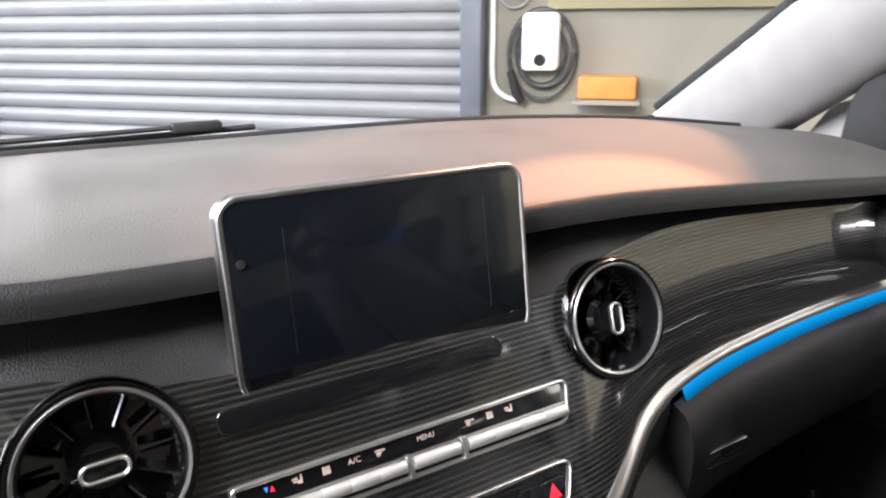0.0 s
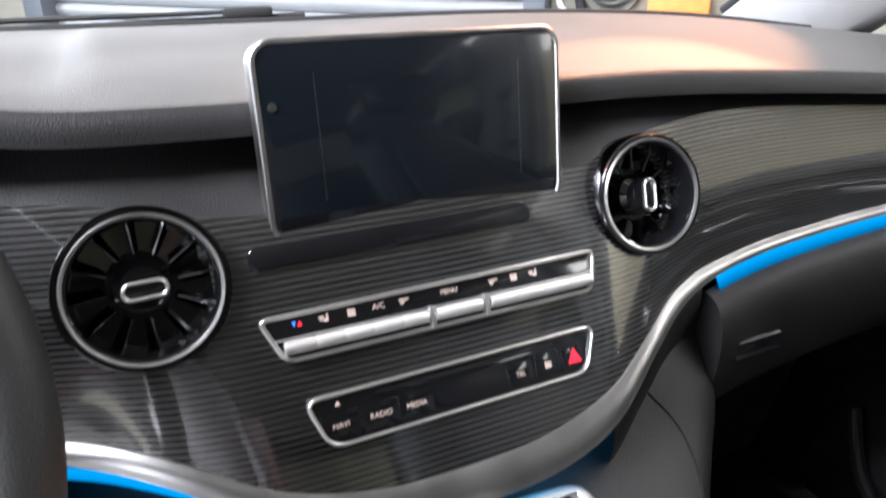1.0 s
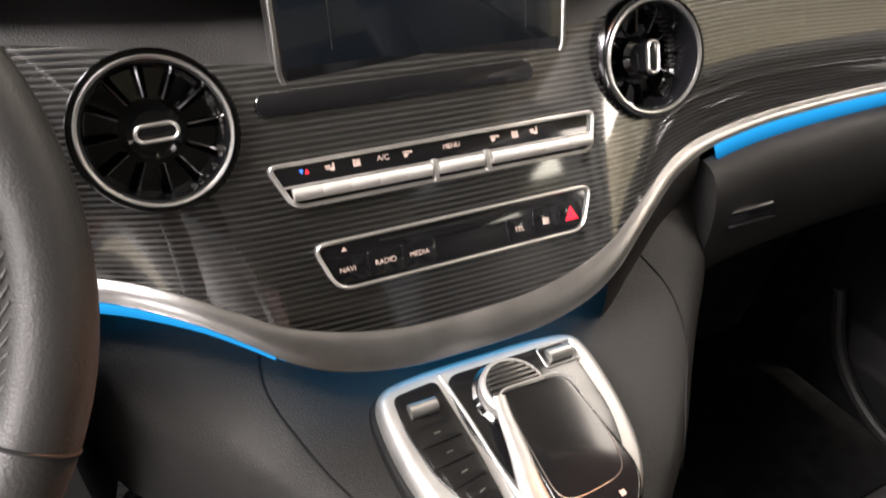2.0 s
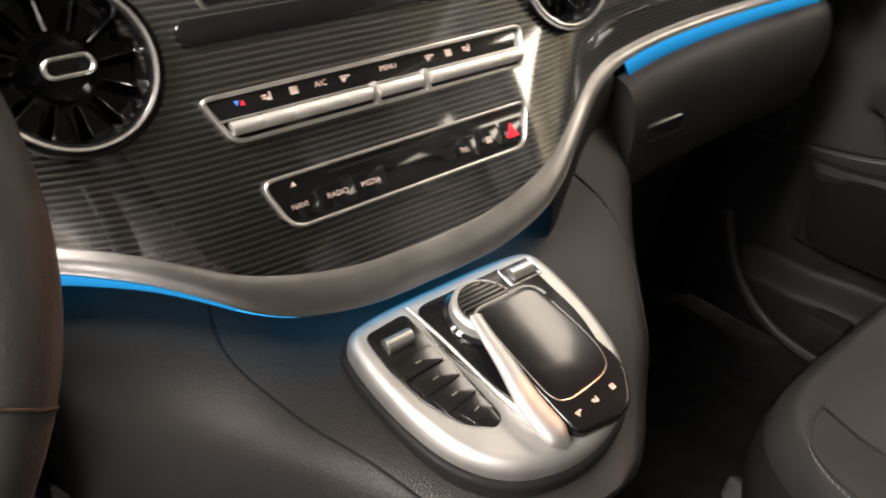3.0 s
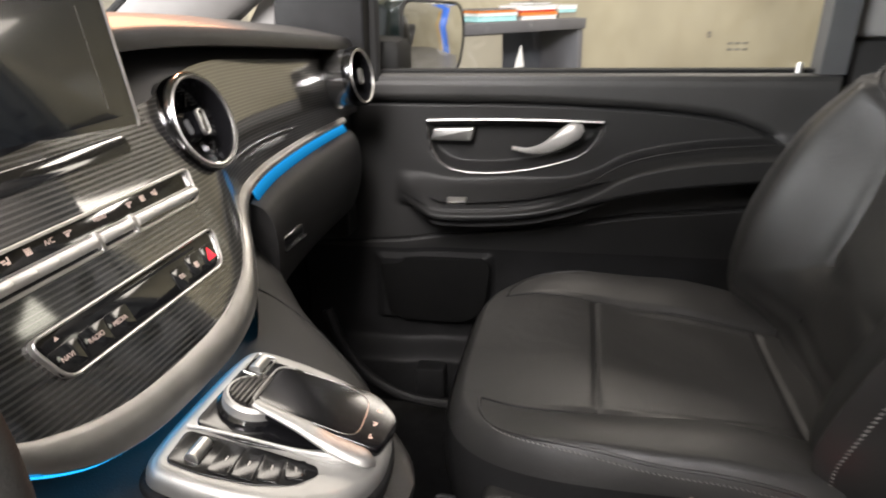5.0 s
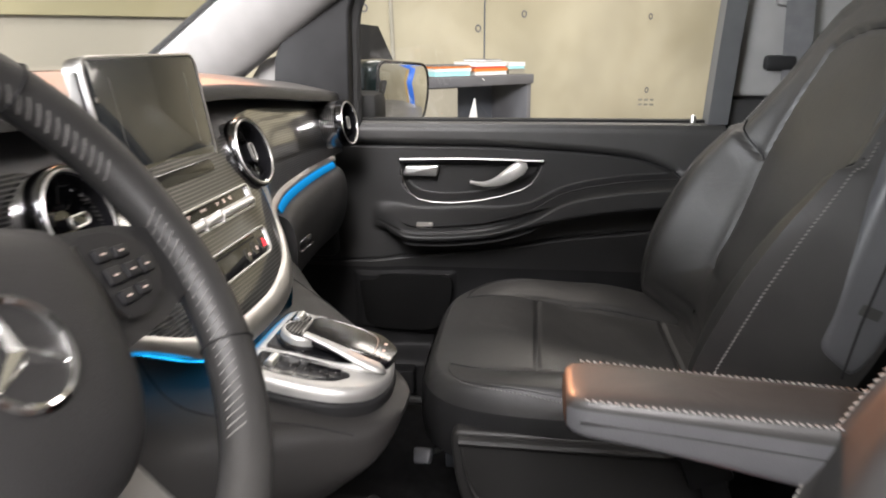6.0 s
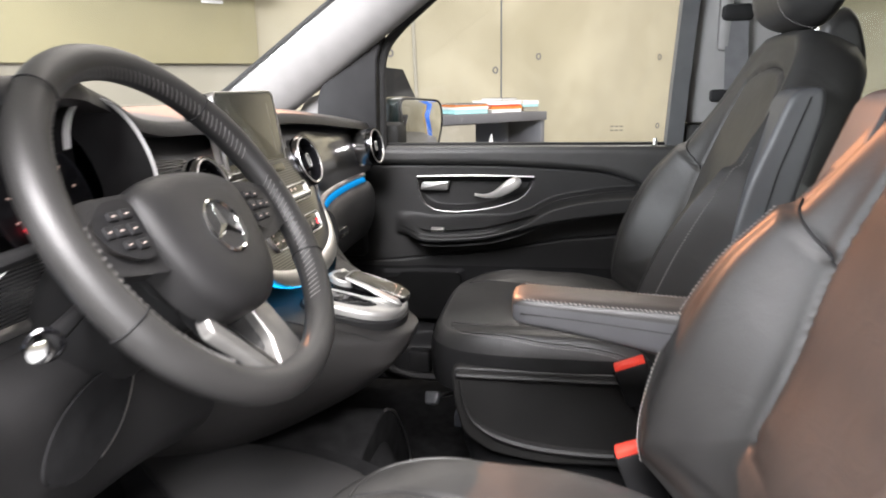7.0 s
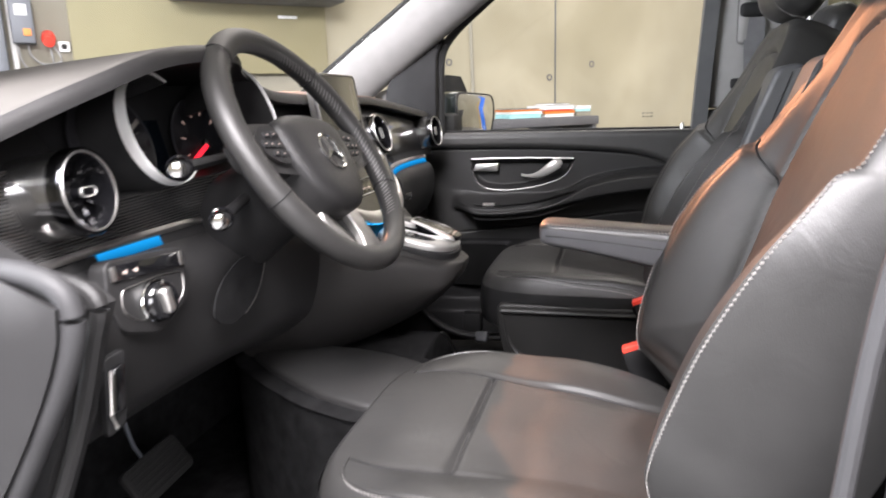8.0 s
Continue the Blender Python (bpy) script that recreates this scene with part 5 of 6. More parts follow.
def seat(cx, inner, label, dy=0.0, dz=0.0):
    """inner: the side, -1 or 1, that faces the aisle."""
    ob = thing("car_seat", (cx, 0.0, 0.12), label, "car seat", "front seats")

    def super_outline(hx, hy, cy, e=4.5, n=168):
        out = []
        for i in range(n):
            a = 2 * math.pi * i / n
            c, s = math.cos(a), math.sin(a)
            out.append((hx * math.copysign(abs(c) ** (2 / e), c), cy + hy * math.copysign(abs(s) ** (2 / (e if s < 0 else 3.2)), s)))
        return out

    plan = super_outline(0.25, 0.24, 0.015)

    def relief(x, y):
        a = abs(x)
        g = SEAM(y)
        q = min(max((a - g) / (0.25 - g), 0.0), 1.0)
        front = 1 - ease(y, 0.05, 0.225)
        z = 0.015 * math.sin(math.pi * min(q / 1.3, 1.0)) * front
        z += 0.007 * bump(y, 0.14, 0.14) - 0.010 * bump(y, -0.06, 0.16) * (1 - ease(a, g - 0.02, g + 0.01))
        z -= 0.0035 * bump(a, g, 0.010) * front
        z -= (0.0045 if cx > 0 else 0.007) * bump(y, 0.076, 0.006 if cx > 0 else 0.008) * (1 - ease(a, g - 0.006, g))
        z -= (0.004 if cx > 0 else 0.0) * bump(y, -0.15, 0.009) * (1 - ease(a, g - 0.006, g))
        z += 0.0028 * noise.noise((x * 8 + y * 5 + cx * 9, y * 15 - x * 4, 1)) * (1 - ease(a, g - 0.01, g)) * ease(y, 0.07, 0.0)
        return z - 0.03 * ease(y, -0.02, -0.24)

    levels = [(0.955, 0.292), (0.985, 0.30), (1.0, 0.32), (1.003, 0.345), (0.998, 0.368), (0.985, 0.384), (0.965, 0.396), (0.94, 0.403)] + [(0.92 - 0.9 * i / 84, 0.406) for i in range(85)]
    shift = 0.047 if cx < 0 else 0.0035

    def seat_place(x, y, s, z):
        x2, y2 = x * s, 0.015 + (y - 0.015) * s
        return Vector((cx + x2, y2 + shift, z + dz + relief(x2, y2) * ease(1 - s, 0.0, 0.09)))

    def on_cushion(x, y, lift):
        e = 4.5 if y < 0.015 else 3.2
        s = min((abs(x) / 0.25) ** 4.5 + (abs(y - 0.015) / 0.24) ** e, 1.0) ** (1 / 4)
        z = curve([0.5, 0.92, 0.94, 0.965, 0.985, 0.998, 1.003], [0.406, 0.406, 0.403, 0.396, 0.384, 0.368, 0.345])(s)
        return Vector((cx + x, y + shift, z + dz + relief(x, y) * ease(1 - s, 0.0, 0.09) + lift))

    loops = [[seat_place(x, y, s, z) for x, y in plan] for s, z in levels]
    cushion = part("cushion", loft(loops), LEATHER, ob, "smooth black leather seat cushion", 60)
    skin = loft([[Vector((cx + (p.x - cx) * 1.008, 0.015 + shift + (p.y - 0.015 - shift) * 1.008, p.z)) for p in loop] for loop in loops[:6]], cap=False)
    part("cushion_side", skin, HARD, cushion, "black vinyl side of the cushion")
    for sgn in (1, -1):
        run = smooth_path([(sgn * 0.142, 0.208, 0), (sgn * 0.172, 0.203, 0), (sgn * 0.205, 0.18, 0), (sgn * 0.226, 0.13, 0), (sgn * 0.236, 0.05, 0), (sgn * 0.239, -0.06, 0), (sgn * 0.239, -0.15, 0)], 8)
        part("cushion_piping", tube([on_cushion(p.x, p.y, 0.0004) for p in run], 0.0019, 6), LEATHER, cushion)
        part("cushion_stitching", stitches([on_cushion(p.x * 1.014, p.y, 0.0002) for p in run], 0.0055, 0.0036, 0.0005), THREAD, cushion, "light stitching")
        # Thin black tubes in the cushion folds draw in the crease shade.
        part("cushion_fold_shade", tube([on_cushion(sgn * SEAM(y), y, -0.0004) for y in steps(0.205, -0.15, 40)], 0.0017, 6), HARD, cushion)
    part("cross_fold_shade", tube([on_cushion(x, 0.076, -0.0002) for x in steps(-SEAM(0.076), SEAM(0.076), 24)], 0.0011, 6), HARD, cushion)

    if cx > 0:
        part("rear_fold_shade", tube([on_cushion(x, -0.15, -0.0002) for x in steps(-SEAM(-0.15), SEAM(-0.15), 24)], 0.0011, 6), HARD, cushion)

    hw = curve([0, 0.08, 0.2, 0.3, 0.38, 0.46, 0.54, 0.61, 0.64], [0.235, 0.26, 0.274, 0.272, 0.256, 0.23, 0.20, 0.16, 0.11])
    swell = curve([-0.05, 0, 0.08, 0.18, 0.28, 0.36, 0.42, 0.54, 0.7], [0.05, 0.062, 0.085, 0.092, 0.08, 0.055, 0.036, 0.008, 0.0])
    inlay = curve([-0.02, 0.1, 0.22, 0.34, 0.45, 0.53, 0.6], [0.125, 0.122, 0.13, 0.158, 0.148, 0.128, 0.12])
    right = [(hw(h), h) for h in [0.0, 0.012] + steps(0.02, 0.6, 84) + [0.608, 0.616, 0.626, 0.634, 0.638]]
    top = [(0.11 - 0.22 * i / 16, 0.641 + 0.004 * math.sin(math.pi * i / 16)) for i in range(17)]
    face = right + top + [(-x, h) for x, h in right[::-1]] + [(-0.15, -0.004), (0, -0.006), (0.15, -0.004)]
    up, ahead = Vector((0, -0.36, 0.933)), Vector((0, 0.933, 0.36))
    foot = Vector((cx, -0.165 + dy, 0.345))

    def arc(x):
        return 0.572 - 0.035 * (abs(x) / 0.125) ** 2.4

    def notch(q):
        return 0.338 + 0.058 * q

    def lump(x, h):
        a, g = abs(x), inlay(h)
        w = hw(min(max(h, 0), 0.66))
        q = min(max((a - g) / max(w - g, 0.02), 0.0), 1.0)
        over = ease(h, notch(q) - 0.003, notch(q) + 0.010)
        d = swell(h) * ease(q, 0.0, 0.6) * (1 - 0.25 * over)
        d -= 0.009 * bump(a, g, 0.008) * (1 - ease(h, 0.53, 0.56))
        d -= 0.009 * bump(h, arc(x), 0.009) * (1 - ease(a, 0.122, 0.13))
        d -= (0.009 if x * inner > 0 or cx > 0 else 0.001) * bump(h, notch(q), 0.009) * ease(q, 0.02, 0.12)
        d += 0.014 * bump(h, 0.13, 0.14) * (1 - ease(a, g - 0.03, g)) - 0.02 * ease(h, 0.05, -0.02)
        d += 0.0016 * noise.noise((x * 11 + cx * 7, h * 11, 4))
        return d

    def back_place(x, h, s, d):
        x2, h2 = x * s, 0.3 + (h - 0.3) * s
        return foot + Vector((x2, 0, 0)) + up * h2 + ahead * (d + lump(x2, h2) * ease(1 - s, 0.0, 0.085))

    layers = [(0.3, -0.115), (0.85, -0.112), (0.95, -0.1), (0.99, -0.075), (1.0, -0.045), (1.0, -0.02), (0.994, 0.0), (0.98, 0.012), (0.96, 0.018), (0.94, 0.02), (0.92, 0.018)] + [(0.9 - 0.88 * i / 56, 0.014) for i in range(57)]
    rings = [[back_place(x, h, s, d) for x, h in face] for s, d in layers]
    back = part("backrest", loft(rings), LEATHER, ob, "smooth black leather backrest with deep bolsters", 60)
    for sgn in (1, -1):
        at_s, at_d, high = ((0.947, 0.0205, 0.43) if cx > 0 else (0.922, 0.0192, 0.385)) if sgn == inner else (0.928, 0.0195, 0.5)
        run = [back_place(sgn * x, h, at_s, at_d) for x, h in right if h < high]
        part("bolster_stitching", stitches(run, 0.0056, 0.0038, 0.0007), THREAD, back, "light stitching")
        # Backrest creases are darkened the same way, with black tubes for shade.
        folds = [(inlay(h), h) for h in steps(0.03, 0.53, 50)]
        part("bolster_fold_shade", tube([foot + Vector((sgn * x, 0, 0)) + up * h + ahead * (0.0155 + lump(x, h)) for x, h in folds], 0.0012, 6), HARD, back)
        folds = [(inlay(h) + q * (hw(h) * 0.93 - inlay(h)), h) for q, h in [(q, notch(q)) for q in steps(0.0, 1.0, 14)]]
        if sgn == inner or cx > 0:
            part("notch_fold_shade", tube([foot + Vector((sgn * x, 0, 0)) + up * h + ahead * (0.0155 + lump(x, h)) for x, h in folds], 0.0016, 6), HARD, back)
        if sgn != inner:
            continue
        # padded side cover that stands proud of the flank
        m = Matrix.Translation(foot + Vector((sgn * 0.24, 0, 0))) @ Matrix((ahead * sgn, up, Vector((sgn, 0, 0)))).transposed().to_4x4()
        flank = bend([(x * sgn, y) for x, y in ((0.032, 0.52), (0.03, 0.36), (0.0, 0.17), (-0.06, 0.15), (-0.07, 0.2), (-0.03, 0.50), (-0.012, 0.545))][:: (1 if sgn < 0 else -1)], 0.02)
        cover = part("side_cover", plate(flank, m, -0.05, 0.035, 0.012, 5), VINYL, back, "grey vinyl side cover")
        part("side_seam", tube([m @ Vector((x * sgn, y, 0.0355)) for x, y in ((0.004, 0.52), (-0.002, 0.4), (-0.03, 0.22), (-0.045, 0.15))], 0.0014, 6), HARD, cover)
    part("inlay_fold_shade", tube([foot + Vector((x, 0, 0)) + up * arc(x) + ahead * (0.0155 + lump(x, arc(x))) for x in steps(-0.128, 0.128, 40)], 0.0012, 6), HARD, back)
    # headrest on two chrome posts
    hc = foot + up * 0.738 + ahead * 0.03

    def head_loop(t):
        q = math.sqrt(max(0.0, 1 - abs(t) ** 3.0))
        pts = []
        for i in range(40):
            a = 2 * math.pi * i / 40
            c, s = math.cos(a), math.sin(a)
            pts.append(hc + Vector((0.145 * t, 0, 0)) + ahead * (0.06 * (0.5 + 0.5 * q) * math.copysign(abs(c) ** 0.75, c) + 0.012 * s) + up * (0.098 * (0.55 + 0.45 * q) * math.copysign(abs(s) ** 0.65, s)))
        return pts

    rest = part("headrest", loft([head_loop(t) for t in [-1, -0.98, -0.94, -0.88] + steps(-0.78, 0.78, 12) + [0.88, 0.94, 0.98, 1]]), LEATHER, ob, "padded black leather headrest", 60)
    for t in (-0.55, 0.55):
        part("headrest_stitching", stitches([p * 1.0 for p in head_loop(t)[-12:] + head_loop(t)[:14]], 0.006, 0.0042, 0.0008), THREAD, rest)
    for x in (-0.055, 0.055):
        part("headrest_post", tube([foot + Vector((x, 0, 0)) + up * 0.62 + ahead * -0.03, foot + Vector((x, 0, 0)) + up * 0.70 + ahead * 0.0], 0.007, 12), CHROME, ob, "chrome headrest post")

    def base_loop(z, k):
        return [Vector((cx + x * k * 0.94, 0.0 + (y - 0.015) * k * 0.86, z)) for x, y in plan]

    part("base", loft([base_loop(z, k) for z, k in ((0.03, 0.86), (0.1, 0.9), (0.16, 0.97), (0.2, 1.0), (0.26, 1.01), (0.29, 1.0), (0.312, 0.985))]), HARD, ob, "black plastic seat base")
    sx = cx + inner * 0.247
    m = Matrix.Translation((sx, 0.0, dz)) @ Matrix((Vector((0, inner, 0)), Vector((0, 0, 1)), Vector((inner, 0, 0)))).transposed().to_4x4()
    edge = [(0.198, 0.362), (0.192, 0.29), (0.175, 0.225), (0.12, 0.19), (0.02, 0.175), (-0.18, 0.18), (-0.18, 0.362)]
    outline = bend([(y * inner, z) for y, z in edge][::-inner], 0.02)
    cover = part("valance", plate(outline, m, -0.03, 0.006, 0.006, 4), VALANCE, ob, "curved black plastic side cover")
    swoop = [(0.182, 0.335), (0.176, 0.30), (0.162, 0.262), (0.13, 0.235), (0.08, 0.217), (0.02, 0.207), (-0.06, 0.203), (-0.16, 0.205)]
    lip = smooth_path([m @ Vector((y * inner, z, 0.004)) for y, z in swoop], 4)
    part("valance_lip", tube(lip, [0.004 + 0.009 * ease(i, 2, 16) for i in range(len(lip))], 10, False, 0.7), VALANCE, cover, "raised curved lip of the side cover")
    part("valance_ledge", tube([m @ Vector((y * inner, 0.347, 0.004)) for y in steps(0.185, -0.16, 10)], 0.011, 10, False, 0.7), VALANCE, cover, "rounded upper edge of the side cover")
    for x in (-0.19, 0.19):
        part("rail", block(cx + x - 0.02, cx + x + 0.02, -0.25, 0.26, 0.0, 0.035, 0.004), STEEL, ob, "steel seat rail")
    return ob


VINYL = material("grey_vinyl", (0.068, 0.069, 0.074), 0.42, 0, 0.1, 12, 0.3, 700)
driver = seat(-0.41, 1, "black leather driver's seat with light stitching", -0.005, -0.052)
passenger = seat(0.43, -1, "black leather passenger seat with light stitching", -0.025, -0.013)
knob = part("adjuster_handle", plate(bend([(0.016, 0.014), (-0.017, 0.010), (-0.012, -0.016), (0.014, -0.012)], 0.006), Matrix.Translation((0.297, 0.257, 0.227)) @ turn_to((-0.8, 0.2, 0.5)), -0.008, 0.006, 0.004), VINYL, passenger, "small grey seat adjuster handle")
part("shaft", tube([(0.303, 0.252, 0.226), (0.33, 0.225, 0.222), (0.36, 0.19, 0.22)], 0.004, 10), SATIN, knob, "thin steel shaft")
rear = copy_thing(passenger, Matrix.Translation((0.45, -1.05, 0.0)) @ Matrix.Rotation(math.pi, 4, "Z") @ Matrix.Translation((-0.43, 0, 0)))
tagged(rear, "black leather rear seat facing backwards behind the passenger seat", group="rear seats")


def armrest(x0, x1):
    arm = thing("armrest", ((x0 + x1) / 2, -0.1, 0.5), "black leather folding armrest with stitched edge", "armrest")

    def top(y):
        return 0.595 - 0.06 * (0.05 - y)

    def loop(y, k):
        h = 0.0205 + 0.0175 * ease(y, 0.07, -0.24)
        out = []
        for a in full[::2]:
            s = math.sin(a)
            out.append(Vector(((x0 + x1) / 2 + (x1 - x0) / 2 * k * math.copysign(abs(math.cos(a)) ** 0.45, math.cos(a)) * (1 if s > 0 else 0.96), y, top(y) - h + h * k * math.copysign(abs(s) ** 0.5, s))))
        return out

    ys = [(0.062, 0.55), (0.06, 0.75), (0.054, 0.9), (0.042, 0.98), (0.02, 1.0)] + [(0.0 - 0.02 * i, 1.0) for i in range(17)]
    cover = part("cover", loft([loop(y, k) for y, k in ys]), LEATHER, arm, "leather top", 50)
    lower = [[p + Vector((0.0008 if p.x > (x0 + x1) / 2 else -0.0008, 0.0003, -0.0008)) for p in loop(y, k)[22:] + loop(y, k)[:3]] for y, k in ys[1:]]
    part("side_skin", loft(lower, closed=False), VINYL, cover, "grey vinyl side and underside")
    for s in (x0, x1):
        part("stitching", stitches([(s + (0.004 if s == x0 else -0.004), y, top(y) - 0.004) for y in steps(0.045, -0.3, 30)], 0.0058, 0.0042, 0.0007), THREAD, cover, "light stitching")
        part("side_fold", tube([(s, y, top(y) - 0.022 - 0.012 * ease(y, 0.05, -0.25)) for y in steps(0.05, -0.3, 14)], 0.0012, 6), HARD, cover)
    return arm


armrest(-0.165, -0.085)
for at, lean in (((0.165, -0.125, 0.372), 0.2), ((-0.136, -0.105, 0.376), 0.2)):
    at = Vector(at)
    bk = thing("belt_buckle", at - Vector((0, 0, 0.12)), "black seat belt buckle with red push button", "belt buckle", "belt buckles")
    m = Matrix.Translation(at) @ Matrix.Rotation(radians(-22), 4, "X")
    part("stem", block(-0.012, 0.012, -0.018, 0.018, -0.12, -0.012, 0.005, m), HARD, bk)
    part("housing", block(-0.015, 0.015, -0.03, 0.03, -0.07, 0.004, 0.006, m), HARD, bk)
    part("button", block(-0.012, 0.012, -0.027, 0.027, -0.002, 0.011, 0.003, m), RED, bk, "red push button")

# ---- storage bin below the console ----
BINLID = material("grey_bin_plastic", (0.022, 0.0215, 0.0215), 0.55, 0, 0.12, 18, 0.3, 700)
tray = thing("storage_bin", (-0.07, 0.45, 0.0), "black storage bin standing below the console", "bin")


def bin_loop(y):
    top = 0.33 - 0.10 * ease(y, 0.36, 0.24) ** 2
    h = 0.15 - 0.06 * ease(y, 0.34, 0.22) ** 2
    return [Vector((-0.075 + h * math.copysign(abs(math.cos(a)) ** 0.6, math.cos(a)), y, top / 2 + top / 2 * math.copysign(abs(math.sin(a)) ** 0.5, math.sin(a)))) for a in full[::3]]


part("body", loft([bin_loop(y) for y in [0.225, 0.23, 0.24, 0.26, 0.28] + steps(0.31, 0.54, 8)]), CARPET, tray, "rounded black plastic body")
pod = [(p.x, p.y) for p in smooth_path([(-0.183, 0.597, 0), (-0.152, 0.545, 0), (-0.136, 0.47, 0), (-0.15, 0.36, 0), (-0.2, 0.25, 0), (-0.3, 0.215, 0), (-0.375, 0.27, 0), (-0.352, 0.37, 0), (-0.305, 0.452, 0), (-0.245, 0.535, 0)], 5, True)]
end_line = bend([(-0.16, 0.31), (-0.06, 0.325), (0.03, 0.33), (0.10, 0.292), (0.18, 0.20), (0.213, 0.14), (0.205, 0.02), (-0.16, 0.02)], 0.03)
END = Matrix.Translation((0, 0.30, 0)) @ Matrix(((1, 0, 0), (0, 0, -1), (0, 1, 0))).to_4x4()
end_panel = part("end_panel", plate(end_line[::-1], END, -0.06, 0.012, 0.006), CARPET, tray, "curved black end of the bin")
part("edge", tube([END @ Vector((x, y, 0.012)) for x, y in end_line if x > 0.03 and y > 0.1], 0.0022, 6), GREYMETAL, end_panel, "thin grey edge")
part("side_body", plate(inset(pod, 0.03), Matrix.Identity(4), 0.0, 0.334, 0.006), CARPET, tray)
dome(pod, Matrix.Identity(4), 0.334, 0.341, 0.012, BINLID, "lid", tray, "smooth dark grey lid with a pointed end")

# ---- passenger door ----
CAPLINE = curve([-0.30, -0.23, -0.209, -0.16, -0.109, -0.011, 0.09, 0.192, 0.29, 0.65], [0.53, 0.574, 0.594, 0.616, 0.628, 0.638, 0.644, 0.648, 0.649, 0.649])
ARMLINE = curve([-0.30, -0.199, -0.106, -0.059, -0.012, 0.037, 0.085, 0.136, 0.188, 0.24, 0.3, 0.36, 0.40, 0.65], [0.584, 0.579, 0.572, 0.565, 0.556, 0.540, 0.512, 0.489, 0.475, 0.468, 0.464, 0.464, 0.472, 0.50])
ARMLOW = curve([-0.30, -0.201, -0.109, -0.013, 0.085, 0.187, 0.24, 0.3, 0.36, 0.41, 0.65], [0.548, 0.539, 0.529, 0.515, 0.492, 0.464, 0.457, 0.452, 0.452, 0.462, 0.47])
LOWLINE = curve([-0.30, -0.201, -0.123, -0.022, 0.082, 0.19, 0.3, 0.416, 0.51, 0.65], [0.475, 0.465, 0.455, 0.444, 0.427, 0.408, 0.395, 0.383, 0.376, 0.37])


def bowl_edge(y):
    """Lower and upper height of the handle bowl at y."""
    if not 0.07 < y < 0.395:
        return None
    top = 0.616 + 0.003 * math.sin(math.pi * (y - 0.07) / 0.325)
    low = curve([0.07, 0.09, 0.12, 0.2, 0.28, 0.34, 0.37, 0.385, 0.395], [0.612, 0.575, 0.552, 0.529, 0.520, 0.523, 0.537, 0.56, 0.612])(y)
    return low, top


def door_x(y, z):
    x = 0.852
    x -= 0.016 * ease(z, CAPLINE(y) - 0.004, CAPLINE(y) + 0.018) * (1 - 0.4 * ease(z, 0.68, 0.70))
    x += 0.006 * bump(z, CAPLINE(y), 0.006)
    out_f = ease(y, 0.465, 0.37)
    led = ease(z, ARMLINE(y) + 0.018 + 0.03 * ease(y, 0.06, 0.25), ARMLINE(y) - 0.008)
    under = ease(z, ARMLOW(y) + 0.002, ARMLOW(y) - 0.016)
    x -= out_f * (0.08 * led - 0.095 * under)
    x += 0.005 * bump(z, ARMLINE(y), 0.005) * out_f
    x += 0.006 * bump(z, LOWLINE(y), 0.005)
    x += 0.012 * ease(z, LOWLINE(y), LOWLINE(y) - 0.1)
    e = bowl_edge(y)
    if e:
        d = min(z - e[0], e[1] - z, (y - 0.07) * 1.2, (0.395 - y) * 1.2)
        x += 0.028 * ease(d, 0.0, 0.018)
    x -= 0.012 * ease(min(0.5 - abs(y - 0.39) / 0.24, 0.5 - abs(z - 0.275) / 0.15), 0.0, 0.06)
    x -= 0.05 * ease(z, 0.16, 0.12) * ease(z, 0.0, 0.03)
    return x


DOORSKIN = material("door_soft_plastic", (0.018, 0.0178, 0.0178), 0.5, 0, 0.12, 12, 0.4, 900)
# Paler than the door skin: window light on the cap, painted in.
LITCAP = material("door_cap_leatherette", (0.05, 0.049, 0.048), 0.5, 0, 0.12, 12, 0.4, 800)
door = thing("door_1", (0.87, 0.1, 0.03), "closed black passenger door with chrome-edged handle bowl", "car door", kind="structure")
part("panel", sheet(lambda y, z: Vector((door_x(y, z), y, z)), steps(-0.295, 0.66, 190), steps(0.36, 0.692, 260), -0.03), DOORSKIN, door, "black soft door panel", 50)
# Same door skin further down, with the footwell shade put into its material.
part("lower_panel", sheet(lambda y, z: Vector((door_x(y, z) + 0.001, y, z)), steps(-0.295, 0.66, 120), steps(0.02, 0.36, 70), -0.03), HARD, door, "lower door panel, darkened for footwell shade", 50)
part("upper_trim", sheet(lambda y, v: (lambda z: Vector((door_x(y, z) - 0.0012, y, z)))(CAPLINE(y) + 0.004 + (0.691 - CAPLINE(y) - 0.004) * v), steps(-0.293, 0.655, 90), steps(0, 1, 16)), LITCAP, door, "upper door trim, lightened for window light", 50)
part("top_rail", block(0.838, 0.905, -0.30, 0.66, 0.676, 0.700, 0.008), LITCAP, door)
part("window_seal", block(0.872, 0.90, -0.29, 0.62, 0.699, 0.706, 0.003), RUBBER, door)


def on_door(y, z, lift=0.0):
    return Vector((door_x(y, z) - lift, y, z))


# Black tubes sunk along the seams stand in for shade in the grooves.
for name, line, y0, y1 in (("cap_seam", CAPLINE, -0.29, 0.62), ("armrest_seam", ARMLOW, -0.29, 0.41), ("lower_seam", LOWLINE, -0.29, 0.58)):
    part(name, tube([on_door(y, line(y), -0.001) for y in steps(y0, y1, 50)], 0.0026, 6), HARD, door, "door panel seam, its groove shade drawn dark")
part("armrest_piping", tube([on_door(y, ARMLINE(y) + 0.008, 0.0005) for y in steps(-0.29, 0.25, 40)], 0.0012, 6), SOFT, door)
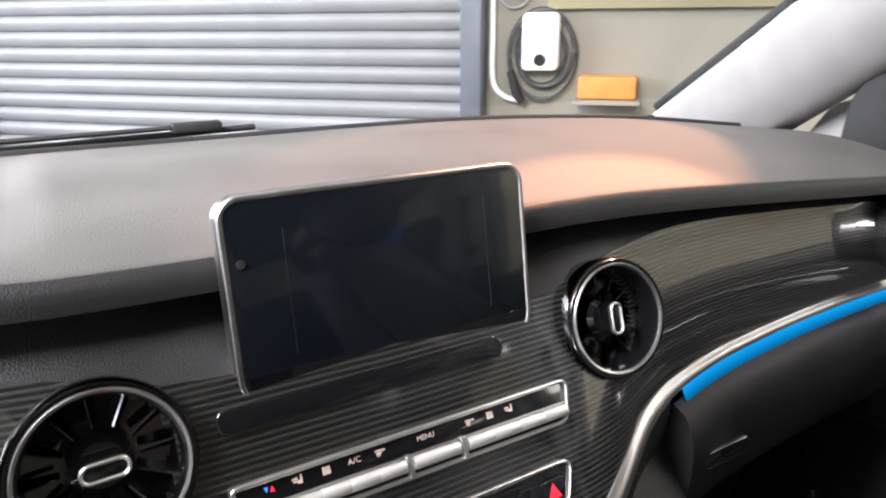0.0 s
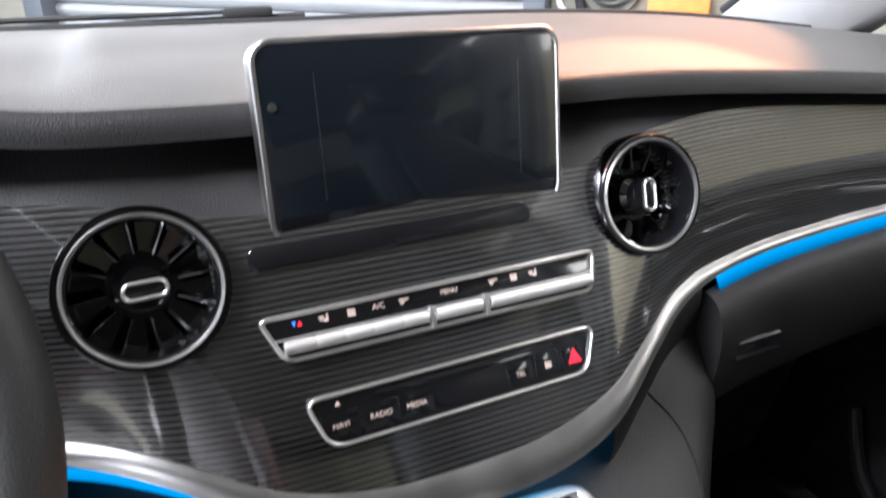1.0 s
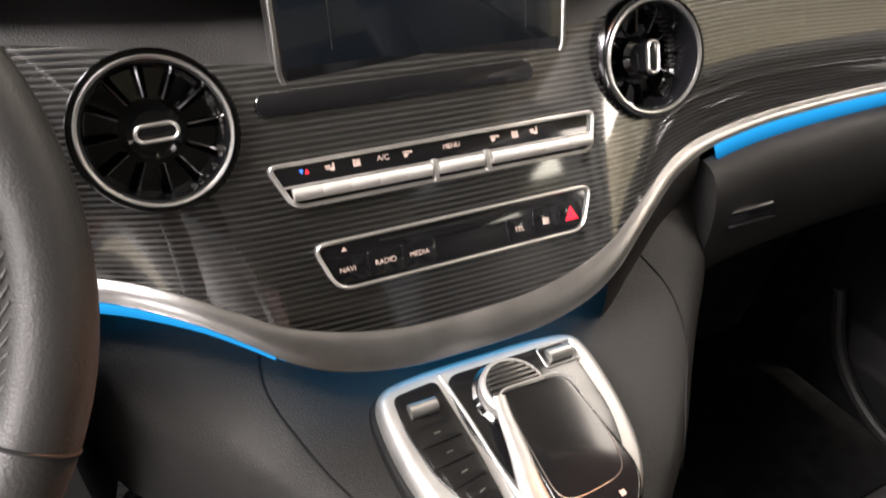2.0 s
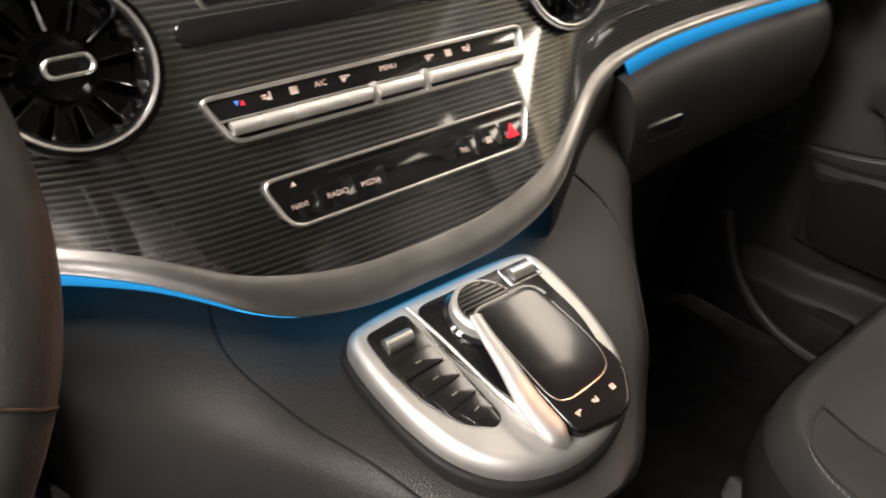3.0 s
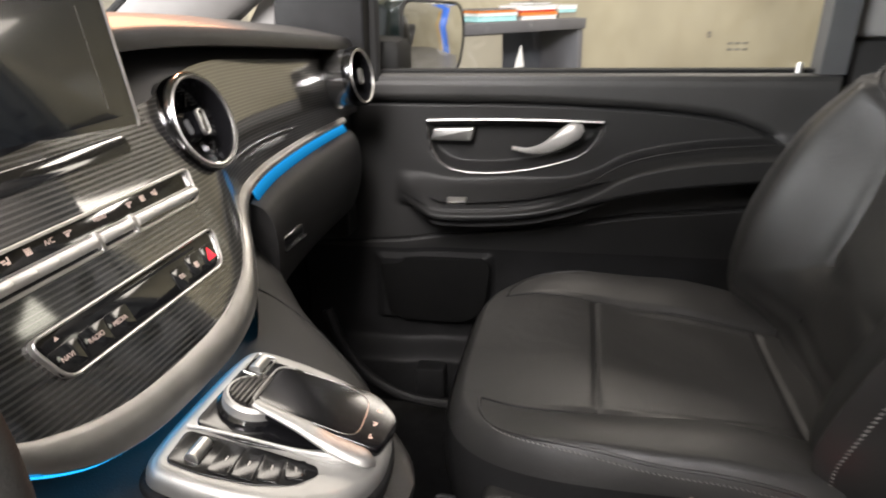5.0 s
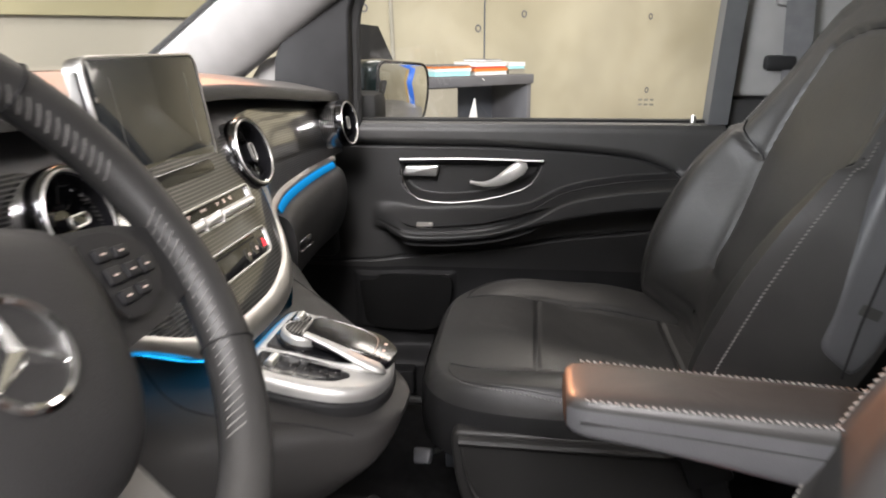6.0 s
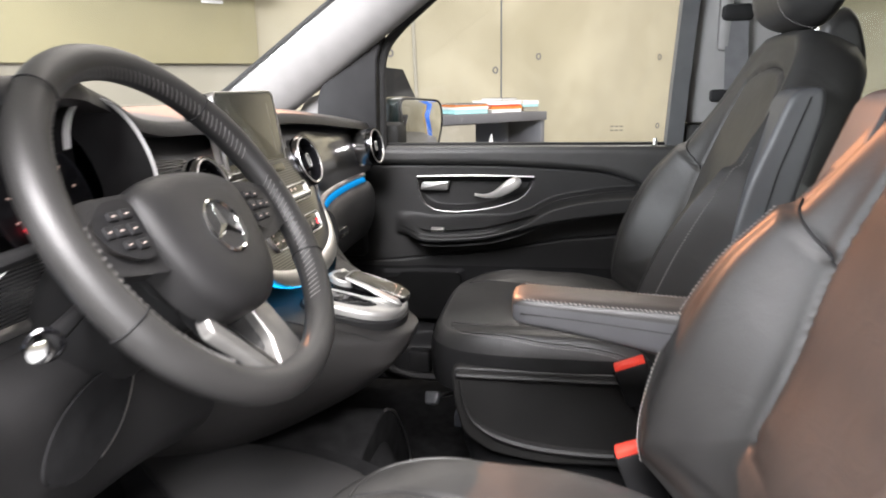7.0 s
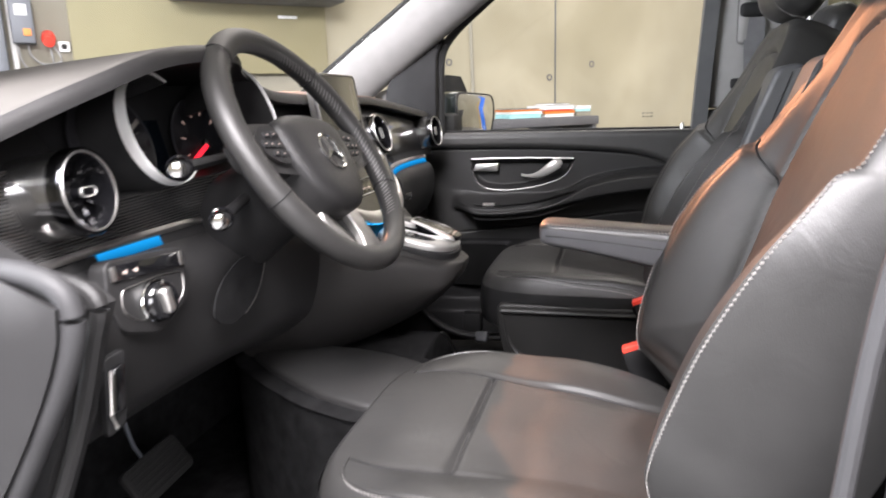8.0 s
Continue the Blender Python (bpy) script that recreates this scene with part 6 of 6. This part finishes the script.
bowl = part("bowl_trim", tube(smooth_path([on_door(y, 0.617 + 0.003 * math.sin(math.pi * (y - 0.07) / 0.325), 0.003) for y in steps(0.073, 0.392, 14)], 2), 0.0038, 10, False, 0.7), SATIN, door, "satin chrome upper edge")
part("bowl_line", tube([Vector((0.849, y, z)) for y, z in [(0.392, 0.606), (0.388, 0.58), (0.382, 0.56), (0.37, 0.54), (0.35, 0.526), (0.32, 0.5205), (0.28, 0.5195), (0.24, 0.523), (0.2, 0.529), (0.16, 0.539), (0.12, 0.552), (0.1, 0.565), (0.085, 0.585), (0.076, 0.606)]], [0.0008] * 2 + [0.0014] * 9 + [0.0012, 0.001, 0.0008], 8), GREYMETAL, door, "thin chrome line under the bowl")
DOORM = Matrix((Vector((0, -1, 0)), Vector((0, 0, 1)), Vector((-1, 0, 0)))).transposed().to_4x4()
part("lock_switch", plate(bend([(0.04, 0.012), (-0.036, 0.010), (-0.043, -0.012), (0.034, -0.013)], 0.004), Matrix.Translation((0.864, 0.345, 0.591)) @ DOORM, -0.01, 0.010, 0.003), SATIN, door, "pale grey lock switch")
lever = [(0.862, 0.235, 0.566), (0.850, 0.205, 0.564), (0.842, 0.175, 0.571), (0.838, 0.15, 0.585), (0.839, 0.128, 0.600), (0.843, 0.108, 0.608)]
part("handle", tube(smooth_path(lever, 4), [0.004 + 0.0125 * ease(i, 1, 15) - 0.010 * ease(i, 17, 20) for i in range(21)], 12, False, 0.45, (1, 0, 0)), ROLLER, door, "polished chrome door handle")
part("handle_pocket", plate(bend([(0.07, 0.028), (-0.06, 0.02), (-0.05, -0.03), (0.05, -0.03)], 0.02), Matrix.Translation((0.886, 0.18, 0.578)) @ DOORM, -0.01, 0.002, 0.002), material("brown_veneer", (0.06, 0.025, 0.015), 0.25, 0, 0.3, 12, coat=0.6), door, "dark brown handle pocket")
sw = Matrix.Translation((0.803, 0.33, 0.474)) @ turn_to((-0.55, 0, 0.85)) @ Matrix.Rotation(radians(90), 4, "Z")
part("window_switch", plate(rounded(0.032, 0.05, 0.004), sw, -0.006, 0.002, 0.002), PIANO, door, "window switch")
part("switch_tab", plate(rounded(0.017, 0.038, 0.003), sw, 0.002, 0.009, 0.003), SATIN, door, "silver window switch tab")
SPEAKER = material("speaker_mesh", (0.006, 0.006, 0.006), 0.9, 0, 0.2, 20, 1.0, 900)
SPEAKER.node_tree.nodes["Principled BSDF"].inputs["Specular IOR Level"].default_value = 0.1
part("speaker_grille", plate(bend([(0.115, 0.07), (-0.115, 0.068), (-0.1, -0.055), (-0.07, -0.07), (0.06, -0.07), (0.1, -0.04)], 0.03), Matrix.Translation((0.853, 0.385, 0.275)) @ DOORM, -0.004, 0.006, 0.003), SPEAKER, door, "black speaker grille")
part("pocket_rim", tube(smooth_path([(0.80, 0.60, 0.24), (0.79, 0.56, 0.15), (0.785, 0.5, 0.09), (0.78, 0.42, 0.06), (0.78, 0.3, 0.055), (0.78, 0.1, 0.055)], 5), 0.011, 10), SOFT, door, "grey rim of the door pocket")
part("pocket_holder", block(0.79, 0.83, 0.36, 0.42, 0.06, 0.125, 0.006), HARD, door)
part("window", block(0.884, 0.888, -0.29, 0.49, 0.70, 1.26, 0), GLASS, door, "clear side window")
part("lock_pin", lathe([(0.006, -0.002), (0.0055, 0.014), (0.004, 0.018), (0.001, 0.019)], Matrix.Translation((0.868, -0.237, 0.699)), 14), SATIN, door, "small grey lock pin")
part("window_print", merge(*[block(0.8825, 0.8835, -0.155 + i % 3 * 0.012, -0.147 + i % 3 * 0.012, 0.735 + i // 3 * 0.01, 0.739 + i // 3 * 0.01, 0) for i in range(6)]), CREAM, door)

# corner post with sail panel, and the mirror outside
POSTM = Matrix.Translation((0.80, 0, 0)) @ Matrix((Vector((0, -1, 0)), Vector((0, 0, 1)), Vector((-1, 0, 0)))).transposed().to_4x4()
setting("sail_panel", plate(bend([(-0.66, 0.70), (-0.49, 0.70), (-0.483, 0.93), (-0.46, 0.99), (-0.56, 0.935), (-0.625, 0.885), (-0.648, 0.84)], 0.012), POSTM, -0.07, 0.004, 0.006, 4), HARD, "black corner panel between windscreen pillar and window", "trim")
setting("window_post", tube(smooth_path([(0.845, 0.488, 0.69), (0.842, 0.484, 0.85), (0.836, 0.474, 0.94), (0.822, 0.43, 1.0), (0.80, 0.34, 1.07), (0.765, 0.16, 1.2), (0.75, 0.06, 1.27)], 5), 0.013, 10), RUBBER, "black rubber window seal", "seal")
setting("quarter_trim", plate(bend([(-0.74, 0.77), (-0.655, 0.77), (-0.655, 0.845), (-0.70, 0.83)], 0.01), POSTM, -0.06, -0.05, 0.002), PALE, "pale trim seen behind the corner panel", "trim")
mirror = thing("door_mirror", (0.98, 0.5, 0.69), "black door mirror with reflecting glass", "mirror")
MR = Matrix.Translation((1.05, 0.425, 0.752)) @ turn_to((-0.48, -0.87, 0.0))
shape = bend([(0.098, 0.064), (-0.088, 0.076), (-0.098, -0.082), (0.082, -0.078), (0.106, 0.0)], 0.03)
loops = [[MR @ Vector((x * k, y * k, z)) for x, y in shape] for k, z in ((1.0, 0.004), (1.03, 0.0), (1.07, -0.02), (1.05, -0.06), (0.9, -0.1), (0.6, -0.125), (0.1, -0.13))]
part("housing", loft(loops), PAINT, mirror, "dark glossy housing", 60)
part("mirror_glass", plate(inset(shape, 0.004), MR, 0.003, 0.006, 0.001), MIRROR, mirror, "mirror glass")
part("mirror_rim", frame_ring(inset(shape, -0.002), MR, 0.006, 0.0, 0.0075), RUBBER, mirror)
part("arm", block(0.89, 1.0, 0.45, 0.56, 0.68, 0.76, 0.02), RUBBER, mirror)

# ---- cabin shell ----
setting("floor", block(-0.85, 0.9, -2.6, 1.1, -0.06, 0.0, 0), CARPET, "black carpet of the car floor", "floor")
setting("firewall", block(-0.85, 0.9, 0.93, 0.98, 0, 0.79, 0), CARPET, "black carpeted bulkhead behind the pedals", "wall")
setting("footwell_side_1", block(0.845, 0.89, 0.66, 0.95, 0.0, 0.76, 0.01), CARPET, "black footwell side panel", "wall")
setting("footwell_side_2", block(-0.86, -0.80, 0.60, 0.95, 0.0, 0.70, 0.01), CARPET, "black footwell side panel", "wall")
setting("car_hood", sheet(lambda x, y: Vector((x, y, 0.79 - 0.06 * (y - 0.95) - 0.12 * (y - 0.95) ** 2 - 0.05 * x * x)), steps(-0.78, 0.78, 20), steps(1.0, 1.9, 14), 0.01), PAINT, "dark painted bonnet of the car", "bonnet")
setting("front_body", block(-0.80, 0.82, 1.0, 1.88, -0.12, 0.60, 0.03), PAINT, "dark painted front body of the car", "body")
setting("cowl", sheet(lambda x, v: Vector((x, BACKY(x) - 0.005 + 0.13 * v, BACKZ(x) - 0.001 - 0.035 * v)), steps(-0.78, 0.78, 30), steps(0, 1, 3), 0.008), RUBBER, "black windscreen cowl", "trim")
setting("screen_edge", tube([(x, BACKY(x), BACKZ(x) + 0.001) for x in steps(-0.76, 0.76, 40)], 0.004, 8), RUBBER, "black edge at the foot of the windscreen", "trim")
wiper = thing("windscreen_wiper", (-0.1, 0.98, 0.83), "black windscreen wiper lying at the foot of the glass", "wiper")
part("arm", tube([(-0.62, 0.93, 0.822), (-0.3, 0.975, 0.827), (0.025, 1.0, 0.827)], [0.006, 0.005, 0.004], 8, False, 0.7), RUBBER, wiper)
part("blade", tube([(-0.55, 0.955, 0.812), (-0.25, 0.99, 0.816), (0.075, 1.01, 0.819)], 0.004, 8), RUBBER, wiper)
part("joint", block(-0.03, 0.03, 0.99, 1.008, 0.820, 0.832, 0.003), RUBBER, wiper, "black wiper joint")


def pillar(s, n):
    """Pale trim of a windscreen pillar, s: the side."""
    rows = []
    for t in (-0.12, 0, 0.25, 0.5, 0.75, 1.0):
        up = Vector((0.765 - 0.10 * t, 0.895 - 0.70 * t, 0.848 + 0.462 * t))
        lo = Vector((0.815 - 0.10 * t, 0.70 - 0.71 * t, 0.818 + 0.482 * t))
        mid = (up + lo) / 2
        edge = [up + Vector((0.03, 0.01, 0)), up, up.lerp(lo, 0.12) + Vector((-0.018, -0.006, 0.0)), mid + Vector((-0.03, -0.012, 0)), up.lerp(lo, 0.85) + Vector((-0.02, -0.006, 0)), lo, lo + Vector((0.03, 0.01, 0))]
        rows.append([Vector((s * p.x, p.y, p.z)) for p in smooth_path(edge, 4)])
    setting("pillar_%d" % n, loft(rows), PALE, "pale grey woven windscreen pillar trim", "pillar", 50)
    rub = [Vector((s * (0.768 - 0.10 * t), 0.90 - 0.70 * t, 0.852 + 0.462 * t)) for t in steps(-0.1, 1.0, 8)]
    setting("pillar_seal_%d" % n, tube(rub, 0.008, 8), RUBBER, "black windscreen edge", "seal")


pillar(1, 1)
pillar(-1, 2)
wind = sheet(lambda u, v: Vector((u * (0.75 - 0.09 * v), 0.97 - 0.74 * v - 0.07 * abs(u) ** 2.5 * (1 - 0.4 * v), 0.83 + 0.49 * v)), steps(-1, 1, 20), steps(0, 1, 10), 0.004)
pane = setting("windscreen", wind, GLASS, "clear windscreen", "window")
pane.visible_shadow = False
for ob in door.children:
    if ob.name.startswith("window") and ob.data.materials[0] == GLASS:
        ob.visible_shadow = False
setting("roof", block(-0.70, 0.76, -2.6, 0.22, 1.31, 1.37, 0.03), HEADLINER, "pale grey headliner of the car", "ceiling")
setting("door_pillar_1", block(0.86, 0.93, -0.60, -0.305, 0.755, 1.31, 0.012), PALE, "pale grey door pillar trim", "pillar")
setting("door_pillar_lower", block(0.855, 0.93, -0.60, -0.305, 0.0, 0.753, 0.012), SOFT, "black lower door pillar trim", "pillar")
FRAMEGREY = material("grey_frame_trim", (0.09, 0.092, 0.095), 0.5, 0, 0.1, 20, 0.2, 700)
setting("window_frame", loft([[Vector((0.845, y, z)), Vector((0.845, y - 0.04, z)), Vector((0.9, y - 0.04, z)), Vector((0.9, y, z))] for y, z in ((-0.262, 0.70), (-0.27, 0.85), (-0.283, 1.05), (-0.30, 1.28))]), FRAMEGREY, "dark rear frame of the side window", "frame")
setting("rear_side", block(0.86, 0.93, -2.6, -0.60, 0.0, 0.74, 0.01), SOFT, "dark side panel of the rear cabin", "wall")
setting("rear_rail", block(0.80, 0.90, -2.6, -0.60, 1.16, 1.31, 0.02), PALE, "pale roof rail of the rear cabin", "wall")
setting("rear_side_2", block(-0.93, -0.86, -2.6, -0.62, 0.0, 0.74, 0.01), SOFT, "dark side panel of the rear cabin", "wall")
setting("rear_rail_2", block(-0.90, -0.80, -2.6, -0.62, 1.16, 1.28, 0.02), PALE, "pale roof rail of the rear cabin", "wall")
setting("rear_wall", merge(block(-0.85, 0.93, -2.66, -2.6, 0.0, 0.80, 0.01), block(-0.85, 0.93, -2.66, -2.6, 1.20, 1.37, 0.01), block(-0.85, -0.70, -2.66, -2.6, 0.79, 1.21, 0.01), block(0.72, 0.93, -2.66, -2.6, 0.79, 1.21, 0.01)), SOFT, "dark rear end of the cabin", "wall")
TINTED = clear_glass("tinted_glass", (0.7, 0.72, 0.7), 0.006)
setting("rear_window", block(0.875, 0.88, -2.6, -0.6, 0.74, 1.16, 0), TINTED, "dark tinted rear side window", "window")
# Unseen left and tailgate glazing, added to let light onto the veneer.
setting("rear_window_2", block(-0.88, -0.875, -2.6, -0.62, 0.74, 1.16, 0), TINTED, "dark tinted rear side window", "window")
setting("tailgate_window", block(-0.70, 0.72, -2.635, -2.63, 0.80, 1.20, 0), TINTED, "dark tinted tailgate window", "window")
setting("rear_pillar", block(0.85, 0.92, -1.75, -1.55, 0.74, 1.16, 0.01), PALE, "pale rear pillar", "pillar")
seatbelt = thing("seat_belt", (0.85, -0.42, 0.6), "dark seat belt hanging from the door pillar", "seat belt")
part("webbing", sheet(lambda u, v: Vector((0.848 - 0.006 * math.sin(3 * v), -0.412 + 0.027 * u - 0.02 * v, 1.02 - 0.52 * v)), steps(-1, 1, 4), steps(0, 1, 12), 0.0016), BELT, seatbelt)
part("guide", block(0.835, 0.86, -0.45, -0.375, 1.0, 1.04, 0.012), HARD, seatbelt, "black belt guide")
part("slot_cover", block(0.838, 0.862, -0.42, -0.36, 0.808, 0.838, 0.008), HARD, seatbelt, "black belt clip")
part("adjuster", block(0.845, 0.862, -0.405, -0.37, 0.93, 1.20, 0.012), PALE, seatbelt, "pale height adjuster")

# door opening on the driver's side
JAMBGREY = material("grey_jamb_paint", (0.022, 0.0217, 0.0225), 0.5, 0, 0.1, 10, 0.1, 500)
JAMB = material("dark_grey_seal", (0.03, 0.03, 0.032), 0.65, 0, 0.15, 20, 0.2, 700)


def jamb_point(u, v):
    z = 0.665 - 0.70 * v
    edge = curve([0.0, 0.02, 0.06, 0.16, 0.31, 0.5, 1.0], [0.44, 0.385, 0.372, 0.40, 0.465, 0.56, 0.62])(v)
    return Vector((-0.845 - 0.04 * u, edge + 0.005 + 0.16 * u, z))


setting("door_jamb", sheet(jamb_point, steps(0, 1, 8), steps(0, 1, 24), 0.01), JAMBGREY, "grey door jamb", "jamb")
rim_path = smooth_path([(-0.835, 0.52, 0.662), (-0.832, 0.46, 0.664), (-0.831, 0.418, 0.661), (-0.83, 0.388, 0.650), (-0.83, 0.376, 0.630), (-0.83, 0.380, 0.60), (-0.83, 0.404, 0.55), (-0.83, 0.467, 0.446), (-0.83, 0.52, 0.36), (-0.83, 0.58, 0.2), (-0.83, 0.6, 0.0)], 6)
setting("jamb_rim", tube(rim_path, 0.011, 12), JAMB, "grey rounded rim of the door opening", "rim")
lip = smooth_path([(-0.80, 0.58, 0.76), (-0.80, 0.54, 0.69), (-0.797, 0.47, 0.655), (-0.79, 0.405, 0.64), (-0.79, 0.384, 0.622), (-0.79, 0.393, 0.59), (-0.79, 0.42, 0.51), (-0.79, 0.458, 0.423), (-0.79, 0.52, 0.30), (-0.79, 0.56, 0.05)], 6)
setting("door_seal", tube(lip, 0.009, 10), SOFT, "dark grey edge beside the dashboard", "seal")
setting("dash_end", loft([[Vector((-0.77, 0.44 + dy, z)), Vector((-0.80, 0.45 + dy, z)), Vector((-0.80, 0.62, z)), Vector((-0.77, 0.62, z))] for z, dy in ((0.15, 0.1), (0.3, 0.075), (0.42, 0.02), (0.51, -0.02), (0.59, -0.046), (0.622, -0.058), (0.638, -0.04), (0.652, 0.02), (0.69, 0.10), (0.765, 0.13))]), SOFT, "black side end of the dashboard", "trim")
setting("sill_1", block(-0.92, -0.72, -0.6, 0.6, -0.12, -0.02, 0.02), RUBBER, "black door sill", "sill")
setting("door_pillar_2", block(-0.93, -0.80, -0.62, -0.30, -0.1, 1.31, 0.02), SOFT, "grey door pillar on the driver's side", "pillar")
for x, dy, r, mat, word in ((-0.81, 0.0, 0.007, JAMB, "grey"), (-0.835, -0.03, 0.014, RUBBER, "black"), (-0.85, -0.062, 0.012, VINYL2, "grey")):
    setting("door_pillar_seal", tube(smooth_path([(x, -0.33 + dy, 1.25), (x, -0.275 + dy, 0.9), (x, -0.237 + dy, 0.68), (x, -0.222 + dy, 0.53), (x, -0.215 + dy, 0.40), (x, -0.215 + dy, 0.0)], 6), r, 10), mat, word + " rubber seal along the door pillar", "seal")
setting("roof_rail_2", block(-0.80, -0.66, -2.6, 0.2, 1.27, 1.36, 0.02), PALE, "pale roof rail above the driver's door", "rail")
